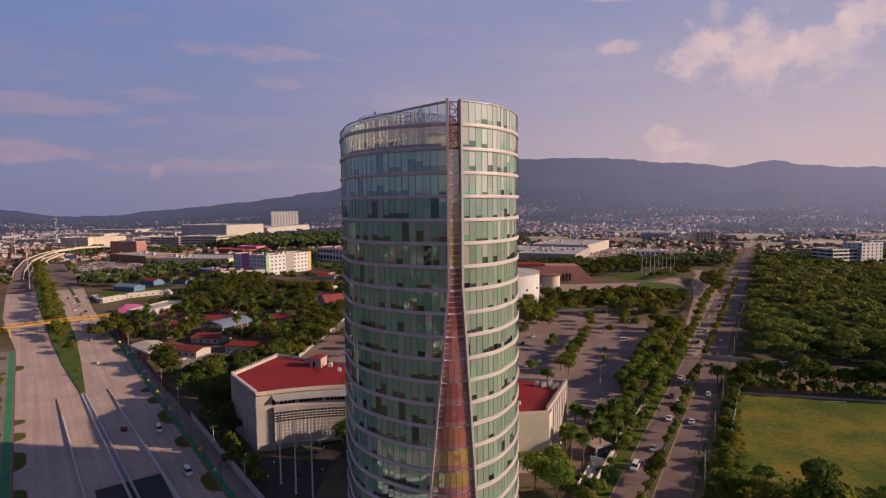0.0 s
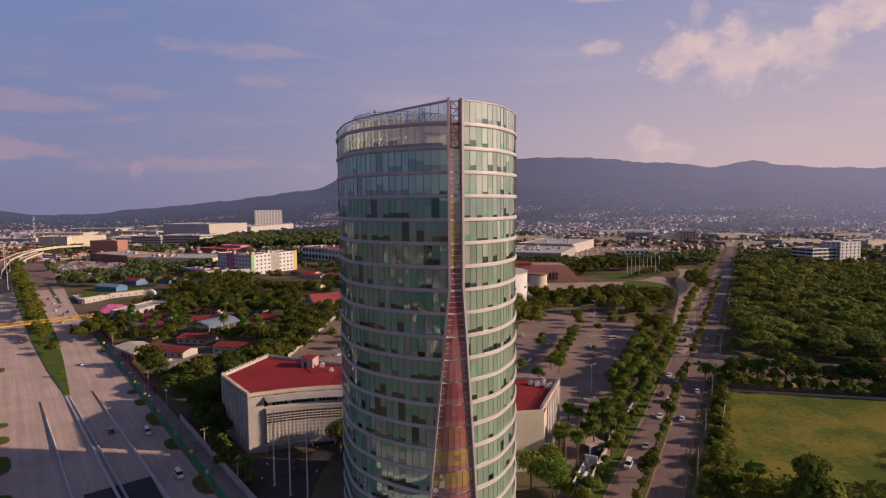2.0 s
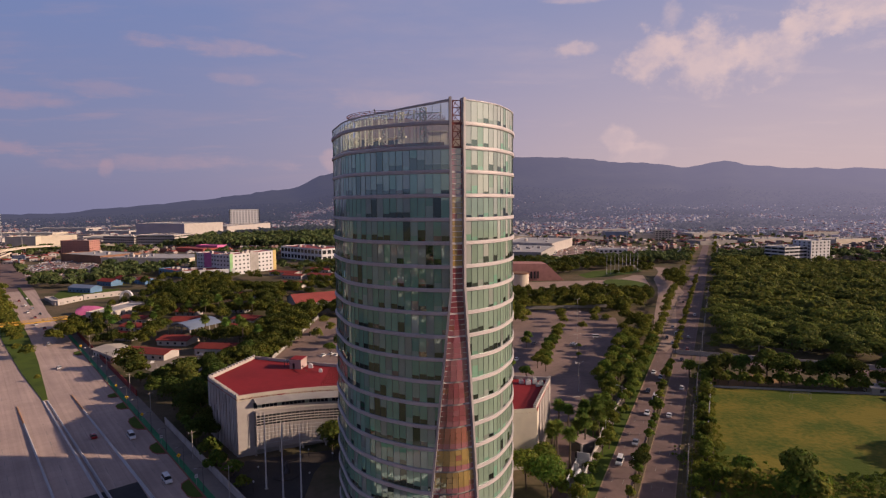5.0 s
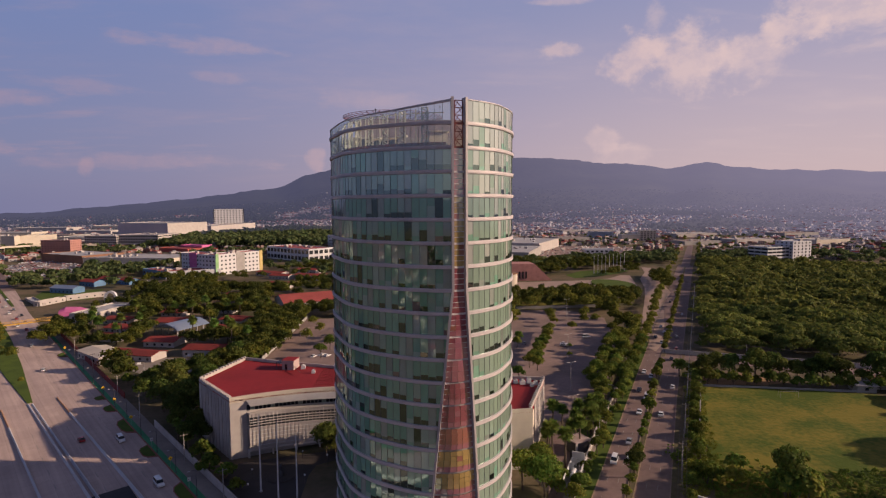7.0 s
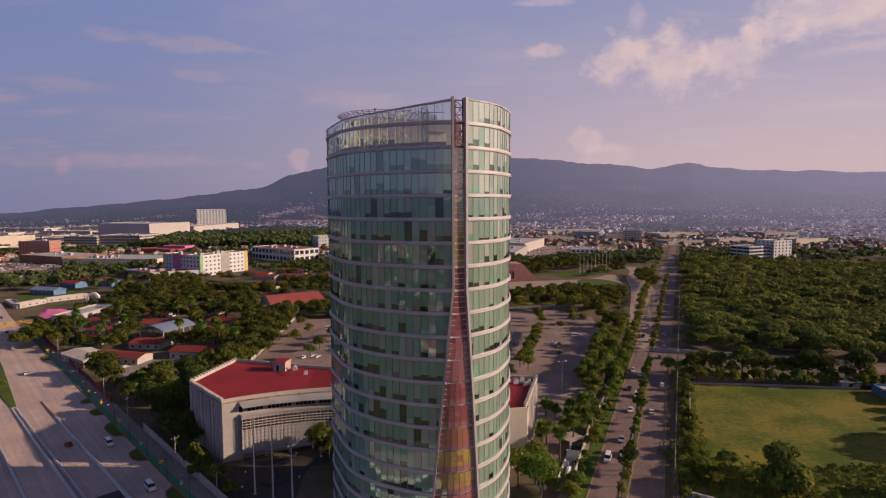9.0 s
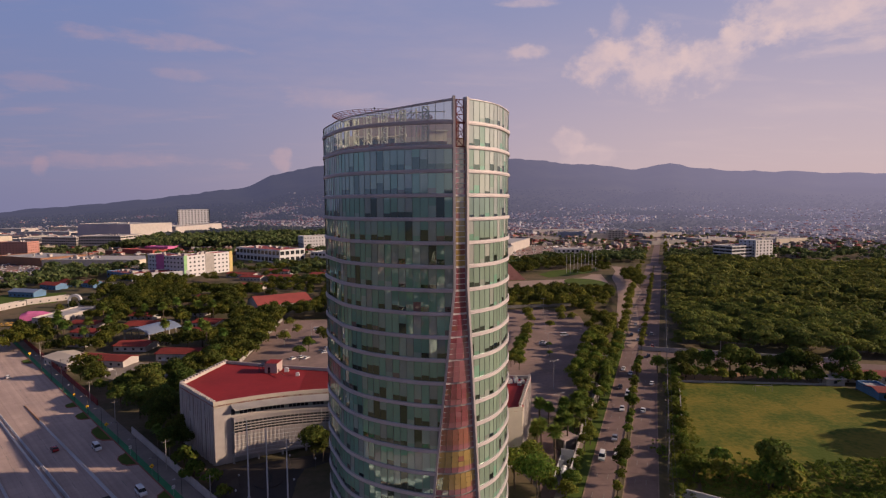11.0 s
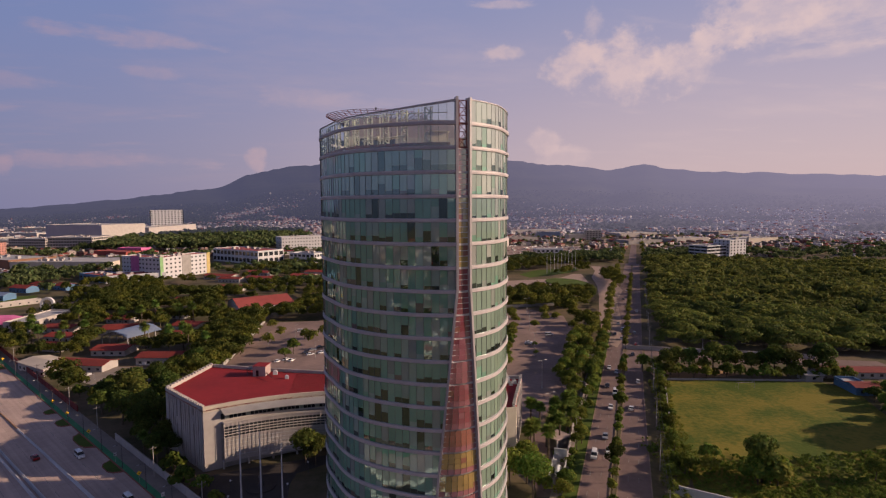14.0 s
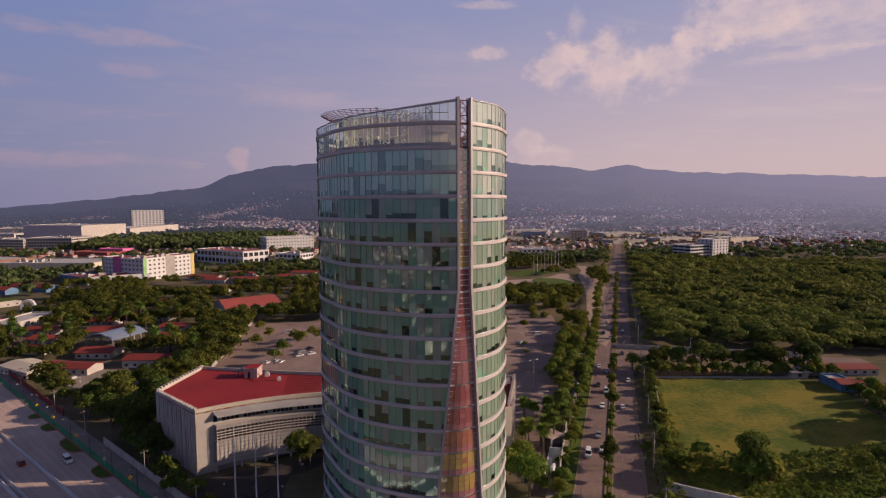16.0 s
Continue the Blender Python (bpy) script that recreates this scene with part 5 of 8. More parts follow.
def block(name, a, b, depth, h, wall, label, category, roof="roof_grey", floors=3, bay=4.0, win="window", win_w=0.55, win_h=0.5, parapet=0.8, z=None, side_wall=None, stripe=None, windows=True, extras=0):
    """A flat-roofed building; a, b: the ends of its front; it stands behind the line from a to b, seen from the south."""
    a, b = Vector(a), Vector(b)
    d = (b - a).normalized()
    ln = (b - a).length
    z = min(G(*a), G(*b)) - 0.1 if z is None else z
    root = thing(name, a.x, a.y, z, math.degrees(math.atan2(d.y, d.x)), label, category)
    t = 0.5
    part("wall", Shape().box(0, 0, 0, ln, t, h), wall, root)
    part("wall", Shape().box(0, depth - t, 0, ln, depth, h), wall, root)
    part("wall", Shape().box(0, t, 0, t, depth - t, h), side_wall or wall, root)
    part("wall", Shape().box(ln - t, t, 0, ln, depth - t, h), side_wall or wall, root)
    part("roof", Shape().box(t, t, h - parapet - 0.3, ln - t, depth - t, h - parapet), roof, root)
    if windows:
        fh = (h - parapet) / floors
        for nx, ox, oy, run in ((0, 0, 0, ln), (1, 0, 0, depth), (2, ln, 0, depth)):
            n = max(1, int(run / bay))
            for f in range(floors):
                for i in range(n):
                    w = run / n * win_w
                    c = run * (i + 0.5) / n
                    z0, z1 = f * fh + fh * (1 - win_h) * 0.6, f * fh + fh * (1 - win_h) * 0.6 + fh * win_h
                    s = Shape()
                    if nx == 0:
                        s.box(c - w / 2, -0.06, z0, c + w / 2, 0.02, z1)
                    elif nx == 1:
                        s.box(-0.06, c - w / 2, z0, 0.02, c + w / 2, z1)
                    else:
                        s.box(ln - 0.02, c - w / 2, z0, ln + 0.06, c + w / 2, z1)
                    part("window", s, win, root)
    for x0, x1, m in stripe or ():
        part("colour_panel", Shape().box(ln * x0, -0.35, 0, ln * x1, -0.08, h + 0.6), m, root)
    rg = random.Random(int(abs(a.x) * 7 + h))
    for i in range(extras):
        x, y, w = rg.uniform(0.1, 0.8) * ln, rg.uniform(0.2, 0.7) * depth, rg.uniform(2, 6)
        part("roof_box", Shape().box(x, y, h - parapet, x + w, y + w * 0.7, h - parapet + rg.uniform(1.5, 3.2)), "white", root)
    return root


def gable(a, b, depth, eave, rise, label, roof="tile_roof", wall="white", overhang=0.6, name="house", z=None, group=""):
    """A low house with a pitched roof; the ridge runs along the front."""
    a, b = Vector(a), Vector(b)
    d = (b - a).normalized()
    ln = (b - a).length
    z = min(G(*a), G(*b)) - 0.05 if z is None else z
    root = thing(name, a.x, a.y, z, math.degrees(math.atan2(d.y, d.x)), label, "house", group)
    s = Shape()
    s.box(0, 0, 0, ln, depth, eave)
    for x in (0, ln):
        s.face([(x, 0, eave), (x, depth, eave), (x, depth / 2, eave + rise)])
    part("wall", s, wall, root)
    s = Shape()
    o, k = overhang, rise * overhang / (depth / 2)
    for y0, y1 in ((-o, depth / 2), (depth + o, depth / 2)):
        q = [(-o, y0, eave - k), (ln + o, y0, eave - k), (ln + o, y1, eave + rise), (-o, y1, eave + rise)]
        up_ = [(x, y, zz + 0.18) for x, y, zz in q]
        s.solid(q if y0 < y1 else q[::-1], up_ if y0 < y1 else up_[::-1])
    part("roof", s, roof, root)
    n = max(1, int(ln / 4))
    for i in range(n):
        c = ln * (i + 0.5) / n
        part("window", Shape().box(c - 0.7, -0.05, 1.0, c + 0.7, 0.02, 2.2), "window", root)
        part("window", Shape().box(c - 0.7, depth - 0.02, 1.0, c + 0.7, depth + 0.05, 2.2), "window", root)
    return root


# hospital and its neighbours
block("hospital", (-204, 643), (-166, 700), 22, 23.5, "white_clean", "white hospital block with lime, grey and yellow end panels", "hospital", "coral", 5, 5.5, stripe=((0.0, 0.06, "green_paint"), (0.42, 0.60, "grey"), (0.93, 1.0, "yellow")), extras=5, win_w=0.4, win_h=0.38)
block("hospital_wing", (-258, 689), (-207, 646), 22, 23, "white_clean", "white hospital wing with a magenta panel", "hospital", "coral", 5, 5.5, stripe=((0.0, 0.05, "yellow"), (0.30, 0.52, "pink"), (0.93, 1.0, "green_paint")), extras=4, win_w=0.4, win_h=0.38)
block("clinic", (-250, 624), (-199, 646), 30, 8, "white_clean", "low white clinic with a red roof in front of the hospital", "clinic", "coral", 1, 9, win_w=0.3, win_h=0.25, extras=4, side_wall="blue")
block("clinic_annex", (-290, 664), (-250, 626), 24, 7.5, "blue", "low blue and white annex of the clinic", "clinic", "coral", 1, 7, win_w=0.5, win_h=0.4, extras=4)
block("ward_block", (-192, 850), (-122, 778), 42, 18, "white_clean", "white three-storey ward block with deep window bays", "ward", "coral", 2, 8, win="window", win_w=0.72, win_h=0.6, extras=6)
block("laboratory", (-84, 804), (-50, 780), 30, 13, "white_clean", "white two-storey laboratory with dark bays", "laboratory", "roof_grey", 2, 6, win_w=0.65, win_h=0.5, extras=3)
block("white_block", (-112, 1006), (-34, 1036), 36, 23, "white_clean", "large white four-storey block with small windows", "office block", "roof_grey", 4, 5, win_w=0.35, win_h=0.35, extras=5)
# market hall, hotel, terraces, cream sheds, plant
block("market_hall", (-424, 800), (-296, 770), 64, 9, "cream", "long cream market hall with a pale roof", "market", "roof_grey", 1, 20, windows=False, extras=9)
block("supermarket", (-506, 851), (-425, 800), 60, 11, "brown", "brown flat-roofed supermarket with plain walls", "supermarket", "roof_grey", 1, 12, windows=False, extras=3)
block("salmon_hotel", (-574, 968), (-525, 961), 26, 23, "salmon", "salmon-coloured six-storey hotel beside the market", "hotel", "roof_grey", 6, 4.5, win_w=0.4, win_h=0.4, extras=3)
block("cream_warehouse", (-800, 1174), (-735, 1163), 60, 20, "cream", "cream warehouse with plain walls", "warehouse", "roof_grey", 2, 12, windows=False, extras=3)
block("cream_annex", (-733, 1176), (-692, 1226), 50, 20, "cream", "cream annex beside the warehouse", "warehouse", "roof_grey", 2, 12, windows=False, extras=2)
block("terrace_block", (-606, 1162), (-532, 1130), 60, 20, "white", "pale stepped terrace building", "apartment block", "roof_grey", 4, 5, win_w=0.7, extras=8)
block("terrace_wing", (-532, 1136), (-452, 1120), 70, 22, "white", "pale stepped terrace wing", "apartment block", "roof_grey", 4, 5, win_w=0.7, extras=8)
# shaded front and sunlit side of the plant are painted as two colours
block("bottling_plant", (-654, 1405), (-515, 1336), 120, 37, "lilac", "huge windowless plant, front greyer and side whiter as if shaded and sunlit", "factory", "roof_grey", 1, 12, windows=False, side_wall="white", extras=4)
block("plant_annex", (-470, 1500), (-420, 1760), 60, 24, "white", "low white annex beside the plant", "factory", "roof_grey", 1, 12, windows=False, extras=6)
block("tall_hotel", (-628, 2046), (-532, 2080), 60, 58, "white_clean", "tall white slab hotel with dark side frames", "hotel", "roof_grey", 9, 10, win="window", win_w=0.5, win_h=0.42, extras=2, stripe=((0, 0.02, "dark"), (0.98, 1, "dark")))
for a, b, dp, h, m in (((-402, 996), (-341, 954), 30, 7, "coral"), ((-372, 1010), (-330, 990), 24, 10, "pink")):
    block("show_pavilion", a, b, dp, h, m, "bright coral and magenta fairground pavilion", "pavilion", m, 1, 10, windows=False)
for x, y, w, dp, h, m, yaw in ((-1010, 1330, 110, 50, 9, "white", -8), (-880, 1420, 130, 60, 10, "grey", -12), (-760, 1330, 90, 50, 9, "cream", -20), (-1080, 1560, 150, 60, 10, "cream", -6), (-900, 1640, 140, 70, 10, "white", -15),
                               (-740, 1560, 110, 60, 9, "grey", -18), (-1150, 1820, 170, 70, 11, "white", -8), (-960, 1900, 150, 80, 11, "cream", -12), (-780, 1800, 130, 60, 10, "white", -18), (-1290, 1500, 120, 60, 9, "grey", -4),
                               (-640, 1700, 100, 60, 9, "cream", -22), (520, 980, 80, 40, 8, "grey", 12), (640, 1010, 90, 40, 8, "white", 14), (760, 960, 90, 46, 9, "cream", 16), (330, 1130, 70, 40, 8, "grey", 8), (620, 1200, 110, 46, 9, "white", 12),
                               (180, 1180, 80, 46, 9, "cream", 4), (860, 1180, 110, 50, 9, "grey", 16), (430, 1420, 150, 40, 8, "white", 8)):
    q = Vector((math.cos(radians(yaw)), math.sin(radians(yaw)))) * w
    block("long_shed", (x, y), (x + q.x, y + q.y), dp, h, m, "long flat-roofed shed among the houses", "warehouse", "lot" if m == "grey" else "roof_grey", 1, 10, windows=False, extras=5)
# chapel close
block("chapel_hall", (-214, 402), (-205, 444), 17, 6.5, "white", "long white chapel hall with a grey roof", "hall", "roof_grey", 1, 5, win_w=0.2, win_h=0.3)
s = Shape()
s.box(-0.8, 0, 0, 0.8, 2.5, 5.4)
s.box(7.2, 0, 0, 8.8, 2.5, 5.4)
for k in range(12):
    w0, w1 = math.pi * k / 12, math.pi * (k + 1) / 12
    pts = [(4 - 4.8 * math.cos(w0), 5.4 + 4.8 * math.sin(w0)), (4 - 4.8 * math.cos(w1), 5.4 + 4.8 * math.sin(w1)), (4 - 3.2 * math.cos(w1), 5.4 + 3.2 * math.sin(w1)), (4 - 3.2 * math.cos(w0), 5.4 + 3.2 * math.sin(w0))]
    s.solid([(x, 0, z) for x, z in pts], [(x, 2.5, z) for x, z in pts])
arch = thing("chapel_arch", -241, 476, G(-241, 476), 0, "tall white arched gateway of the chapel", "arch")
part("arch_masonry", s, "white_clean", arch)
for a, b, h in (((-286, 468), (-279, 491), 4), ((-279, 492), (-258, 514), 4), ((-316, 500), (-288, 468), 2.5), ((-232, 476), (-218, 470), 4)):
    block("white_boundary_building", a, b, 6, h, "white", "low white annex wall of the chapel close", "annex", "roof_grey", 1, 6, win_w=0.2, win_h=0.3)
s = Shape()
rows = []
for i in range(9):
    w = math.pi * i / 8
    rows.append([(x, -5 * math.cos(w), 6.2 * math.sin(w) ** 0.7 * k) for x, k in ((0, 0.7), (4, 1.0), (12, 0.9), (18, 0.6))])
for p, q in zip(rows, rows[1:]):
    for i in range(3):
        s.face([p[i], p[i + 1], q[i + 1], q[i]])
for e in (0, 3):
    s.face([r[e] for r in rows])
pk = thing("pink_stage_shell", -250, 430, G(-250, 430), 14, "rounded magenta stage shell beside the chapel", "stage")
part("shell", s, "pink", pk, smooth=True)
for a, b, dp, m in (((-319, 540), (-294, 530), 12, "tin"), ((-316, 583), (-297, 572), 12, "tile_roof"), ((-308, 602), (-289, 590), 12, "tile_roof"), ((-282, 590), (-268, 580), 12, "tile_roof")):
    gable(a, b, dp, 4.5, 2.0, "blue-walled school house with a low pitched roof", m, "blue", group="blue school houses")
block("cream_house", (-256, 572), (-232, 550), 10, 5, "white", "small flat-roofed cream house", "house", "roof_grey", 1, 5)
# school houses with red roofs among the trees
for a, b, dp, e in (((-160, 308), (-134, 299), 11, 3.4), ((-167, 384), (-142, 379), 17, 3.6), ((-152, 333), (-134, 329), 14, 3.2), ((-122, 309), (-101, 305), 13, 4.0), ((-126, 387), (-110, 380), 15, 3.8),
                    ((-123, 362), (-107, 356), 12, 3.6), ((-192, 372), (-176, 366), 12, 3.4), ((-205, 398), (-186, 392), 12, 3.4), ((-150, 430), (-128, 424), 13, 3.6), ((-186, 350), (-172, 344), 10, 3.2),
                    ((-176, 420), (-160, 415), 10, 3.2), ((-128, 545), (-108, 538), 14, 4.5), ((-150, 486), (-132, 480), 12, 4.0), ((-112, 602), (-84, 590), 16, 5.0), ((-70, 612), (-46, 600), 16, 5.0),
                    ((-160, 640), (-130, 625), 14, 4.0), ((-120, 660), (-96, 648), 14, 4.0), ((-56, 640), (-30, 628), 16, 5.0), ((-100, 425), (-88, 420), 10, 3.6), ((-140, 610), (-118, 600), 12, 4)):
    gable(a, b, dp, e, 1.3, "low white school house with a terracotta red roof", group="red-roofed school houses")
gable((-92, 436), (-54, 452), 36, 4.5, 4.5, "large hall with a broad coral-red roof", "coral", name="red_roofed_hall")
gable((-177, 313), (-158, 296), 14, 4.0, 1.0, "open shed with a pale cream tin roof by the road", "cream", name="pale_shed")
# vaulted sports hall
hall = thing("vaulted_sports_hall", -155, 356, G(-145, 360), math.degrees(math.atan2(-11, 19)), "open sports hall under a curved blue-grey tin vault", "sports hall")
s = Shape()
W_, L_ = 20.0, 24.0
prof = []
for i in range(15):
    x = W_ * i / 14
    prof.append((x, 5.6 + 3.2 * math.sin(math.pi * i / 14)))
loop = prof + [(x, z + 0.15) for x, z in prof[::-1]]
s.solid([(x, 0, z) for x, z in loop], [(x, L_, z) for x, z in loop])
part("vault", s, "tin", hall)
for i in range(6):
    for x in (0.3, W_ - 0.3):
        part("column", Shape().box(x - 0.25, i * L_ / 5 - 0.25, -0.6, x + 0.25, i * L_ / 5 + 0.25, 5.7), "steel", hall)
    s = Shape()
    s.tube([(x, i * L_ / 5, z - 0.15) for x, z in prof], 0.15, 5)
    s.tube([(0.3, i * L_ / 5, 5.5), (W_ - 0.3, i * L_ / 5, 5.5)], 0.1, 5)
    part("truss", s, "steel", hall)
# round church and promenade buildings
rc = thing("round_auditorium", 46, 452, 0, 0, "round white auditorium with a ringed grey roof", "auditorium")
n = 48
ringp = [(30 * math.cos(2 * math.pi * i / n), 30 * math.sin(2 * math.pi * i / n)) for i in range(n)]
part("drum", Shape().prism(ringp, -0.2, 24), "white_clean", rc)
s = Shape()
s.solid([(x * 1.0, y * 1.0, 24.0) for x, y in ringp], [(x * 1.015, y * 1.015, 25.2) for x, y in ringp])
part("roof_rim", s, "white", rc)
s = Shape()
s.solid([(x * 0.94, y * 0.94, 25.2) for x, y in ringp], [(x * 0.3, y * 0.3, 27.0) for x, y in ringp])
part("roof", s, "roof_grey", rc)
for i in range(6):
    w = radians(-160 + 26 * i)
    x, y = 30 * math.cos(w), 30 * math.sin(w)
    part("small_window", Shape().box(x - 0.7, y - 0.7, 13, x + 0.7, y + 0.7, 14.4), "dark", rc)
drum2 = thing("round_entrance", 97, 512, 0, 0, "round tan stone entrance drum", "pavilion")
part("drum", Shape().prism([(8 * math.cos(2 * math.pi * i / 32), 8 * math.sin(2 * math.pi * i / 32)) for i in range(32)], -0.1, 14), "cream", drum2)
part("rim", Shape().prism([(8.8 * math.cos(2 * math.pi * i / 32), 8.8 * math.sin(2 * math.pi * i / 32)) for i in range(32)], 14, 15), "brown", drum2)
mus = thing("museum", 90, 562, 0, 0, "long tan museum with a slanting end wall and dark slots", "museum")
s = Shape()
s.solid([(-20, 0, -0.2), (62, -2, -0.2), (62, 22, -0.2), (-20, 24, -0.2)], [(-20, 0, 18), (44, -2, 17), (44, 22, 17), (-20, 24, 18)], 0)
part("wall", s, "salmon", mus)
part("roof", Shape().box(-20.5, -1.5, 17.6, 10, 24.5, 19.0), "tile_roof", mus)
for i in range(7):
    part("slot", Shape().box(14 + i * 3.4, -2.0, 2.5, 15.6 + i * 3.4, -0.6, 9.5), "dark", mus)
# shopping centre and neighbours
block("shopping_centre", (100, 770), (172, 740), 130, 13, "grey", "large white shopping centre with a flat pale roof", "shopping centre", "roof_grey", 1, 20, windows=False, extras=14)
block("shopping_centre_wing", (174, 790), (222, 870), 110, 12, "cream", "cream wing of the shopping centre", "shopping centre", "roof_grey", 1, 14, win_w=0.3, win_h=0.3, extras=10)
block("department_store", (222, 874), (292, 1000), 90, 15, "white", "plain white department store by the car park", "store", "roof_grey", 1, 16, windows=False, extras=8)
block("car_showroom", (268, 790), (308, 786), 22, 12, "white_clean", "white showroom at the edge of the car park", "showroom", "roof_grey", 2, 6)
block("blue_shed", (432, 1222), (480, 1212), 40, 14, "tin", "shed with a pale vaulted roof", "warehouse", "white", 1, 10, windows=False, extras=2)
block("beige_block", (500, 1120), (530, 1112), 26, 21, "cream", "beige office block with a dark glass strip", "office block", "roof_grey", 5, 6)
block("cream_shed", (462, 1122), (498, 1118), 30, 13, "cream", "plain cream shed near the masts", "warehouse", "roof_grey", 1, 8, windows=False)
block("glass_office", (484, 702), (524, 714), 30, 19, "white_clean", "white five-storey office with long window bands", "office block", "roof_grey", 4, 8, win_w=0.92, win_h=0.55, extras=3)
block("stair_tower_office", (524, 708), (558, 718), 26, 26, "white_clean", "white stair tower wing of the office", "office block", "roof_grey", 6, 6, win_w=0.35, win_h=0.5, extras=2)
# houses behind the playing field
gable((180, 213), (187.5, 211.5), 6, 3.0, 0.5, "concrete hut with a pale tin roof", "white", "grey", name="tin_roofed_hut")
block("blue_house", (187.5, 199), (190, 208), -7, 3.6, "blue", "pale blue house with peeling walls", "house", "roof_grey", 1, 4)
gable((185.5, 193.5), (200, 189.5), 8, 3.4, 0.8, "blue house with a red roof", "maroon", "blue")
gable((190, 216), (222, 208), 9, 3.0, 0.8, "long shed with a dull red roof", "maroon", "grey")


def yard_wall(a, b, h, mat, label, thick=0.25, cap=True):
    a, b = Vector(a), Vector(b)
    root = thing("boundary_wall", a.x, a.y, 0, 0, label, "wall", "boundary walls")
    n = max(1, int((b - a).length / 5))
    d = (b - a).normalized()
    w = Vector((-d.y, d.x)) * thick / 2
    for i in range(n):
        p, q = a.lerp(b, i / n), a.lerp(b, (i + 0.99) / n)
        z = min(G(*p), G(*q))
        s = Shape()
        s.prism([tuple(k - a) for k in (p - w, q - w, q + w, p + w)], z - 0.1, z + h)
        if cap:
            s.prism([tuple(k - a) for k in (p - w * 1.5, q - w * 1.5, q + w * 1.5, p + w * 1.5)], z + h, z + h + 0.12)
            s.prism([tuple(k - a) for k in (p - w * 1.7, p + d * 0.35 - w * 1.7, p + d * 0.35 + w * 1.7, p + w * 1.7)], z - 0.1, z + h + 0.2)
        part("wall_panel", s, mat, root)


yard_wall(EX(100, 48.9), EX(228, 48.9), 2.4, "white", "grey-white boundary wall along the footway")
yard_wall(EX(268, 48.2), EX(420, 47.8), 2.6, "maroon", "maroon boundary wall along the footway")
yard_wall((67, 137.5), (98, 110), 2.6, "white_clean", "white painted boundary wall at the corner of the field")
yard_wall((92, 178), (121, 228), 2.2, "grey", "grey stone wall along the field")
yard_wall((130, 281), (214, 243), 2.2, "white", "white wall beside the lane behind the field")
yard_wall((121, 228), (186, 212), 0.9, "grey", "low stone wall behind the field", cap=False)
yard_wall((36.5, 142), (58.5, 184), 2.4, "white", "white wall between garden and avenue")
yard_wall((62, 190), (100, 255), 1.0, "white", "low white wall beside the car park")
yard_wall((45, 410), (150, 412), 2.0, "grey", "fence wall behind the car park")
yard_wall((-78, 296), (-70, 402), 2.0, "grey", "wall beside the back car park")
# kiosk and white tank yard in the garden
ks = thing("garden_kiosk", 46, 168, 0, 25, "white flat-roofed kiosk among the palms, sides painted dark as shaded openings", "kiosk")
# solid sides painted dark in place of shaded openings
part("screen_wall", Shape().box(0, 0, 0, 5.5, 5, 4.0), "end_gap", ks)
part("roof", Shape().box(-0.5, -0.5, 4.0, 6.0, 5.5, 4.35), "pinkish", ks)
part("corner_pier", Shape().box(-0.3, -0.3, 0, 0.2, 0.2, 4.0), "white", ks)
part("corner_pier", Shape().box(5.3, -0.3, 0, 5.8, 0.2, 4.0), "white", ks)
ty = thing("tank_yard", 36.0, 150, 0, -28, "white walled yard with a white gas tank", "tank yard")
part("yard_wall", Shape().box(0, 0, 0, 0.25, 14, 2.2), "white_clean", ty)
part("yard_wall", Shape().box(3.95, 0, 0, 4.2, 14, 2.6), "white_clean", ty)
part("yard_wall", Shape().box(0.25, 13.7, 0, 3.95, 14, 4.4), "white_clean", ty)
part("yard_wall", Shape().box(0.25, 9.0, 0, 1.6, 9.2, 3.0), "white_clean", ty)
part("yard_floor", Shape().box(0.25, 0, 0, 3.95, 13.7, 0.15), "grey", ty)
s = Shape()
s.tube([(2.1, 3.2, 1.5), (2.1, 3.5, 1.5), (2.1, 7.5, 1.5), (2.1, 7.8, 1.5)], [0.5, 0.85, 0.85, 0.5], 14)
s.box(1.5, 4, 0.15, 2.7, 4.4, 1.0)
s.box(1.5, 6.6, 0.15, 2.7, 7.0, 1.0)
tk = thing("gas_tank", 36.0, 150, 0, -28, "white horizontal gas tank in the walled yard", "tank")
part("tank_shell", s, "car_white", tk, smooth=True)

# footbridge and viaduct
fb = thing("footbridge", 0, 0, 0, 0, "yellow steel footbridge over the expressway", "footbridge")
p0, p1 = Vector(EX(446, -12)), Vector(EX(446, 47))
d = (p1 - p0).normalized()
w = Vector((-d.y, d.x))
s = Shape()
s.prism([tuple(k) for k in (p0 - w * 1.4, p1 - w * 1.4, p1 + w * 1.4, p0 + w * 1.4)], 4.6, 5.2)
part("deck", s, "bridge_yellow", fb)
for k in (-1, 1):
    s = Shape()
    q0, q1 = p0 + w * 1.35 * k, p1 + w * 1.35 * k
    s.tube([(*q0, 6.6), (*q1, 6.6)], 0.08, 5)
    s.tube([(*q0, 5.9), (*q1, 5.9)], 0.05, 5)
    for i in range(31):
        q = q0.lerp(q1, i / 30)
        s.tube([(*q, 5.2), (*q, 6.6)], 0.05, 4)
    part("railing", s, "bridge_yellow", fb)
for v in (-9, 18, 46):
    q = Vector(EX(446, v))
    part("pier", Shape().tube([(*q, G(*q) - 0.1), (*q, 4.7)], 0.4, 10), "bridge_yellow", fb)
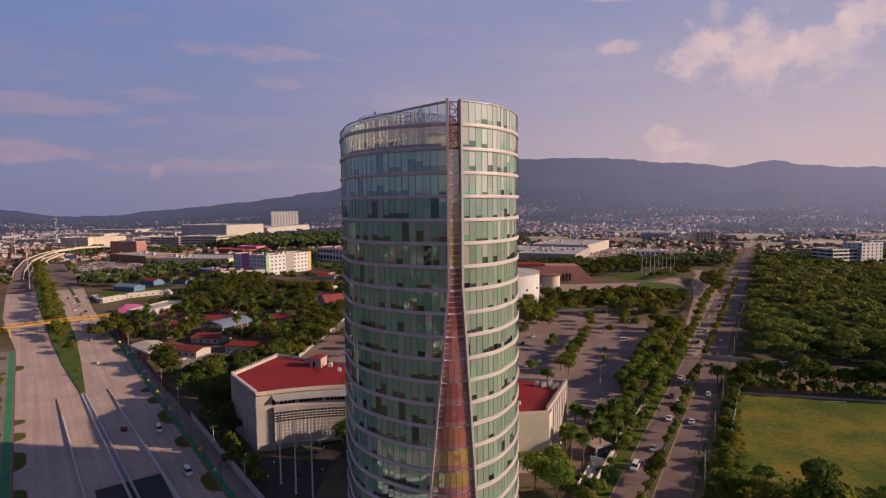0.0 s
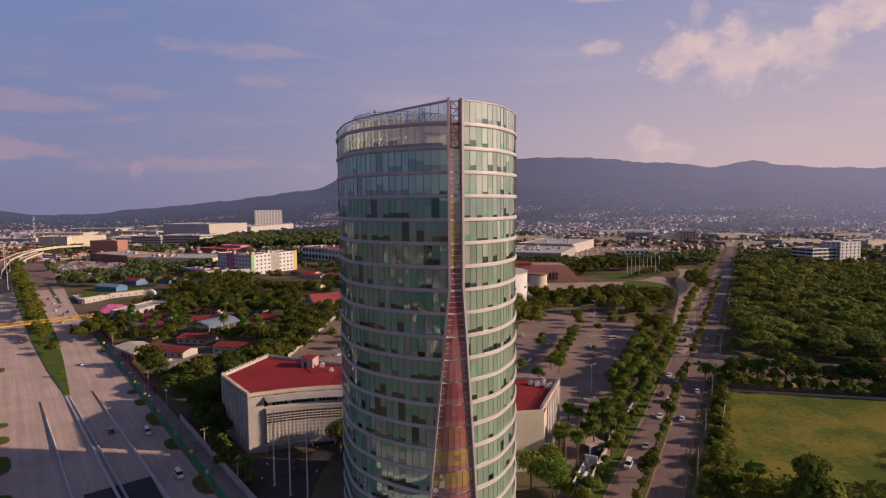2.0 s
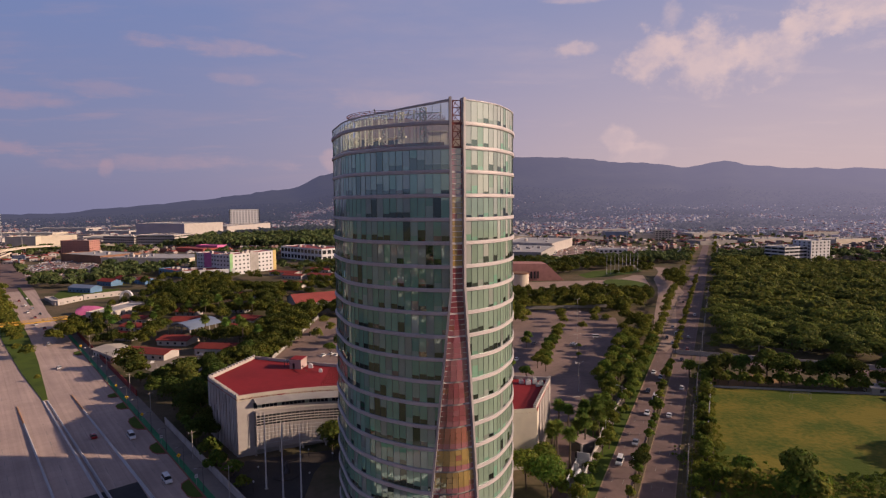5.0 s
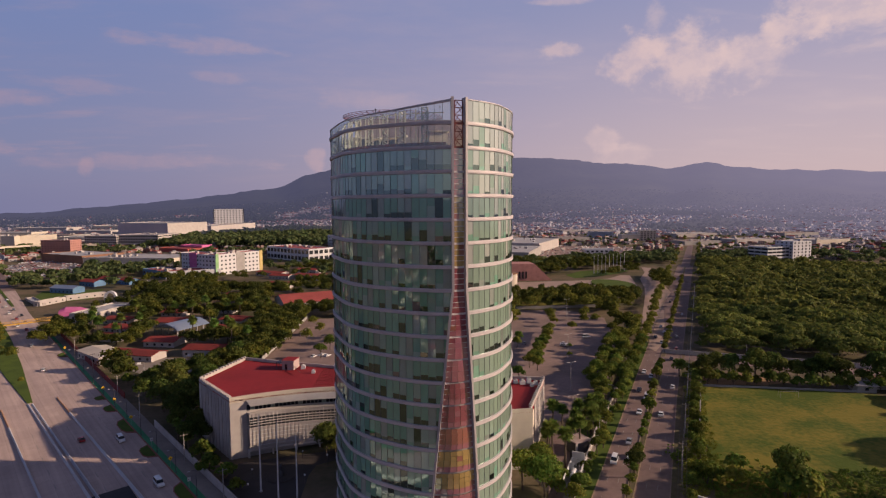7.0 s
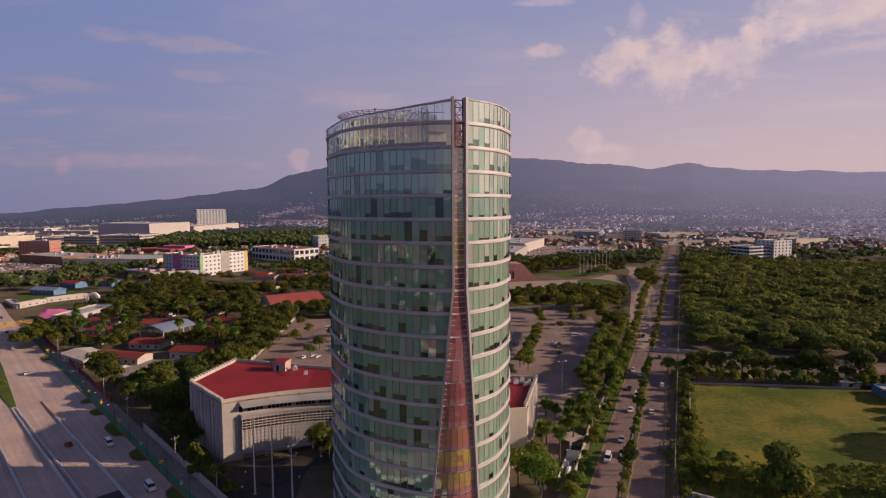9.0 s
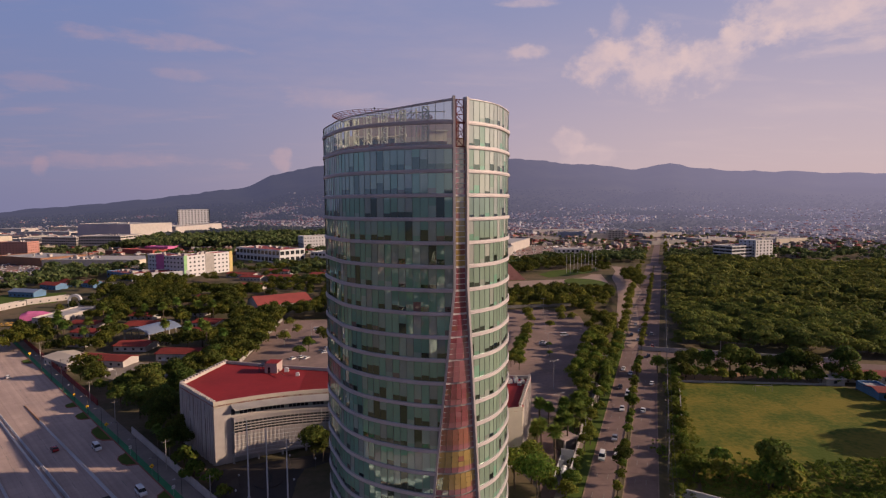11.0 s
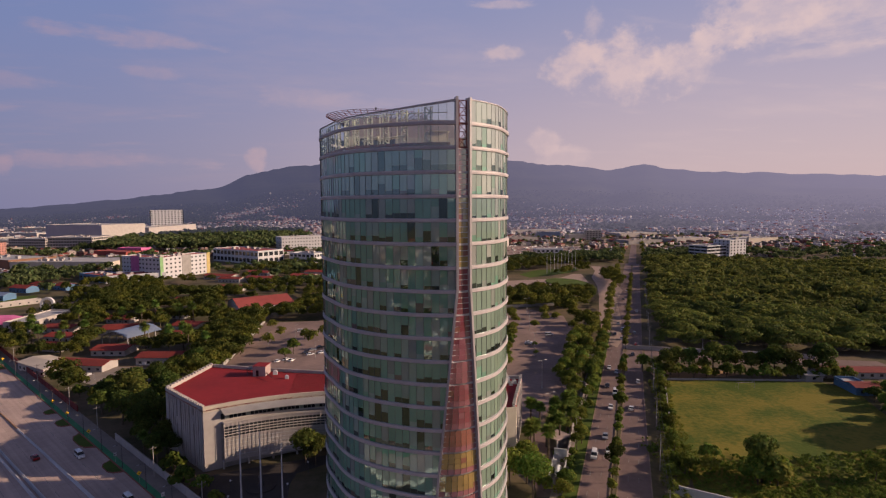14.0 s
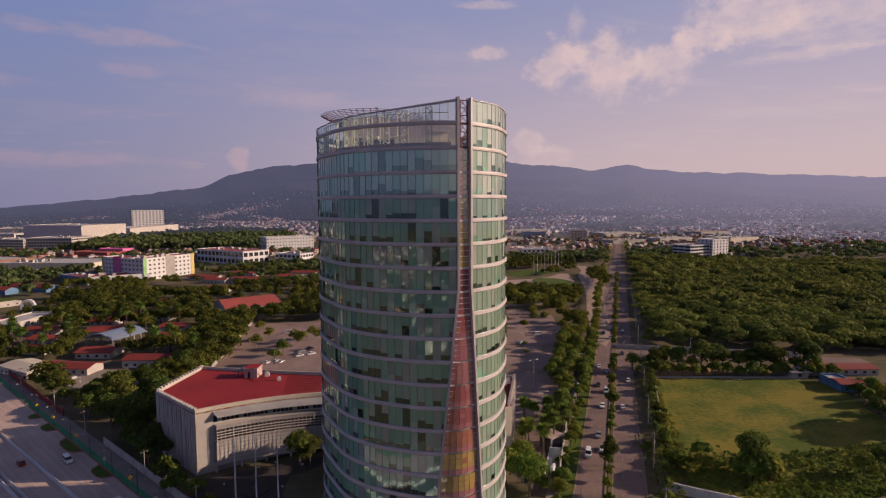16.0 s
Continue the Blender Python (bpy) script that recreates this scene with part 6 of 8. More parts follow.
for v, k in ((-11, -1), (46, 1)):
    s = Shape()
    for i in range(26):
        q = Vector(EX(447 + i * 0.5, v + k * 1.5))
        s.box(q.x - 0.9, q.y - 0.9, 4.9 - i * 0.25, q.x + 0.9, q.y + 0.9, 5.1 - i * 0.25)
    part("stair_flight", s, "bridge_yellow", fb)
VIADUCTS = (("curving cream-edged road viaduct", 5.2, ((-474, 622, 0.5), (-503, 664, 6), (-559, 755, 10), (-605, 847, 11), (-630, 912, 11), (-640, 985, 11), (-630, 1030, 10), (-590, 1056, 9), (-540, 1070, 8))),
            ("lower ramp with cream parapets beside the viaduct", 3.6, ((-470, 640, 0.4), (-489, 668, 3), (-537, 743, 6), (-574, 812, 7.5), (-614, 905, 8.5))))
for text, half, line in VIADUCTS:
    vd = thing("viaduct", 0, 0, 0, 0, text, "viaduct")
    s = Shape()
    prev = None
    for i, (cx, cy, z) in enumerate(line):
        a, b = Vector(line[max(i - 1, 0)][:2]), Vector(line[min(i + 1, len(line) - 1)][:2])
        d = (b - a).normalized()
        w = Vector((-d.y, d.x)) * half
        c = Vector((cx, cy))
        loop = [(*(c - w), z + 1.2), (*(c - w * 0.94), z + 1.2), (*(c - w * 0.94), z), (*(c + w * 0.94), z), (*(c + w * 0.94), z + 1.2), (*(c + w), z + 1.2), (*(c + w), z - 1.3), (*(c - w), z - 1.3)]
        if prev:
            for j in range(8):
                k = (j + 1) % 8
                s.face([prev[j], prev[k], loop[k], loop[j]], 1 if j == 2 else 0)
        prev = loop
    part("deck", s, ["cream", "asphalt"], vd)
    for cx, cy, z in line[1:]:
        part("pier", Shape().tube([(cx, cy, G(cx, cy) - 0.2), (cx, cy, z - 1.2)], 1.2, 10), "cream", vd)
# billboard beside the ramp
bb = thing("billboard", -508, 765, G(-508, 765), -8, "blue billboard with pale bars on a single steel post", "billboard")
part("post", Shape().tube([(0, 0, -0.3), (0, 0, 11.5)], 0.6, 10), "blue", bb)
face_ = part("board", Shape().box(-9, -0.4, 11.5, 9, 0.4, 16.0), "tin", bb)
part("bar", Shape().box(-6.5, -0.46, 13.2, 5.0, -0.41, 14.2), "white_clean", face_)

# ---- trees ----


def leaf_cloud(seed, lobes, leaves, size, squash=0.8, ruffle=0.36):
    """Leaf clumps over the skin of several lobes: arrays of quads."""
    g = np.random.default_rng(seed)
    quads = []
    tot = sum(l[3] ** 2 for l in lobes)
    for cx, cy, cz, r in lobes:
        n = int(leaves * r * r / tot)
        d = g.normal(size=(n, 3))
        d /= np.linalg.norm(d, axis=1)[:, None]
        d[:, 2] = np.where(d[:, 2] < -0.35, -d[:, 2] * 0.6, d[:, 2])
        rad = r * (0.62 + 0.42 * g.random(n) ** 0.6)
        c = np.array([cx, cy, cz]) + d * rad[:, None] * np.array([1, 1, squash])
        nrm = d + g.normal(size=(n, 3)) * ruffle
        nrm /= np.linalg.norm(nrm, axis=1)[:, None]
        t = np.cross(nrm, g.normal(size=(n, 3)))
        t /= np.linalg.norm(t, axis=1)[:, None]
        b = np.cross(nrm, t)
        sz = size * (0.6 + 0.8 * g.random(n))
        for i in range(n):
            h, k = t[i] * sz[i], b[i] * sz[i] * 0.7
            bend = nrm[i] * sz[i] * 0.2
            quads.append((c[i] - h, c[i] - k + bend, c[i] + h, c[i] + k + bend))
    return np.array(quads)


def quads_mesh(name, q, mat):
    me = bpy.data.meshes.new(name)
    n = len(q)
    me.vertices.add(n * 4)
    me.vertices.foreach_set("co", q.reshape(-1))
    me.loops.add(n * 4)
    me.loops.foreach_set("vertex_index", np.arange(n * 4, dtype=np.int32))
    me.polygons.add(n)
    me.polygons.foreach_set("loop_start", np.arange(0, n * 4, 4, dtype=np.int32))
    me.materials.append(M[mat])
    me.update(calc_edges=True)
    me.validate()
    return me


def tree_lobes(g, h, r, n):
    out = []
    for i in range(n):
        w = 2 * math.pi * i / n + g.uniform(-0.4, 0.4)
        k = g.uniform(0.25, 0.62) * r
        out.append((k * math.cos(w), k * math.sin(w), h * g.uniform(0.55, 0.85), r * g.uniform(0.42, 0.62)))
    out.append((0, 0, h * 0.86, r * 0.6))
    return out


def make_tree(seed, h, r, mat, label, leaves=900, size=0.42, trunk_h=0.45):
    g = random.Random(seed)
    root = thing("tree", 0, 0, -500, 0, label, "tree")
    lobes = tree_lobes(g, h, r, g.choice((5, 6, 7)))
    s = Shape()
    lean = (g.uniform(-0.3, 0.3), g.uniform(-0.3, 0.3))
    fork = (lean[0], lean[1], h * trunk_h)
    s.tube([(0, 0, -0.3), (lean[0] * 0.5, lean[1] * 0.5, h * trunk_h * 0.5), fork], [h * 0.032, h * 0.024, h * 0.02], 7)
    for cx, cy, cz, rr in lobes:
        s.tube([fork, ((fork[0] + cx) / 2 + 0.2, (fork[1] + cy) / 2, (fork[2] + cz) / 2 + 0.1), (cx, cy, cz)], [h * 0.014, h * 0.010, h * 0.004], 5)
    part("trunk", s, "bark", root)
    crown = new("crown", quads_mesh("crown", leaf_cloud(seed, lobes, leaves, size), mat))
    crown.parent = root
    return root


def make_palm(seed, h, label):
    g = random.Random(seed)
    root = thing("palm_tree", 0, 0, -500, 0, label, "palm tree")
    s = Shape()
    bend = g.uniform(-0.4, 0.4)
    s.tube([(0, 0, -0.3), (bend * 0.3, 0, h * 0.4), (bend, 0, h)], [0.27, 0.2, 0.17], 8)
    part("trunk", s, "bark", root)
    quads = []
    for i in range(130):
        az, el = g.uniform(0, 2 * math.pi), g.uniform(-1.25, 1.25)
        ln = g.uniform(1.5, 2.1) if el > -0.4 else g.uniform(0.9, 1.3)
        d = Vector((math.cos(az) * math.cos(el), math.sin(az) * math.cos(el), math.sin(el)))
        sd = Vector((-math.sin(az), math.cos(az), 0))
        p0 = Vector((bend, 0, h))
        p1 = p0 + d * ln * 0.55
        for k in range(7):
            w = (k - 3) / 3
            e = p1 + (d * (1 - 0.35 * abs(w)) + sd * w * 0.85).normalized() * ln * 0.6 + Vector((0, 0, -0.28 * ln * (0.5 + abs(w))))
            t = sd * 0.15
            quads.append((p0 + d * 0.2 - t * 0.2, p1 - t + sd * w * 0.25, e, p1 + t + sd * w * 0.25))
    crown = new("crown", quads_mesh("crown", np.array([[tuple(v) for v in q] for q in quads]), "palm"))
    crown.parent = root
    return root


KINDS = {
    "round": [make_tree(i, 7.5, 3.6, "leaf", "leafy green street tree with a rounded crown", 1700, 0.27) for i in range(4)],
    "dark": [make_tree(20 + i, 11.0, 5.2, "leaf_dark", "large dark green broadleaf tree with spreading crown", 2100, 0.40) for i in range(4)],
    "bright": [make_tree(30 + i, 7.5, 4.0, "leaf_weed", "bright green feathery garden tree with a broad crown", 1900, 0.26) for i in range(2)],
    "slim": [make_tree(40 + i, 5.5, 1.7, "leaf", "small slender street tree in the median", 380, 0.34, 0.4) for i in range(3)],
    "bush": [make_tree(60 + i, 3.2, 2.2, "leaf", "low leafy green roadside shrub", 420, 0.34, 0.2) for i in range(3)],
    "palm": [make_palm(80 + i, 6.6 + 0.6 * i, "fan palm with a shaggy crown") for i in range(3)],
}
plant_rng = random.Random(77)
planted = []


far_rows = []


def plant(kind, x, y, scale=1.0, group=""):
    if math.hypot(x, y) > 318:
        far_rows.append((x, y, scale * {"round": 0.76, "bright": 0.8, "dark": 1.1, "slim": 0.42, "bush": 0.38}[kind] * plant_rng.uniform(0.85, 1.15)))
        return None
    src = plant_rng.choice(KINDS[kind])
    k = scale * plant_rng.uniform(0.85, 1.18)
    ob = copy_thing(src, pose(x, y, G(x, y) + 0.05, 0, 0, plant_rng.uniform(0, 360)) @ Matrix.Diagonal((k, k, k * plant_rng.uniform(0.9, 1.1), 1)))
    if group:
        tagged(ob, group=group)
    planted.append((x, y))
    return ob


# avenue median
for i in range(62):
    s_ = 128 + i * 8.2 + plant_rng.uniform(-1.5, 1.5)
    if 276 < s_ < 304:
        continue
    plant("slim", *AV(s_, -25.5 + plant_rng.uniform(-0.3, 0.3)), 1.0 if i % 5 else 1.35, "median trees")
plant("dark", *AV(164, -25.6), 0.62, "median trees")
# street trees west of the avenue
for i in range(58):
    s_ = 135 + i * 4.6 + plant_rng.uniform(-1.2, 1.2)
    w_ = -37.2 + plant_rng.uniform(-1.5, 0.7)
    plant("round" if s_ > 225 else plant_rng.choice(("round", "bush", "bush")), *AV(s_, w_), 0.85 if s_ > 225 else 0.75, "street trees")
for i in range(34):
    s_ = 225 + i * 4.4
    plant("round", *AV(s_, -44.5 + plant_rng.uniform(-3.0, 2.0)), 0.95, "street trees")
for i in range(22):
    s_ = 238 + i * 4.6
    plant("round", *AV(s_, -50.5 + plant_rng.uniform(-2.5, 2.0)), 0.95, "street trees")
for i in range(36):
    s_ = 410 + i * 8
    plant("round", *AV(s_, -39.5 + plant_rng.uniform(-2.5, 1.5)), 0.95, "street trees")
for i in range(64):
    plant("round", *AV(700 + i * 13, (-39.5, -11.0)[i % 2] + plant_rng.uniform(-2, 2)), 0.9, "street trees")
# east side, under the wires
for i in range(24):
    s_ = 118 + i * 6.8 + plant_rng.uniform(-2.5, 2.5)
    plant("bush" if s_ < 235 and i % 3 else "round", *AV(s_, -9.6 + plant_rng.uniform(-1.6, 2.2)), 0.95 if s_ < 235 and i % 3 else 0.66, "roadside trees")
# shrubs and big trees at the corner of the field
for x, y, k, sc in ((95, 138.5, "dark", 0.95), (93.5, 138, "bush", 2.6), (96.5, 137, "bush", 2.8), (98, 139.5, "bush", 2.5), (92, 136, "bush", 1.9), (97, 135, "bush", 2.1), (100, 138, "bush", 1.8), (126, 132, "round", 1.0), (133, 131, "round", 1.1), (84, 146, "bush", 1.5), (80, 150, "bush", 1.6), (88, 152, "bush", 1.4),
                    (85, 166, "bush", 1.4), (91, 178, "bush", 1.3), (97, 191, "bush", 1.2), (76, 146, "round", 0.7), (196, 148, "dark", 1.25), (200, 158, "dark", 1.2),
                    (176, 170, "bush", 1.8), (182, 178, "bush", 1.8), (186, 186, "bush", 1.6), (176, 162, "round", 0.8), (192, 186, "round", 0.9), (184, 160, "dark", 1.0), (184, 151, "dark", 1.5), (190, 158, "dark", 1.55), (193, 150, "dark", 1.5), (196, 176, "dark", 0.8)):
    plant(k, x, y, sc, "field-edge trees")
# row behind the field
for i in range(17):
    x = 118 + i * 5.0
    plant(plant_rng.choice(("round", "dark")), x, 241 - (x - 118) * 0.30 + plant_rng.uniform(-2.5, 1.5), plant_rng.uniform(0.95, 1.2), "trees behind the field")
    plant("bush", x + 2, 232 - (x - 118) * 0.27 + plant_rng.uniform(-1.5, 1.5), plant_rng.uniform(1.2, 2.0), "trees behind the field")
# palms in the garden
for x, y in ((35.6, 164.4), (38, 166.5), (36.8, 169), (40, 160), (47, 186), (46.5, 173.5), (48, 170.8), (52, 175), (54.6, 177), (50, 181), (44, 187), (56, 183), (53, 187)):
    plant("palm", x, y, 1.3, "garden palms")
for x, y, k, sc in ((24.5, 149, "bright", 1.45), (30, 151, "bright", 1.35), (29, 143, "bright", 1.25), (33, 146, "bush", 1.5), (38, 154, "bush", 0.8), (40, 150, "bush", 0.7), (45, 158, "bush", 0.9), (57, 190, "round", 0.8), (60, 186, "bush", 1.2), (64, 196, "round", 0.9), (66, 203, "round", 0.9), (70, 210, "round", 0.9)):
    plant(k, x, y, sc, "garden trees")
# big trees between wall and red-roofed building
for x, y, k, sc in ((-86, 203, "dark", 0.95), (-78, 190, "dark", 0.75), (-90, 220, "dark", 1.1), (-88, 238, "dark", 1.0), (-100, 226, "dark", 1.0), (-112, 239, "dark", 1.0), (-104, 246, "dark", 1.1), (-94, 250, "dark", 1.1),
                    (-122, 258, "bush", 1.6),  (-98, 262, "dark", 1.0), (-84, 262, "round", 1.2), (-78, 266, "dark", 0.9), (-86, 276, "dark", 1.0), (-96, 277, "dark", 1.0), (-88, 290, "dark", 0.9), (-80, 284, "round", 1.1),
                    (-71, 181, "bush", 1.6), (-66, 172, "bush", 1.5), (-60, 168, "bush", 1.3), (-55, 160, "bush", 1.2), (-78, 200, "dark", 0.8), (-32, 179, "dark", 1.2), (-29, 177, "dark", 0.85), (-66, 244, "round", 0.9),
                    (-129, 262, "bush", 1.5), (-138, 272, "round", 0.75), (-145, 280, "round", 0.8), (-152, 288, "bush", 1.6), (-92, 229, "dark", 1.15), (-84, 215, "dark", 1.1), (-98, 238, "dark", 1.15), (-115, 251, "dark", 1.1), (-106, 259, "dark", 1.15),
                    (-90, 245, "dark", 1.2), (-81, 222, "dark", 1.0), (-75, 192, "dark", 0.7), (-109, 243, "dark", 1.0), (-88, 209, "dark", 1.0), (-118, 266, "round", 1.1), (-112, 272, "round", 1.1), (-80, 238, "dark", 1.0)):
    plant(k, x, y, sc, "courtyard trees")
for x, y in ((-83, 194), (-76, 184)):
    plant("palm", x, y, 1.1, "courtyard trees")
# car park trees
for x, y, sc in ((40, 258, 0.9), (57, 257, 0.8), (60, 266, 0.8), (63, 275, 0.8), (66, 284, 0.8), (70, 293, 0.85), (73, 302, 0.85), (77, 311, 0.9), (81, 321, 0.85), (84, 330, 0.85), (57, 300, 0.8), (60, 309, 0.8), (44, 240, 0.9), (79, 277, 0.5), (83, 290, 0.5), (98, 330, 0.9), (101, 340, 0.8),
                (46, 330, 0.9), (50, 345, 0.9), (54, 360, 0.9), (58, 375, 0.9), (62, 390, 0.9), (92, 350, 0.9), (94, 362, 0.8), (96, 374, 0.8), (120, 352, 0.9), (124, 380, 0.9), (118, 395, 1.0), (-60, 330, 1.2), (-55, 350, 1.1), (-45, 312, 1.1), (-62, 372, 1.2), (-40, 340, 1.2), (-36, 325, 1.3), (-26, 330, 1.3), (-48, 296, 0.9), (-30, 345, 1.1), (-20, 318, 1.0)):
    plant("round", x, y, sc, "car park trees")
for i in range(18):
    plant("round", 55 + i * 1.72 + plant_rng.uniform(-0.6, 0.6), 262 + i * 4.1, plant_rng.uniform(0.72, 0.95), "car park trees")
for x, y, k, sc in ((52, 356, "dark", 1.1), (58, 352, "dark", 1.0), (64, 350, "round", 1.2), (56, 366, "dark", 1.2), (66, 362, "dark", 1.1), (72, 368, "round", 1.2), (62, 378, "dark", 1.2), (52, 384, "dark", 1.2), (70, 384, "round", 1.3),
                    (60, 400, "dark", 1.2), (46, 372, "round", 1.3), (76, 398, "round", 1.2), (90, 402, "dark", 1.1), (104, 404, "round", 1.2), (118, 398, "dark", 1.2), (126, 390, "dark", 1.1), (134, 402, "dark", 1.2), (142, 410, "round", 1.3),
                    (140, 396, "round", 1.2), (150, 414, "dark", 1.2), (138, 366, "round", 1.2), (142, 378, "dark", 1.1), (166, 432, "round", 1.3), (176, 440, "dark", 1.1), (128, 440, "dark", 1.1), (116, 430, "round", 1.2), (96, 372, "round", 1.1), (112, 350, "round", 1.0), (117, 366, "round", 1.0)):
    plant(k, x, y, sc, "car park trees")
# expressway median and far footway
for i in range(104):
    u_ = 408 + i * 5.4
    wide = (MEDIAN_E(u_) - MEDIAN_W(u_)) / 2 - 2.5
    plant(plant_rng.choice(("round", "dark")), *EX(u_, (MEDIAN_W(u_) + MEDIAN_E(u_)) / 2 + plant_rng.uniform(-wide, wide)), plant_rng.uniform(0.7, 1.1), "expressway median trees")
for u_, v_, k in ((372, 19.5, 0.95), (379, 16.5, 0.6), (392, 15.5, 0.7)):
    plant("round", *EX(u_, v_), k, "expressway median trees")
plant("slim", *EX(322, 18.6), 0.9, "expressway median trees")
for i in range(16):
    plant(plant_rng.choice(("round", "slim", "bush")), *EX(146 + i * 15 + plant_rng.uniform(-6, 6), -10.5 + plant_rng.uniform(-2.5, 1)), plant_rng.uniform(0.7, 1.3), "far footway trees")


# tall palms among the school houses
for x, y in ((-172, 352), (-166, 362), (-158, 398), (-150, 404), (-146, 396), (-141, 408), (-136, 400), (-130, 412), (-125, 404), (-120, 414), (-116, 402), (-168, 336), (-182, 344), (-112, 330), (-106, 336),
             (-100, 322), (-128, 344), (-196, 366), (-202, 380), (-90, 316), (-176, 392), (-186, 404), (-108, 420), (-98, 410)):
    k = plant_rng.uniform(1.5, 1.9)
    ob = copy_thing(plant_rng.choice(KINDS["palm"]), pose(x, y, G(x, y) + 0.05, 0, 0, plant_rng.uniform(0, 360)) @ Matrix.Diagonal((k * 0.85, k * 0.85, k, 1)))
    tagged(ob, "tall palm with a drooping green crown among the school houses", group="school palms")


# groves: whole stretches of trees, kept off houses and paving
def inside(poly, x, y):
    c = False
    for (x0, y0), (x1, y1) in zip(poly, poly[1:] + poly[:1]):
        if (y0 > y) != (y1 > y) and x < (x1 - x0) * (y - y0) / (y1 - y0) + x0:
            c = not c
    return c


KEEP_OFF = []
for ob in list(scene.collection.objects):
    if ob.type == "EMPTY" and ob.parent is None and ob.get("category") in ("house", "hall", "sports hall", "clinic", "hospital", "ward", "annex", "arch", "stage", "museum", "auditorium", "pavilion", "laboratory"):
        pts = [ob.matrix_world @ Vector(c) for ch in ob.children if ch.type == "MESH" for c in ch.bound_box]
        if pts:
            KEEP_OFF.append((min(p.x for p in pts) - 2.5, min(p.y for p in pts) - 7.0, max(p.x for p in pts) + 2.5, max(p.y for p in pts) + 2.5))
CLEAR = [[(-152, 298), (-136, 276), (-118, 262), (-101, 284), (-110, 306), (-130, 312)], [(-175, 548), (-120, 520), (-108, 566), (-172, 586)], [(-312, 500), (-285, 486), (-262, 500), (-280, 556), (-330, 548)],
         [(60, 478), (62, 552), (130, 556), (200, 560), (250, 606), (262, 600), (238, 546), (226, 500), (200, 462), (160, 486), (110, 480)], [(180, 572), (262, 626), (262, 648), (205, 630), (178, 600)], [(-70, 292), (-66, 330), (-62, 400), (-28, 397), (18, 390), (16, 290), (-60, 262)]]


def free(x, y, margin=0.0):
    return not any(a - margin < x < c + margin and b - margin < y < d + margin for a, b, c, d in KEEP_OFF) and not any(inside(p, x, y) for p in CLEAR)


GROVES = (
    ([(-96, 268), (-80, 292), (-78, 404), (-130, 420), (-200, 440), (-196, 342), (-160, 300), (-132, 262)], 165, ("round", "dark"), 0.95),
    ([(-200, 440), (-130, 410), (-60, 400), (-50, 470), (-100, 500), (-110, 525), (-190, 560), (-230, 545), (-215, 500)], 210, ("dark", "dark", "round"), 0.95),
    ([(-215, 330), (-196, 342), (-200, 440), (-215, 500), (-232, 486), (-236, 425), (-226, 372)], 40, ("round", "dark"), 0.9),
    ([(-232, 500), (-190, 560), (-180, 600), (-210, 636), (-262, 610), (-262, 560)], 60, ("round", "dark"), 0.9),
    ([(-110, 528), (-50, 470), (0, 430), (40, 420), (40, 560), (-20, 590), (-100, 590)], 110, ("dark", "round"), 0.95),
    ([(-66, 402), (22, 394), (44, 420), (0, 440), (-50, 478)], 70, ("dark", "round"), 0.95),
    ([(-92, 262), (-72, 296), (-70, 404), (-80, 404), (-86, 300)], 46, ("round", "dark"), 1.0),
    ([(118, 322), (128, 318), (152, 372), (172, 414), (140, 410), (134, 372)], 20, ("round",), 0.9),
    ([(160, 392), (180, 424), (196, 456), (214, 498), (204, 500), (186, 466), (168, 432)], 26, ("round", "dark"), 0.85),
    ([(60, 405), (150, 412), (172, 440), (196, 466), (160, 486), (110, 478), (60, 476), (30, 440)], 105, ("round", "dark"), 0.85),
    ([(-190, 605), (-110, 588), (-20, 600), (-20, 690), (-90, 760), (-150, 650)], 75, ("round", "dark"), 0.8),
    ([(62, 566), (150, 574), (178, 604), (205, 632), (262, 650), (250, 700), (160, 715), (60, 690)], 170, ("dark", "round"), 1.0),
    ([(20, 690), (300, 690), (330, 740), (160, 745), (20, 730)], 110, ("dark", "round"), 0.9),
    ([(206, 560), (230, 560), (262, 600), (280, 640), (262, 655), (236, 612), (206, 590)], 22, ("round",), 0.8),
    ([(236, 470), (256, 520), (276, 560), (270, 585), (240, 530), (226, 480)], 24, ("round",), 0.85),
)
grove_spots = {"dark": [], "round": []}
for poly, count, kinds, sc in GROVES:
    x0, x1 = min(p[0] for p in poly), max(p[0] for p in poly)
    y0, y1 = min(p[1] for p in poly), max(p[1] for p in poly)
    got, tries = 0, 0
    while got < count and tries < 6000:
        tries += 1
        x, y = plant_rng.uniform(x0, x1), plant_rng.uniform(y0, y1)
        if not inside(poly, x, y) or not free(x, y, 1.0) or any((x - a) ** 2 + (y - b) ** 2 < 16 for a, b in planted[-220:]):
            continue
        planted.append((x, y))
        grove_spots[plant_rng.choice(kinds)].append((x, y, sc * plant_rng.uniform(0.8, 1.25)))
        got += 1
for lst in KINDS.values():
    for src in lst:
        for ch in list(src.children_recursive):
            bpy.data.objects.remove(ch)
        bpy.data.objects.remove(src)

# woods east of the avenue, and far trees: past counting
crown_bits = [leaf_cloud(200 + i, tree_lobes(random.Random(300 + i), 9.5, 8.0, 8), 800, 0.62, 0.42, 0.2) for i in range(5)]
crown_bits_far = [leaf_cloud(210 + i, tree_lobes(random.Random(310 + i), 9.5, 8.2, 7), 190, 1.25, 0.42, 0.2) for i in range(5)]
far_bits = [leaf_cloud(220 + i, tree_lobes(random.Random(320 + i), 8.0, 4.8, 5), 48, 1.6, 0.7) for i in range(5)]
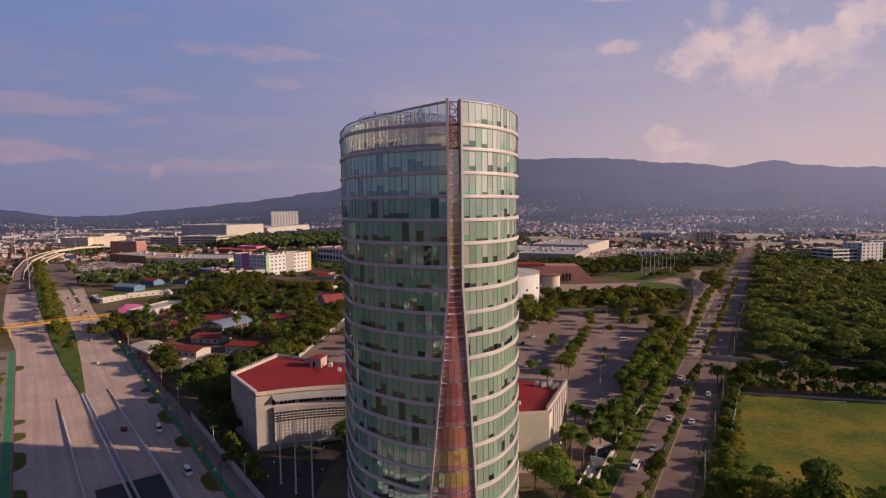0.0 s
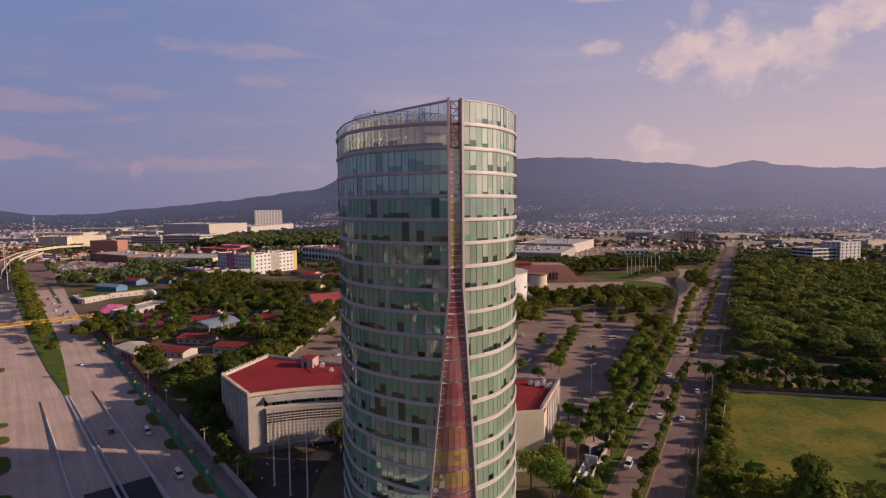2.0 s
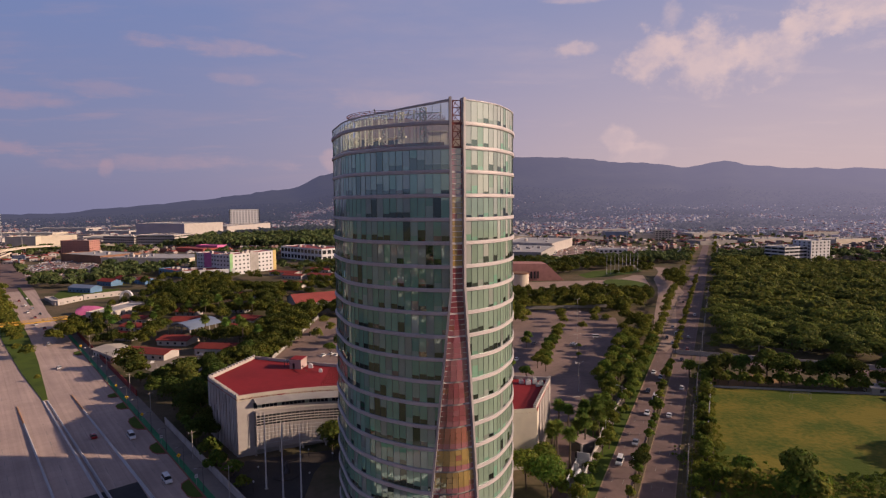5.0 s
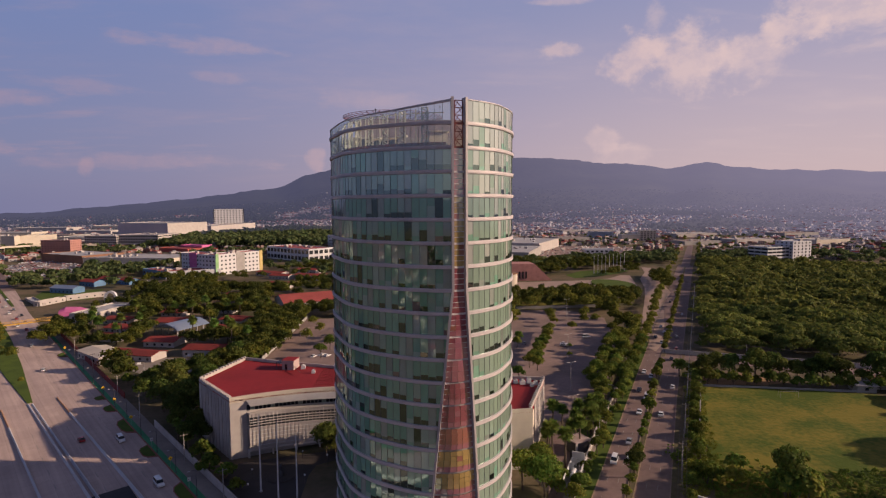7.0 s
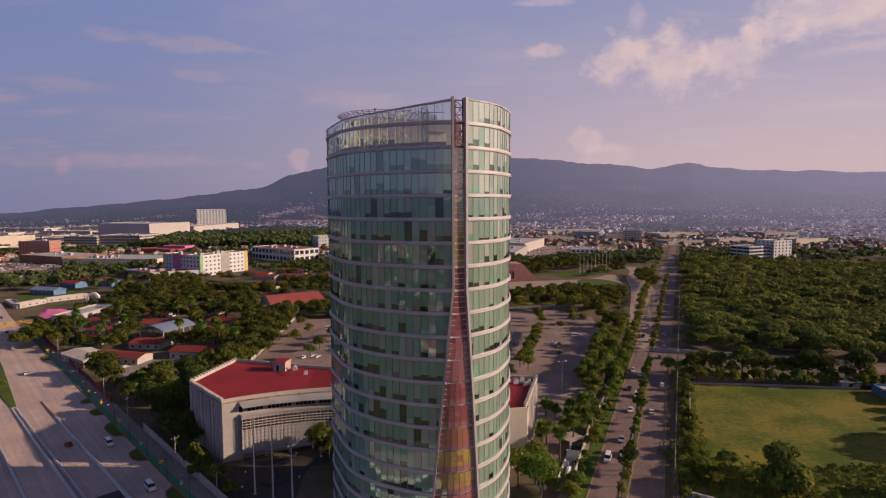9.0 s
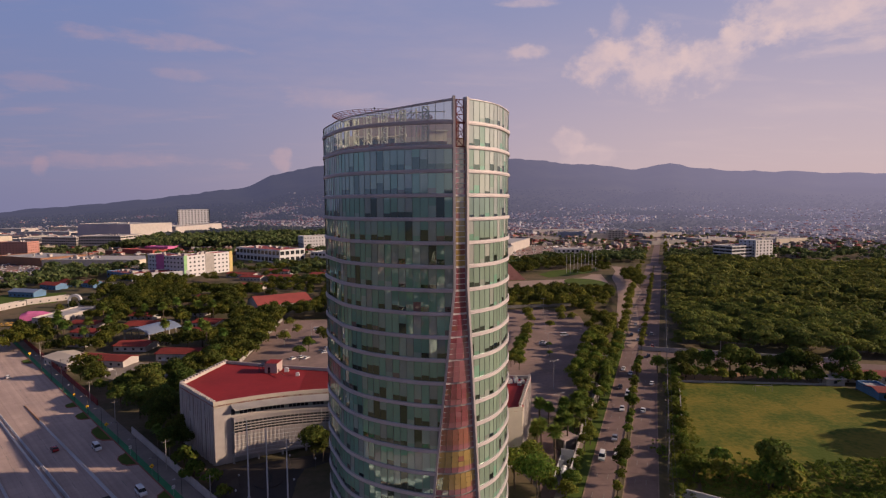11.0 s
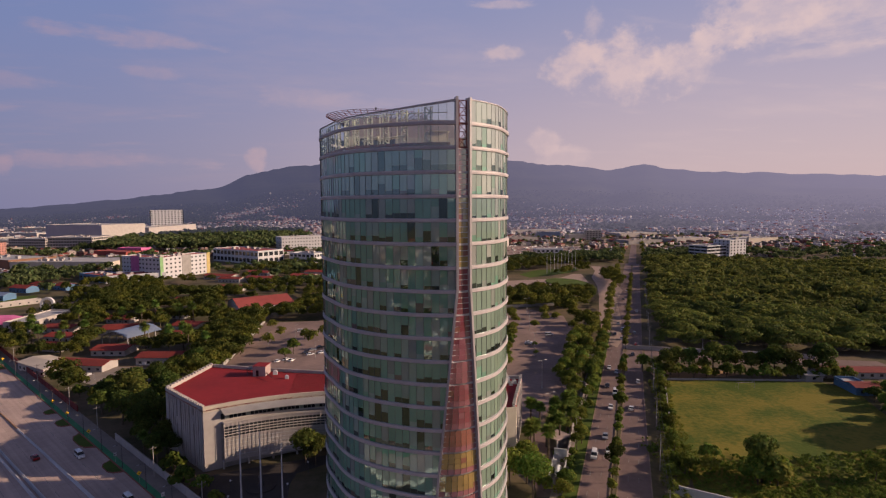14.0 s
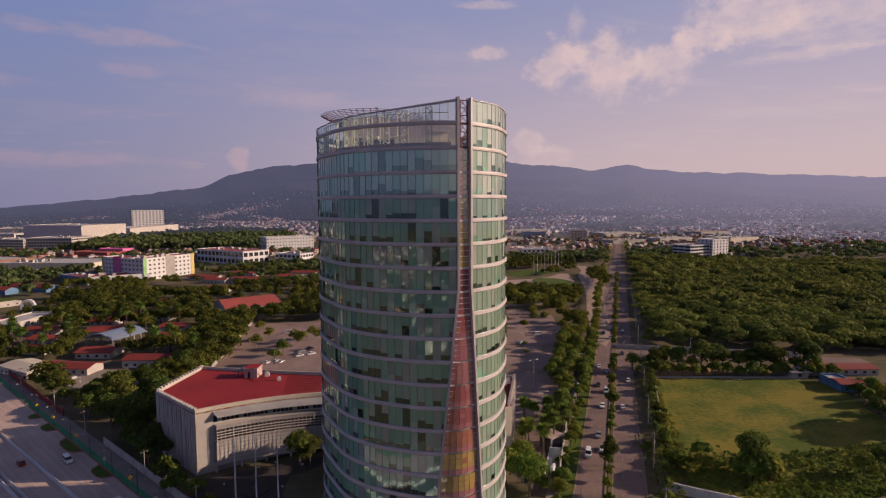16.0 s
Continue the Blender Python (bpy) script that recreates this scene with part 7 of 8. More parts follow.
speck_bits = [leaf_cloud(230 + i, tree_lobes(random.Random(330 + i), 8.0, 4.6, 3), 16, 2.6, 0.7) for i in range(4)]


def scatter(name, spots, bits, mat, label, category):
    out = []
    g = np.random.default_rng(9)
    for x, y, k in spots:
        w = g.uniform(0, 2 * math.pi)
        c, s_ = math.cos(w), math.sin(w)
        q = bits[int(g.integers(len(bits)))] * k
        r = np.empty_like(q)
        r[..., 0], r[..., 1], r[..., 2] = q[..., 0] * c - q[..., 1] * s_ + x, q[..., 0] * s_ + q[..., 1] * c + y, q[..., 2] + G(x, y)
        out.append(r)
    return tagged(new(name, quads_mesh(name, np.concatenate(out), mat)), label, category, kind="stuff")


grove_bits = [leaf_cloud(240 + i, tree_lobes(random.Random(340 + i), 9.5, 4.6, 6), 620, 0.48) for i in range(5)]
scatter("far_street_trees", far_rows, grove_bits, "leaf", "far rows of leafy street trees", "trees")
scatter("grove", grove_spots["dark"], grove_bits, "leaf_dark", "dense grove of dark green trees round the school", "grove")
scatter("light_grove", grove_spots["round"], grove_bits, "leaf", "lighter green trees among the school houses", "grove")
near_spots, spots = [], []
g = random.Random(12)
tries = 0
while len(spots) + len(near_spots) < 2500 and tries < 30000:
    tries += 1
    s_, w_ = g.uniform(220, 800), g.uniform(-8, 560)
    x, y = AV(s_, w_)
    az = math.degrees(math.atan2(x, y))
    if az > 58 or y > 712 - x * 0.05 or y < 291 - (x - 118) * 0.36:
        continue
    big_ = noise.noise(Vector((x * 0.021, y * 0.021, 1.3)))
    (near_spots if math.hypot(x, y) < 430 else spots).append((x, y, (0.92 + 0.25 * big_) * g.choice((0.6, 0.75, 0.85, 0.95, 1.05, 1.2))))
scatter("woodland", near_spots, crown_bits, "leaf_wood", "dense green woodland canopy of many crowns", "woodland")
scatter("far_woodland", spots, crown_bits_far, "leaf_wood", "far part of the dense green woodland", "woodland")
# scrub between avenue and field, and along the foot of the field
spots = []
for i in range(520):
    s_, w_ = g.uniform(112, 262), g.uniform(-12.9, -6.5)
    x, y = AV(s_, w_)
    spots.append((x, y, g.uniform(0.08, 0.27)))
weeds = []
for i in range(2600):
    x = g.uniform(74, 172)
    y = 122 + g.random() ** 1.15 * 27 + max(0.0, 108 - x) * 0.9 * g.random()
    weeds.append((x, y, g.uniform(0.05, 0.13) if i % 9 else g.uniform(0.1, 0.2)))
for i in range(160):
    k = g.random()
    spots.append((160 + 40 * k + g.uniform(-3, 5), 128 + 66 * k + g.uniform(-6, 3), g.uniform(0.2, 0.6)))
for i in range(420):
    y = g.uniform(150, 226)
    spots.append((81 + (y - 150) * 0.46 + g.uniform(-4, 3), y, g.uniform(0.06, 0.18)))
tuft_bits = [leaf_cloud(260 + i, tree_lobes(random.Random(360 + i), 9.5, 4.6, 6), 110, 1.1) for i in range(6)]
scatter("weeds", weeds, tuft_bits, "leaf_weed", "bright green weeds at the foot of the field", "weeds")
scatter("scrub", spots, [q[::3] for q in grove_bits], "leaf", "tangled green scrub and weeds along the field", "scrub")
# ---- the town beyond ----
big = []
for ob in list(scene.collection.objects):
    if ob.type == "EMPTY" and ob.parent is None and ob.get("category") not in ("tree", "palm tree", "viaduct", "footbridge", "barrier", "wall"):
        pts = [ob.matrix_world @ Vector(c) for ch in ob.children if ch.type == "MESH" for c in ch.bound_box]
        if pts:
            big.append((min(p.x for p in pts) - 6, min(p.y for p in pts) - 14, max(p.x for p in pts) + 6, max(p.y for p in pts) + 6))
LOTS = [[(-430, 652), (-505, 770), (-521, 868), (-425, 795), (-385, 735), (-378, 660)], [(150, 770), (310, 770), (420, 960), (300, 1010), (220, 872)]]


def open_land(x, y):
    if any(a < x < c and b < y < d for a, b, c, d in big) or any(inside(p, x, y) for p in LOTS):
        return False
    v = 0.8 * x + 0.6 * y
    if -14 < v < 46 and -0.6 * x + 0.8 * y < 1000:
        return False
    w = 0.868 * x - 0.496 * y
    return not (-40 < w < -12 and y > 0 and y < 1500) and math.hypot(x + 575, y - 2065) > 70


def town_houses(name, spots, label, paint="houses"):
    s = Shape()
    g = random.Random(31)
    for x, y, k in spots:
        z = G(x, y) - 1.0
        w, d, h = g.uniform(6, 12) * k, g.uniform(7, 13) * k, g.choice((3.5, 3.5, 4.0, 4.5, 6.5)) * (0.5 + 0.5 * k)
        m = pose(x, y, z, 0, 0, g.choice((-52, 38, 30, -60, -10, 80)) + g.uniform(-4, 4))
        s.box(-w / 2, -d / 2, 0, w / 2, d / 2, h + 1, 0, m)
        if g.random() < 0.35:
            s.box(-w * 0.2, -d * 0.2, h + 1, w * 0.25, d * 0.3, h + 3.2, 0, m)
        if g.random() < 0.22:
            q = [(-w / 2 - 0.3, -d / 2 - 0.3, h + 1.05), (w / 2 + 0.3, -d / 2 - 0.3, h + 1.05), (w / 2 + 0.3, d / 2 + 0.3, h + 1.05), (-w / 2 - 0.3, d / 2 + 0.3, h + 1.05)]
            t = [(-w / 2, -d * 0.05, h + 2.4), (w / 2, -d * 0.05, h + 2.4), (w / 2, d * 0.05, h + 2.4), (-w / 2, d * 0.05, h + 2.4)]
            s.solid([m @ Vector(p) for p in q], [m @ Vector(p) for p in t], 2)
        if x * x + y * y > 1500 ** 2:
            continue
        for f in range(int(h // 3)):
            for i in (-0.25, 0.22):
                for a, b in (((w * i - 0.8, -d / 2 - 0.05), (w * i + 0.8, -d / 2 + 0.03)), ((w / 2 - 0.03, d * i - 0.8), (w / 2 + 0.05, d * i + 0.8)), ((-w / 2 - 0.05, d * i - 0.8), (-w / 2 + 0.03, d * i + 0.8))):
                    s.box(a[0], a[1], 1.9 + f * 3.0, b[0], b[1], 3.2 + f * 3.0, 1, m)
    ob = part(name, s, [paint, "dark", "tile_roof"])
    return tagged(ob, label, "houses", kind="stuff")


g = random.Random(5)
spots, groves = [], []
while len(spots) < 9500:
    az, r = g.uniform(-60, 62), 700 + 2900 * g.random() ** 0.8
    x, y = r * math.sin(radians(az)), r * math.cos(radians(az))
    dens = noise.noise(Vector((x * 0.0032, y * 0.0032, 0.7))) + 0.25 * noise.noise(Vector((x * 0.012, y * 0.012, 2.7)))
    if not open_land(x, y) or (x > 0 and y < 730 - x * 0.05) or (x < 0 and r < 780):
        continue
    limit = (0.02 + (r - 2500) * 0.0005) if r > 2500 else (-0.24 if r > 1900 else -0.26)
    if r > 3100 and az < -20:
        limit = 0.1
    if az < -15 and r < 2500:
        limit -= 0.3
    if dens > limit:
        spots.append((x, y, g.uniform(0.75, 1.15) if r < 2200 else g.uniform(0.8, 1.2)))
    elif len(groves) < 9000:
        groves.append((x, y, g.uniform(0.7, 1.4)))
slope = [p for p in spots if 1350 <= math.hypot(p[0], p[1]) < 2300]
town_houses("town", [p for p in spots if math.hypot(p[0], p[1]) < 1350], "dense spread of small pale houses over the valley")
wild = []
wanted = len(slope) + 6200
while len(slope) < wanted:
    az, r = (g.uniform(-42, 58) if g.random() < 0.55 else g.uniform(-24, 8)), 2300 + 1300 * g.random() ** 1.5
    x, y = r * math.sin(radians(az)), r * math.cos(radians(az))
    dens = 0.5 + 0.75 * noise.noise(Vector((x * 0.0038, y * 0.0038, 9.7))) + 0.4 * noise.noise(Vector((x * 0.012, y * 0.012, 2.7)))
    if g.random() < max(0.0, dens) ** 2 * 2.0 * (1 - smooth01((r - 2350) / (1150 if az < 8 else 800))) * (1.0 if az > -22 else 0.6):
        slope.append((x, y, g.uniform(0.45, 0.8)))
    elif len(wild) < 9000 and r < 3300:
        wild.append((x, y, g.uniform(0.8, 1.7)))
# these houses and trees carry painted haze, though they give off no light
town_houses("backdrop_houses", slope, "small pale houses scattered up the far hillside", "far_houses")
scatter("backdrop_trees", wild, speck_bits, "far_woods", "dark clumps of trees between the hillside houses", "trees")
groves = [p for p in groves if math.hypot(p[0], p[1]) < 2450]
for i in range(6500):
    az, r = g.uniform(-50, 60), g.uniform(720, 2400)
    x, y = r * math.sin(radians(az)), r * math.cos(radians(az))
    if open_land(x, y) and not (x > 0 and y < 700) and g.random() < (0.4 if az < -14 else 0.65):
        groves.append((x, y, g.uniform(0.5, 0.95)))
# wooded belts inside the town
for (x0, x1, y0, y1, n) in ((-330, -40, 640, 1000, 260), (-520, -290, 560, 760, 330), (-700, -440, 930, 1100, 180), (-330, -270, 560, 660, 60), (150, 420, 690, 770, 160), (60, 170, 640, 735, 120), (-90, 60, 560, 780, 200), (330, 640, 690, 800, 200), (560, 900, 630, 780, 180), (250, 340, 700, 780, 70)):
    for i in range(n):
        x, y = g.uniform(x0, x1), g.uniform(y0, y1)
        if open_land(x, y) and free(x, y):
            groves.append((x, y, g.uniform(0.7, 1.3)))
# the tall wood before the plant
BELT = [(-450, 1060), (-118, 1010), (-60, 1150), (-110, 1500), (-300, 1760), (-400, 1480), (-470, 1300)]
n = 0
while n < 1300:
    x, y = g.uniform(-470, -60), g.uniform(1010, 1760)
    if inside(BELT, x, y) and open_land(x, y):
        groves.append((x, y, g.uniform(1.2, 2.3)))
        n += 1
# farther trees share the haze painted in as emission
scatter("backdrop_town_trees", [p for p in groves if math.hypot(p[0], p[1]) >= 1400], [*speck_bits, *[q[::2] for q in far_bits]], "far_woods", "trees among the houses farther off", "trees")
scatter("town_trees", [p for p in groves if math.hypot(p[0], p[1]) < 1400], far_bits, "far_leaf", "scattered green trees through the distant town", "trees")
# houses and trees on the near side, which the glass mirrors
spots, groves = [], []
for i in range(6000):
    az, r = g.uniform(100, 262), 110 + 800 * g.random() ** 0.8
    x, y = r * math.sin(radians(az)), r * math.cos(radians(az))
    v, w = 0.8 * x + 0.6 * y, 0.868 * x - 0.496 * y
    if -14 < v < 50 or -40 < w < -12:
        continue
    (spots if i % 3 else groves).append((x, y, g.uniform(0.9, 1.4)))
town_houses("town_near", spots, "houses with red and pale roofs on the near side of the town")
scatter("near_trees", groves, far_bits, "far_leaf", "trees on the near side of the town", "trees")
# parked cars far off
s = Shape()
for poly, n in ((LOTS[0], 520), (LOTS[1], 420)):
    x0, x1, y0, y1 = min(p[0] for p in poly), max(p[0] for p in poly), min(p[1] for p in poly), max(p[1] for p in poly)
    k = 0
    while k < n:
        x, y = g.uniform(x0, x1), g.uniform(y0, y1)
        k += 1
        if inside(poly, x, y):
            m = pose(x, y, G(x, y) + 0.13, 0, 0, g.choice((30, 120)))
            s.box(-2.1, -0.85, 0.25, 2.1, 0.85, 0.85, 0, m)
            s.box(-1.3, -0.78, 0.85, 1.0, 0.78, 1.45, 0, m, taper=0.15)
tagged(part("far_parked_cars", s, "cars_far"), "rows of parked cars in distant car parks", "cars", kind="stuff")
# ---- vehicles ----


def make_car(kind, paint, label):
    """kind: sedan or van; the car points along +x."""
    root = thing("car" if kind == "sedan" else "van", 0, 0, -500, 0, label, "car" if kind == "sedan" else "van")
    s = Shape()
    if kind == "sedan":
        L, W, top = 4.3, 1.74, 1.46
        side = [(-2.15, 0.32), (2.15, 0.32), (2.15, 0.62), (1.95, 0.78), (0.95, 0.92), (-1.45, 0.98), (-2.1, 0.92), (-2.15, 0.6)]
        cab = [(0.95, 0.92), (0.25, 1.42), (-1.0, 1.44), (-1.6, 0.98)]
    else:
        L, W, top = 4.9, 1.85, 2.05
        side = [(-2.45, 0.34), (2.45, 0.34), (2.45, 0.75), (2.2, 1.0), (1.6, 1.15), (-2.45, 1.15)]
        cab = [(1.6, 1.15), (0.95, 1.95), (-2.3, 2.02), (-2.45, 1.15)]
    lo = [(x, -W / 2, z) for x, z in side]
    hi = [(x, W / 2, z) for x, z in side]
    s.solid(lo, hi)
    part("body", s, paint, root)
    s = Shape()
    s.solid([(x, -W / 2 + (0.04 if z < 1.2 else 0.2), z) for x, z in cab], [(x, W / 2 - (0.04 if z < 1.2 else 0.2), z) for x, z in cab])
    part("cabin_glass", s, "window", root)
    xs = [x for x, z in cab[1:3]]
    zr = max(z for x, z in cab)
    part("roof", Shape().box(min(xs) - 0.1, -W / 2 + 0.17, zr - 0.06, max(xs) + 0.1, W / 2 - 0.17, zr + 0.03, taper=0.04), paint, root)
    for x in (-1.35, 1.35):
        for y in (-W / 2 + 0.05, W / 2 - 0.05):
            wh = part("wheel", Shape().tube([(x, y - 0.1, 0.31), (x, y + 0.1, 0.31)], 0.31, 12), "rubber", root)
            part("rim", Shape().tube([(x, y - 0.115, 0.31), (x, y + 0.115, 0.31)], 0.19, 8), "steel", wh)
    for y in (-0.62, 0.62):
        part("headlight", Shape().box(L / 2 - 0.03, y - 0.16, 0.58, L / 2 + 0.03, y + 0.16, 0.72), "white_clean", root)
        part("tail_light", Shape().box(-L / 2 - 0.03, y - 0.14, 0.62, -L / 2 + 0.03, y + 0.14, 0.8), "car_red", root)
    return root


CARS = {c: make_car("sedan", "car_" + c, f"{c} saloon car on the road") for c in ("white", "dark", "red", "silver", "blue")}
VAN = make_car("van", "car_white", "white minibus van with dark windows on the road")


def park(src, x, y, yaw, group, dz=0.11, label=""):
    ob = copy_thing(src, pose(x, y, G(x, y) + dz, 0, 0, yaw))
    tagged(ob, label, group=group)
    return ob


NORTH = math.degrees(math.atan2(0.868, 0.496))
for s_, w_, c, back in ((169, -32.0, "white", 1), (174, -27.8, "white", 1), (214, -29, "white", 1), (232, -28, "white", 1), (240, -31.5, "dark", 1), (262, -28.5, "silver", 1), (268, -32, "white", 1), (296, -21.5, "dark", 1), (330, -28, "silver", 1),
                        (342, -32, "dark", 1), (356, -28, "white", 1), (372, -31, "silver", 1), (318, -20, "red", 0), (348, -21, "silver", 0), (420, -20, "white", 0), (250, -19, "white", 0), (215, -21.5, "white", 0), (185, -29.5, "silver", 1), (470, -30, "dark", 1), (520, -28, "white", 1)):
    park(VAN if (s_ in (169, 232)) else CARS[c], *AV(s_, w_), NORTH + (180 if back else 0), "traffic on the avenue")
NW = math.degrees(math.atan2(0.8, -0.6))
for u_, v_, c, back in ((231, 26.5, "red", 0), (222, 36.5, "van", 1), (180, 37, "van", 1), (401, 31, "silver", 0), (340, 29, "white", 0), (452, 34, "red", 1), (470, 31, "white", 1), (480, 36, "silver", 1), (498, 33, "red", 1), (510, 37, "dark", 1), (525, 31, "white", 1), (540, 35, "silver", 1), (560, 32, "white", 1), (420, 6, "white", 0), (520, 4, "silver", 0), (560, 8, "dark", 0), (590, 30, "red", 1), (600, 36, "white", 1)):
    park(VAN if c == "van" else CARS[c], *EX(u_, v_), NW + (180 if back else 0), "traffic on the expressway")
for x, y, c, yaw in ((83, 300, "silver", -20), (84.5, 303.5, "white", -20), (39, 269.5, "white", 70), (47, 276, "white", 70), (44, 314, "dark", 70), (63, 307, "silver", 60), (36, 280, "dark", 70), (34, 262, "silver", 70), (-35, 317.5, "silver", 20), (-36, 308.5, "white", 20),
                     (-45, 299.5, "white", 60), (-48, 302, "white", 60), (-38, 312, "dark", 20), (-52, 300, "white", 60), (-31, 322, "dark", 20), (-30, 310, "white", 20), (52, 330, "white", 70), (30, 300, "red", 70)):
    park(CARS[c], x, y, yaw, "parked cars", 0.12, f"{c} saloon car parked in the car park")
park(VAN, 102.5, 318.5, 0, "parked cars", 0.12, "white minibus van parked in the car park")
park(VAN, -44, 366, 0, "parked cars", 0.12, "white minibus van parked in the car park")
for src in list(CARS.values()) + [VAN]:
    for ch in list(src.children_recursive):
        bpy.data.objects.remove(ch)
    bpy.data.objects.remove(src)

# ---- poles, lamps, signs, wires ----


def utility_pole(x, y, h, yaw, label="grey concrete utility pole with a crossarm", arm=2.2, group="utility poles"):
    z = G(x, y)
    root = thing("utility_pole", x, y, z, yaw, label, "utility pole", group)
    part("pole", Shape().tube([(0, 0, -0.2), (0, 0, h)], [0.17, 0.11], 8), "grey", root)
    xa = part("crossarm", Shape().box(-arm / 2, -0.07, h - 0.7, arm / 2, 0.07, h - 0.55), "wood_pole", root)
    for k in (-1, 0, 1):
        part("insulator", Shape().tube([(k * arm * 0.45, 0, h - 0.55), (k * arm * 0.45, 0, h - 0.3)], [0.07, 0.04], 6), "white", xa)
    return root


def wires(points, label, lines=((-1, 0), (0, 0.05), (1, 0))):
    """Sagging wires from pole top to pole top; points: x, y, z of the tops."""
    root = thing("overhead_wires", *points[0], 0, label, "wires")
    o = Vector(points[0])
    for k, dz in lines:
        s = Shape()
        for a, b in zip(points, points[1:]):
            a, b = Vector(a), Vector(b)
            d = (b - a).normalized()
            w = Vector((-d.y, d.x, 0)).normalized() * k
            pts = []
            for i in range(9):
                t = i / 8
                p = a.lerp(b, t) + w - o
                pts.append((p.x, p.y, p.z + dz - 4 * 0.9 * t * (1 - t)))
            s.tube(pts, 0.025, 3)
        part("wire", s, "dark_steel", root)


tops = []
for s_ in (132, 166, 200, 238, 278, 320, 362, 405, 450, 500):
    x, y = AV(s_, -13.0 if s_ > 140 else -12.2)
    utility_pole(x, y, 11.0, NORTH + 90)
    tops.append((x, y, G(x, y) + 10.7))
wires(tops, "sagging overhead wires along the avenue")
wires([(x, y, z - 2.2) for x, y, z in tops], "lower sagging cables along the avenue", ((-0.2, 0), (0.2, -0.3)))
tops = []
for u_, v_ in ((158, 47.3), (190, 47.3), (240, 47.0), (273, 46.8), (321, 46.6), (366, 46.4)):
    x, y = EX(u_, v_)
    utility_pole(x, y, 9.5, NW + 90)
    tops.append((x, y, G(x, y) + 9.2))
for x, y in ((160, 256), (206, 232)):
    utility_pole(x, y, 10, 60)
wires([(126, 262, 9), (160, 256, 9.7), (206, 232, 9.7), (250, 215, 9)], "wires over the lane behind the field")


def street_lamp(x, y, h, yaw, label, arms=1, mat="dark_steel", group="street lamps"):
    root = thing("street_lamp", x, y, G(x, y) + 0.1, yaw, label, "street lamp", group)
    part("pole", Shape().tube([(0, 0, -0.2), (0, 0, h)], [0.11, 0.06], 8), mat, root)
    part("base", Shape().box(-0.22, -0.22, -0.1, 0.22, 0.22, 0.4, taper=0.04), mat, root)
    for k in range(arms):
        sg = 1 if k == 0 else -1
        arm = part("arm", Shape().tube([(0, 0, h - 0.2), (sg * 0.8, 0, h + 0.15), (sg * 1.7, 0, h + 0.2)], 0.045, 6), mat, root)
        part("lamp_head", Shape().box(sg * 1.9 - 0.38, -0.13, h + 0.13, sg * 1.9 + 0.38, 0.13, h + 0.26, taper=0.04), "steel", arm)
    return root


for u_ in (166, 184, 203, 222, 241, 260, 280, 300, 322, 344):
    street_lamp(*EX(u_, 42.9), 7.5, NW + 90, "slim dark street lamp beside the bicycle lane")
for x, y, h in ((51.4, 188, 12), (63.7, 228, 12), (78.4, 278, 12), (96, 335, 12), (110, 380, 12)):
    street_lamp(x, y, h, 20, "tall grey car park lamp", 2, "steel", "car park lamps")
for s_ in (150, 185, 220, 262):
    street_lamp(*AV(s_, -39.0), 7.5, NORTH + 90, "grey street lamp beside the avenue", 1, "steel")
for x, y in ((-60, 330), (-46, 345), (-33, 300)):
    street_lamp(x, y, 9, 40, "grey lamp in the back car park", 1, "steel", "car park lamps")


def diamond_sign(u_, v_):
    x, y = EX(u_, v_)
    root = thing("warning_sign", x, y, G(x, y) + 0.25, NW + 180, "yellow diamond warning sign on a thin post", "sign", "warning signs")
    part("post", Shape().tube([(0, 0, -0.1), (0, 0, 2.6)], 0.04, 6), "steel", root)
    k = 0.72
    s = Shape()
    lo = [(0.05, 0, 2.3 - k * 0 - 0.1), (0.05, k, 2.3 + k - 0.1), (0.05, 0, 2.3 + 2 * k - 0.1), (0.05, -k, 2.3 + k - 0.1)]
    s.solid(lo, [(x_ + 0.04, y_, z_) for x_, y_, z_ in lo])
    s.solid([(x_ - 0.06, y_, z_) for x_, y_, z_ in lo], [(x_ - 0.02, y_, z_) for x_, y_, z_ in lo])
    plate = part("sign_plate", s, "sign_yellow", root)
    part("sign_symbol", Shape().box(0.095, -0.12, 2.62, 0.105, 0.12, 3.0), "dark", plate)


for u_ in (280, 260.5, 235, 189, 372):
    diamond_sign(u_, 42.85)
for u_, c in ((209, "white_clean"), (172, "white_clean")):
    x, y = EX(u_, 42.85)
    r = thing("road_sign", x, y, G(x, y) + 0.25, NW + 180, "white rectangular road sign with dark bars", "sign", "road signs")
    part("post", Shape().tube([(0, 0, -0.1), (0, 0, 2.4)], 0.04, 6), "steel", r)
    part("sign_plate", Shape().box(0.04, -0.45, 2.0, 0.08, 0.45, 3.1), c, r)
    part("sign_bar", Shape().box(0.083, -0.3, 2.5, 0.09, 0.3, 2.62), "dark", r)

# flagpoles, fountain, lamps of the forecourt
for x, y, h in ((-48, 159, 22.0), (-42.0, 153, 22.0), (-36.2, 148.3, 20.5)):
    r = thing("flagpole", x, y, -2.0, 0, "tall white flagpole on the forecourt", "flagpole", "forecourt flagpoles")
    part("pole", Shape().tube([(0, 0, -0.3), (0, 0, h * 0.5), (0, 0, h)], [0.26, 0.2, 0.1], 10), "white_clean", r)
    part("base", Shape().tube([(0, 0, -0.3), (0, 0, 0.5)], [0.6, 0.5], 12), "grey", r)
    part("finial", Shape().tube([(0, 0, h), (0, 0, h + 0.25)], [0.14, 0.06], 8), "white_clean", r)
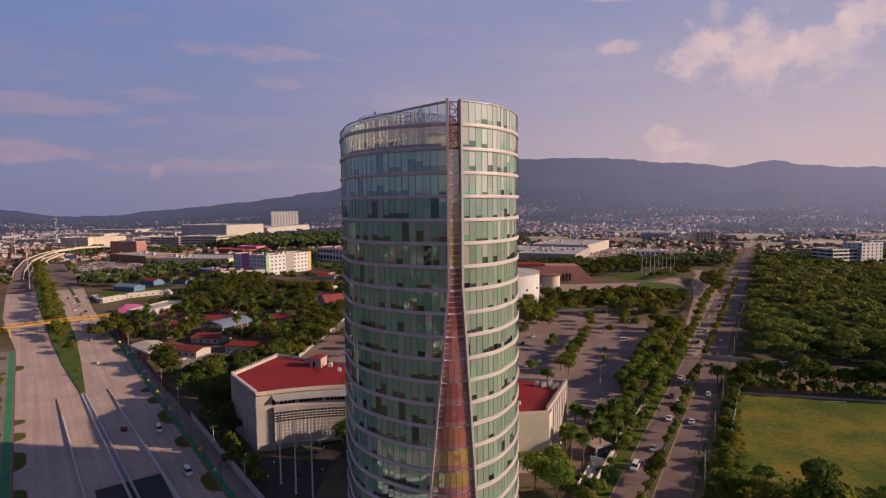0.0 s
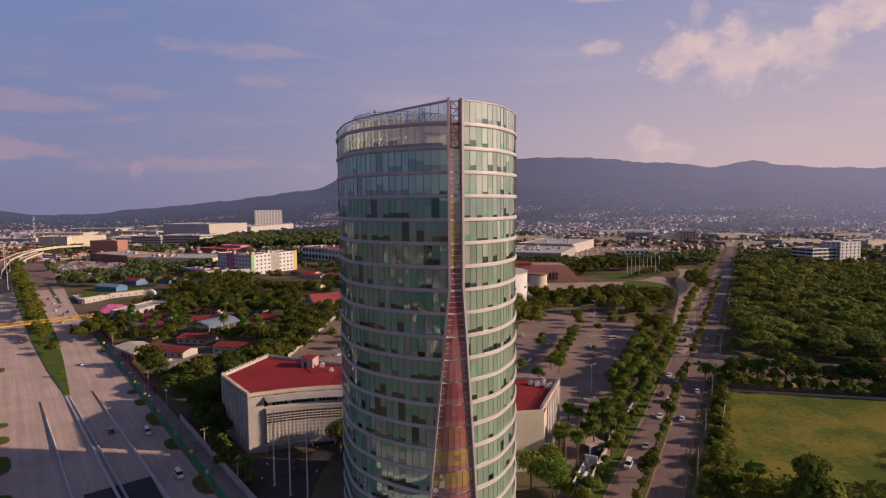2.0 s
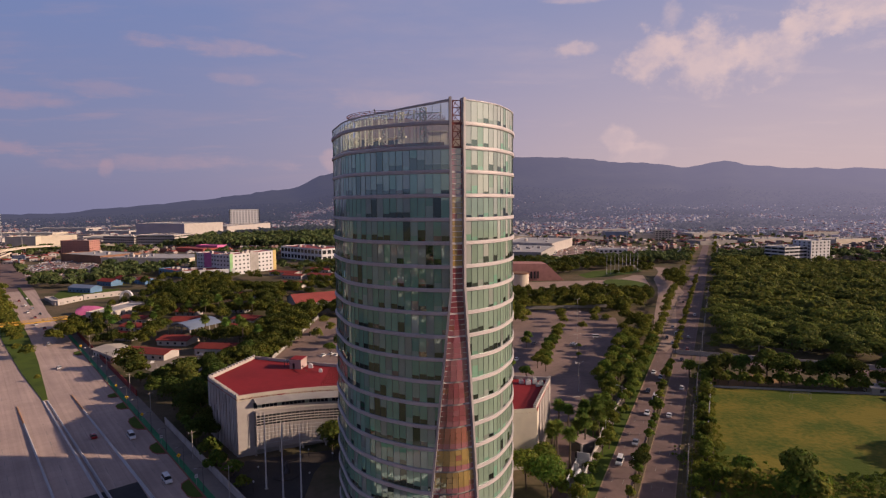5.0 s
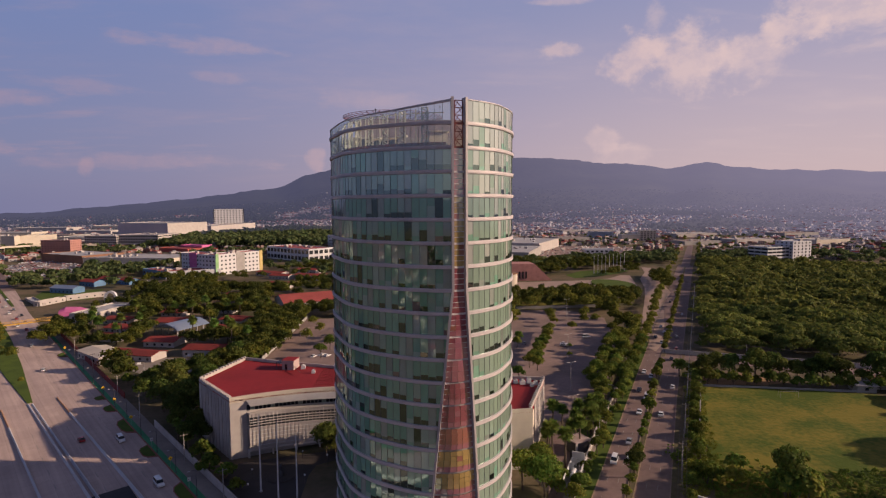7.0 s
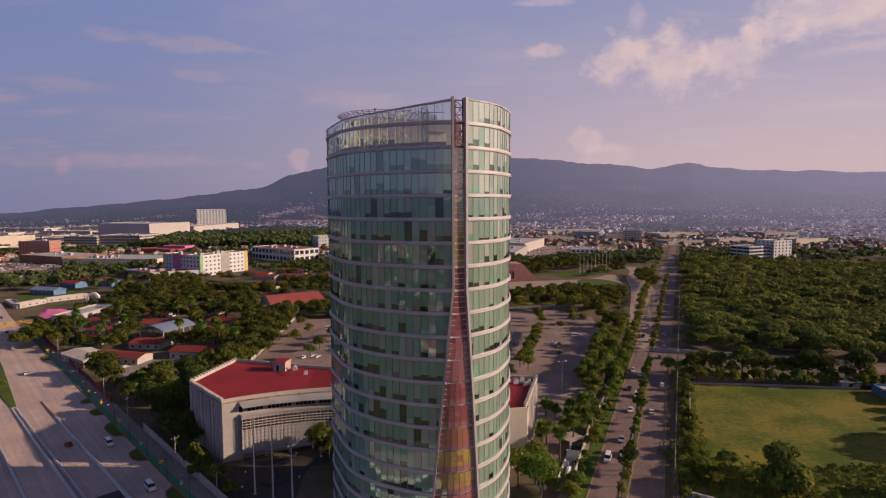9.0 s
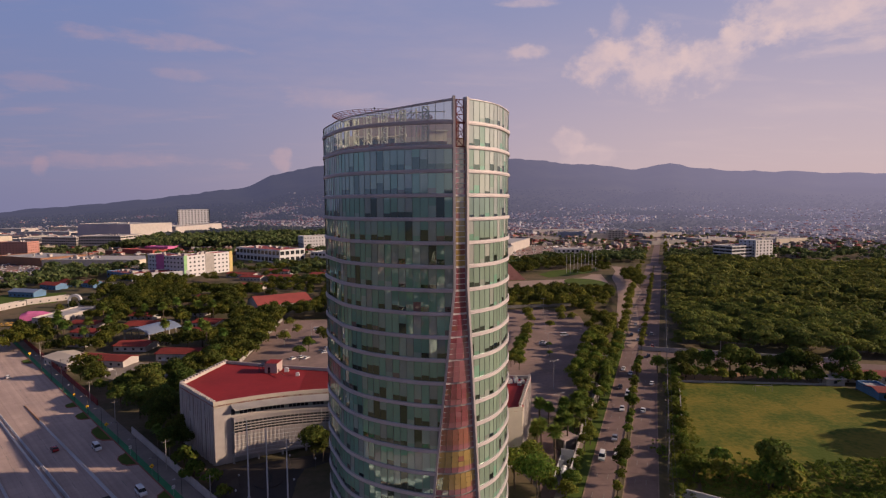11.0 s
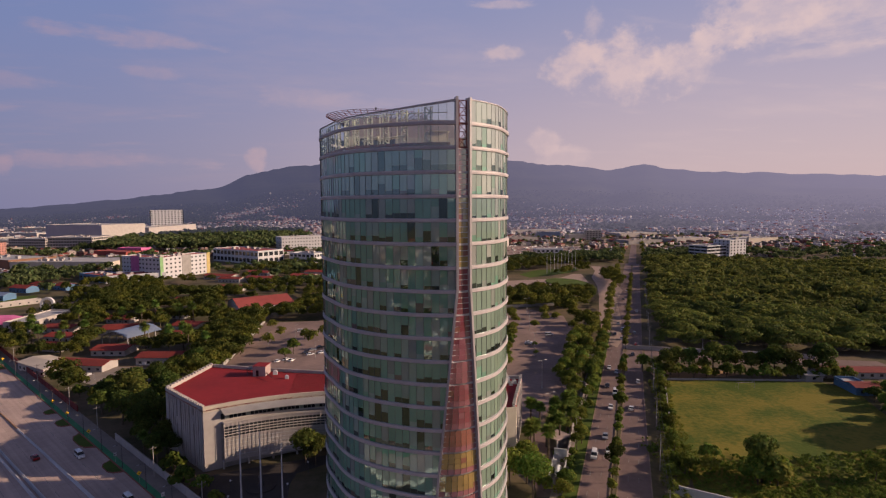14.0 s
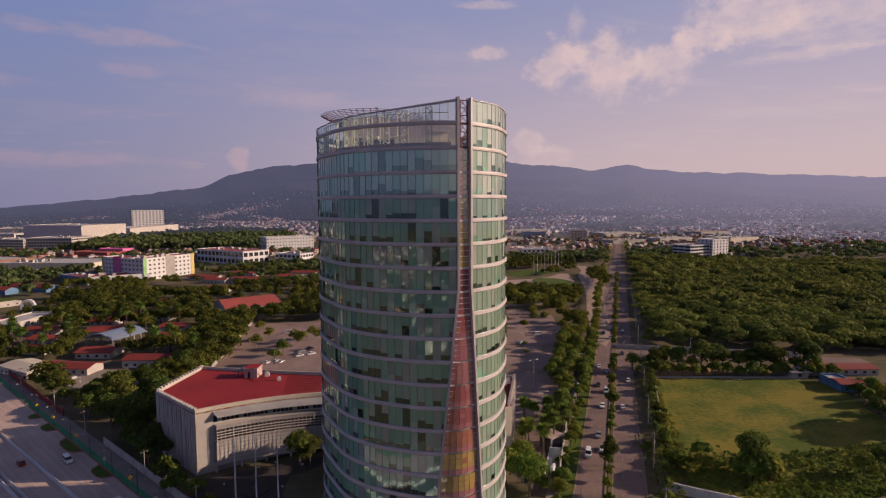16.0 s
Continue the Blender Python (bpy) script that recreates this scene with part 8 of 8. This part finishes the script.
ft = thing("round_fountain", -44, 167, -1.95, 0, "round dark stone basin with a small plain sculpture", "fountain")
n = 28
ro = [(4.2 * math.cos(2 * math.pi * i / n), 4.2 * math.sin(2 * math.pi * i / n)) for i in range(n)]
s = Shape()
s.solid([(x, y, 0) for x, y in ro], [(x * 0.97, y * 0.97, 0.7) for x, y in ro])
part("basin", s, "plaza", ft)
s = Shape()
s.solid([(x * 0.8, y * 0.8, 0.7) for x, y in ro], [(x * 0.78, y * 0.78, 0.74) for x, y in ro])
part("basin_bed", s, "plaza", ft)
part("sculpture", Shape().tube([(0, 0, 0.7), (0.3, 0.2, 2.2), (-0.2, 0, 3.6), (0.1, 0.1, 4.4)], [0.9, 0.55, 0.5, 0.15], 9), "dark_steel", ft)
for x, y in ((-52, 166), (-51, 157), (-39, 176), (-31, 172), (-36, 160)):
    r = thing("bollard_lamp", x, y, G(x, y) + 0.05, 0, "short forecourt lamp with a pale globe", "lamp", "forecourt lamps")
    part("post", Shape().tube([(0, 0, -0.1), (0, 0, 3.2)], 0.07, 6), "dark_steel", r)
    part("globe", Shape().tube([(0, 0, 3.15), (0, 0, 3.35), (0, 0, 3.6), (0, 0, 3.75)], [0.1, 0.26, 0.26, 0.1], 10), "white_clean", r)
# flagpoles on the far lawn
for i in range(9):
    x, y = 212 + i * 5.6, 604 + i * 3.0
    r = thing("flagpole", x, y, G(x, y), 0, "white flagpole in a row on the lawn", "flagpole", "lawn flagpoles")
    part("pole", Shape().tube([(0, 0, -0.2), (0, 0, 21)], [0.3, 0.15], 6), "white_clean", r)
# goals: on the field and on the court
for x, y, w, h, yaw, m, nm in ((145, 211, 7.3, 2.4, -5, "white", "football_goal"), (-136, 284, 4.5, 2.8, 35, "white_clean", "court_goal"), (-117, 298, 5.0, 3.2, -10, "white_clean", "court_goal")):
    r = thing(nm, x, y, G(x, y) + 0.12, yaw, "white tubular goal frame on worn ground", "goal")
    part("frame", Shape().tube([(0, 0, -0.1), (0, 0, h), (w, 0, h), (w, 0, -0.1)], 0.09, 6), m, r)
    part("stay", Shape().tube([(0, 0, h), (0, 1.4, h * 0.9), (0, 1.8, 0)], 0.07, 6), m, r)
    part("stay", Shape().tube([(w, 0, h), (w, 1.4, h * 0.9), (w, 1.8, 0)], 0.07, 6), m, r)
    if nm == "court_goal":
        part("hoop_board", Shape().box(w / 2 - 0.9, -0.3, h, w / 2 + 0.9, -0.2, h + 1.1), m, r)
# pylons and masts of the town
for x, y, h, c in ((395, 1008, 60, "steel"), (424, 1005, 42, "white"), (-605, 760, 40, "grey"), (-655, 1000, 38, "grey"), (-690, 905, 46, "steel"), (-400, 540, 38, "grey"), (-470, 640, 30, "grey"), (-520, 700, 34, "steel"), (-640, 1120, 30, "steel"), (-860, 1250, 60, "steel"), (-960, 1400, 62, "steel"), (330, 1300, 50, "red_steel")):
    r = thing("mast", x, y, G(x, y), 0, "tall slender mast above the roofs", "mast", "masts")
    part("shaft", Shape().tube([(0, 0, -0.5), (0, 0, h)], [0.5, 0.25], 6), c, r)
    part("head", Shape().box(-1.2, -1.2, h, 1.2, 1.2, h + (5 if c == "white" else 0.6), taper=0.5), c, r)
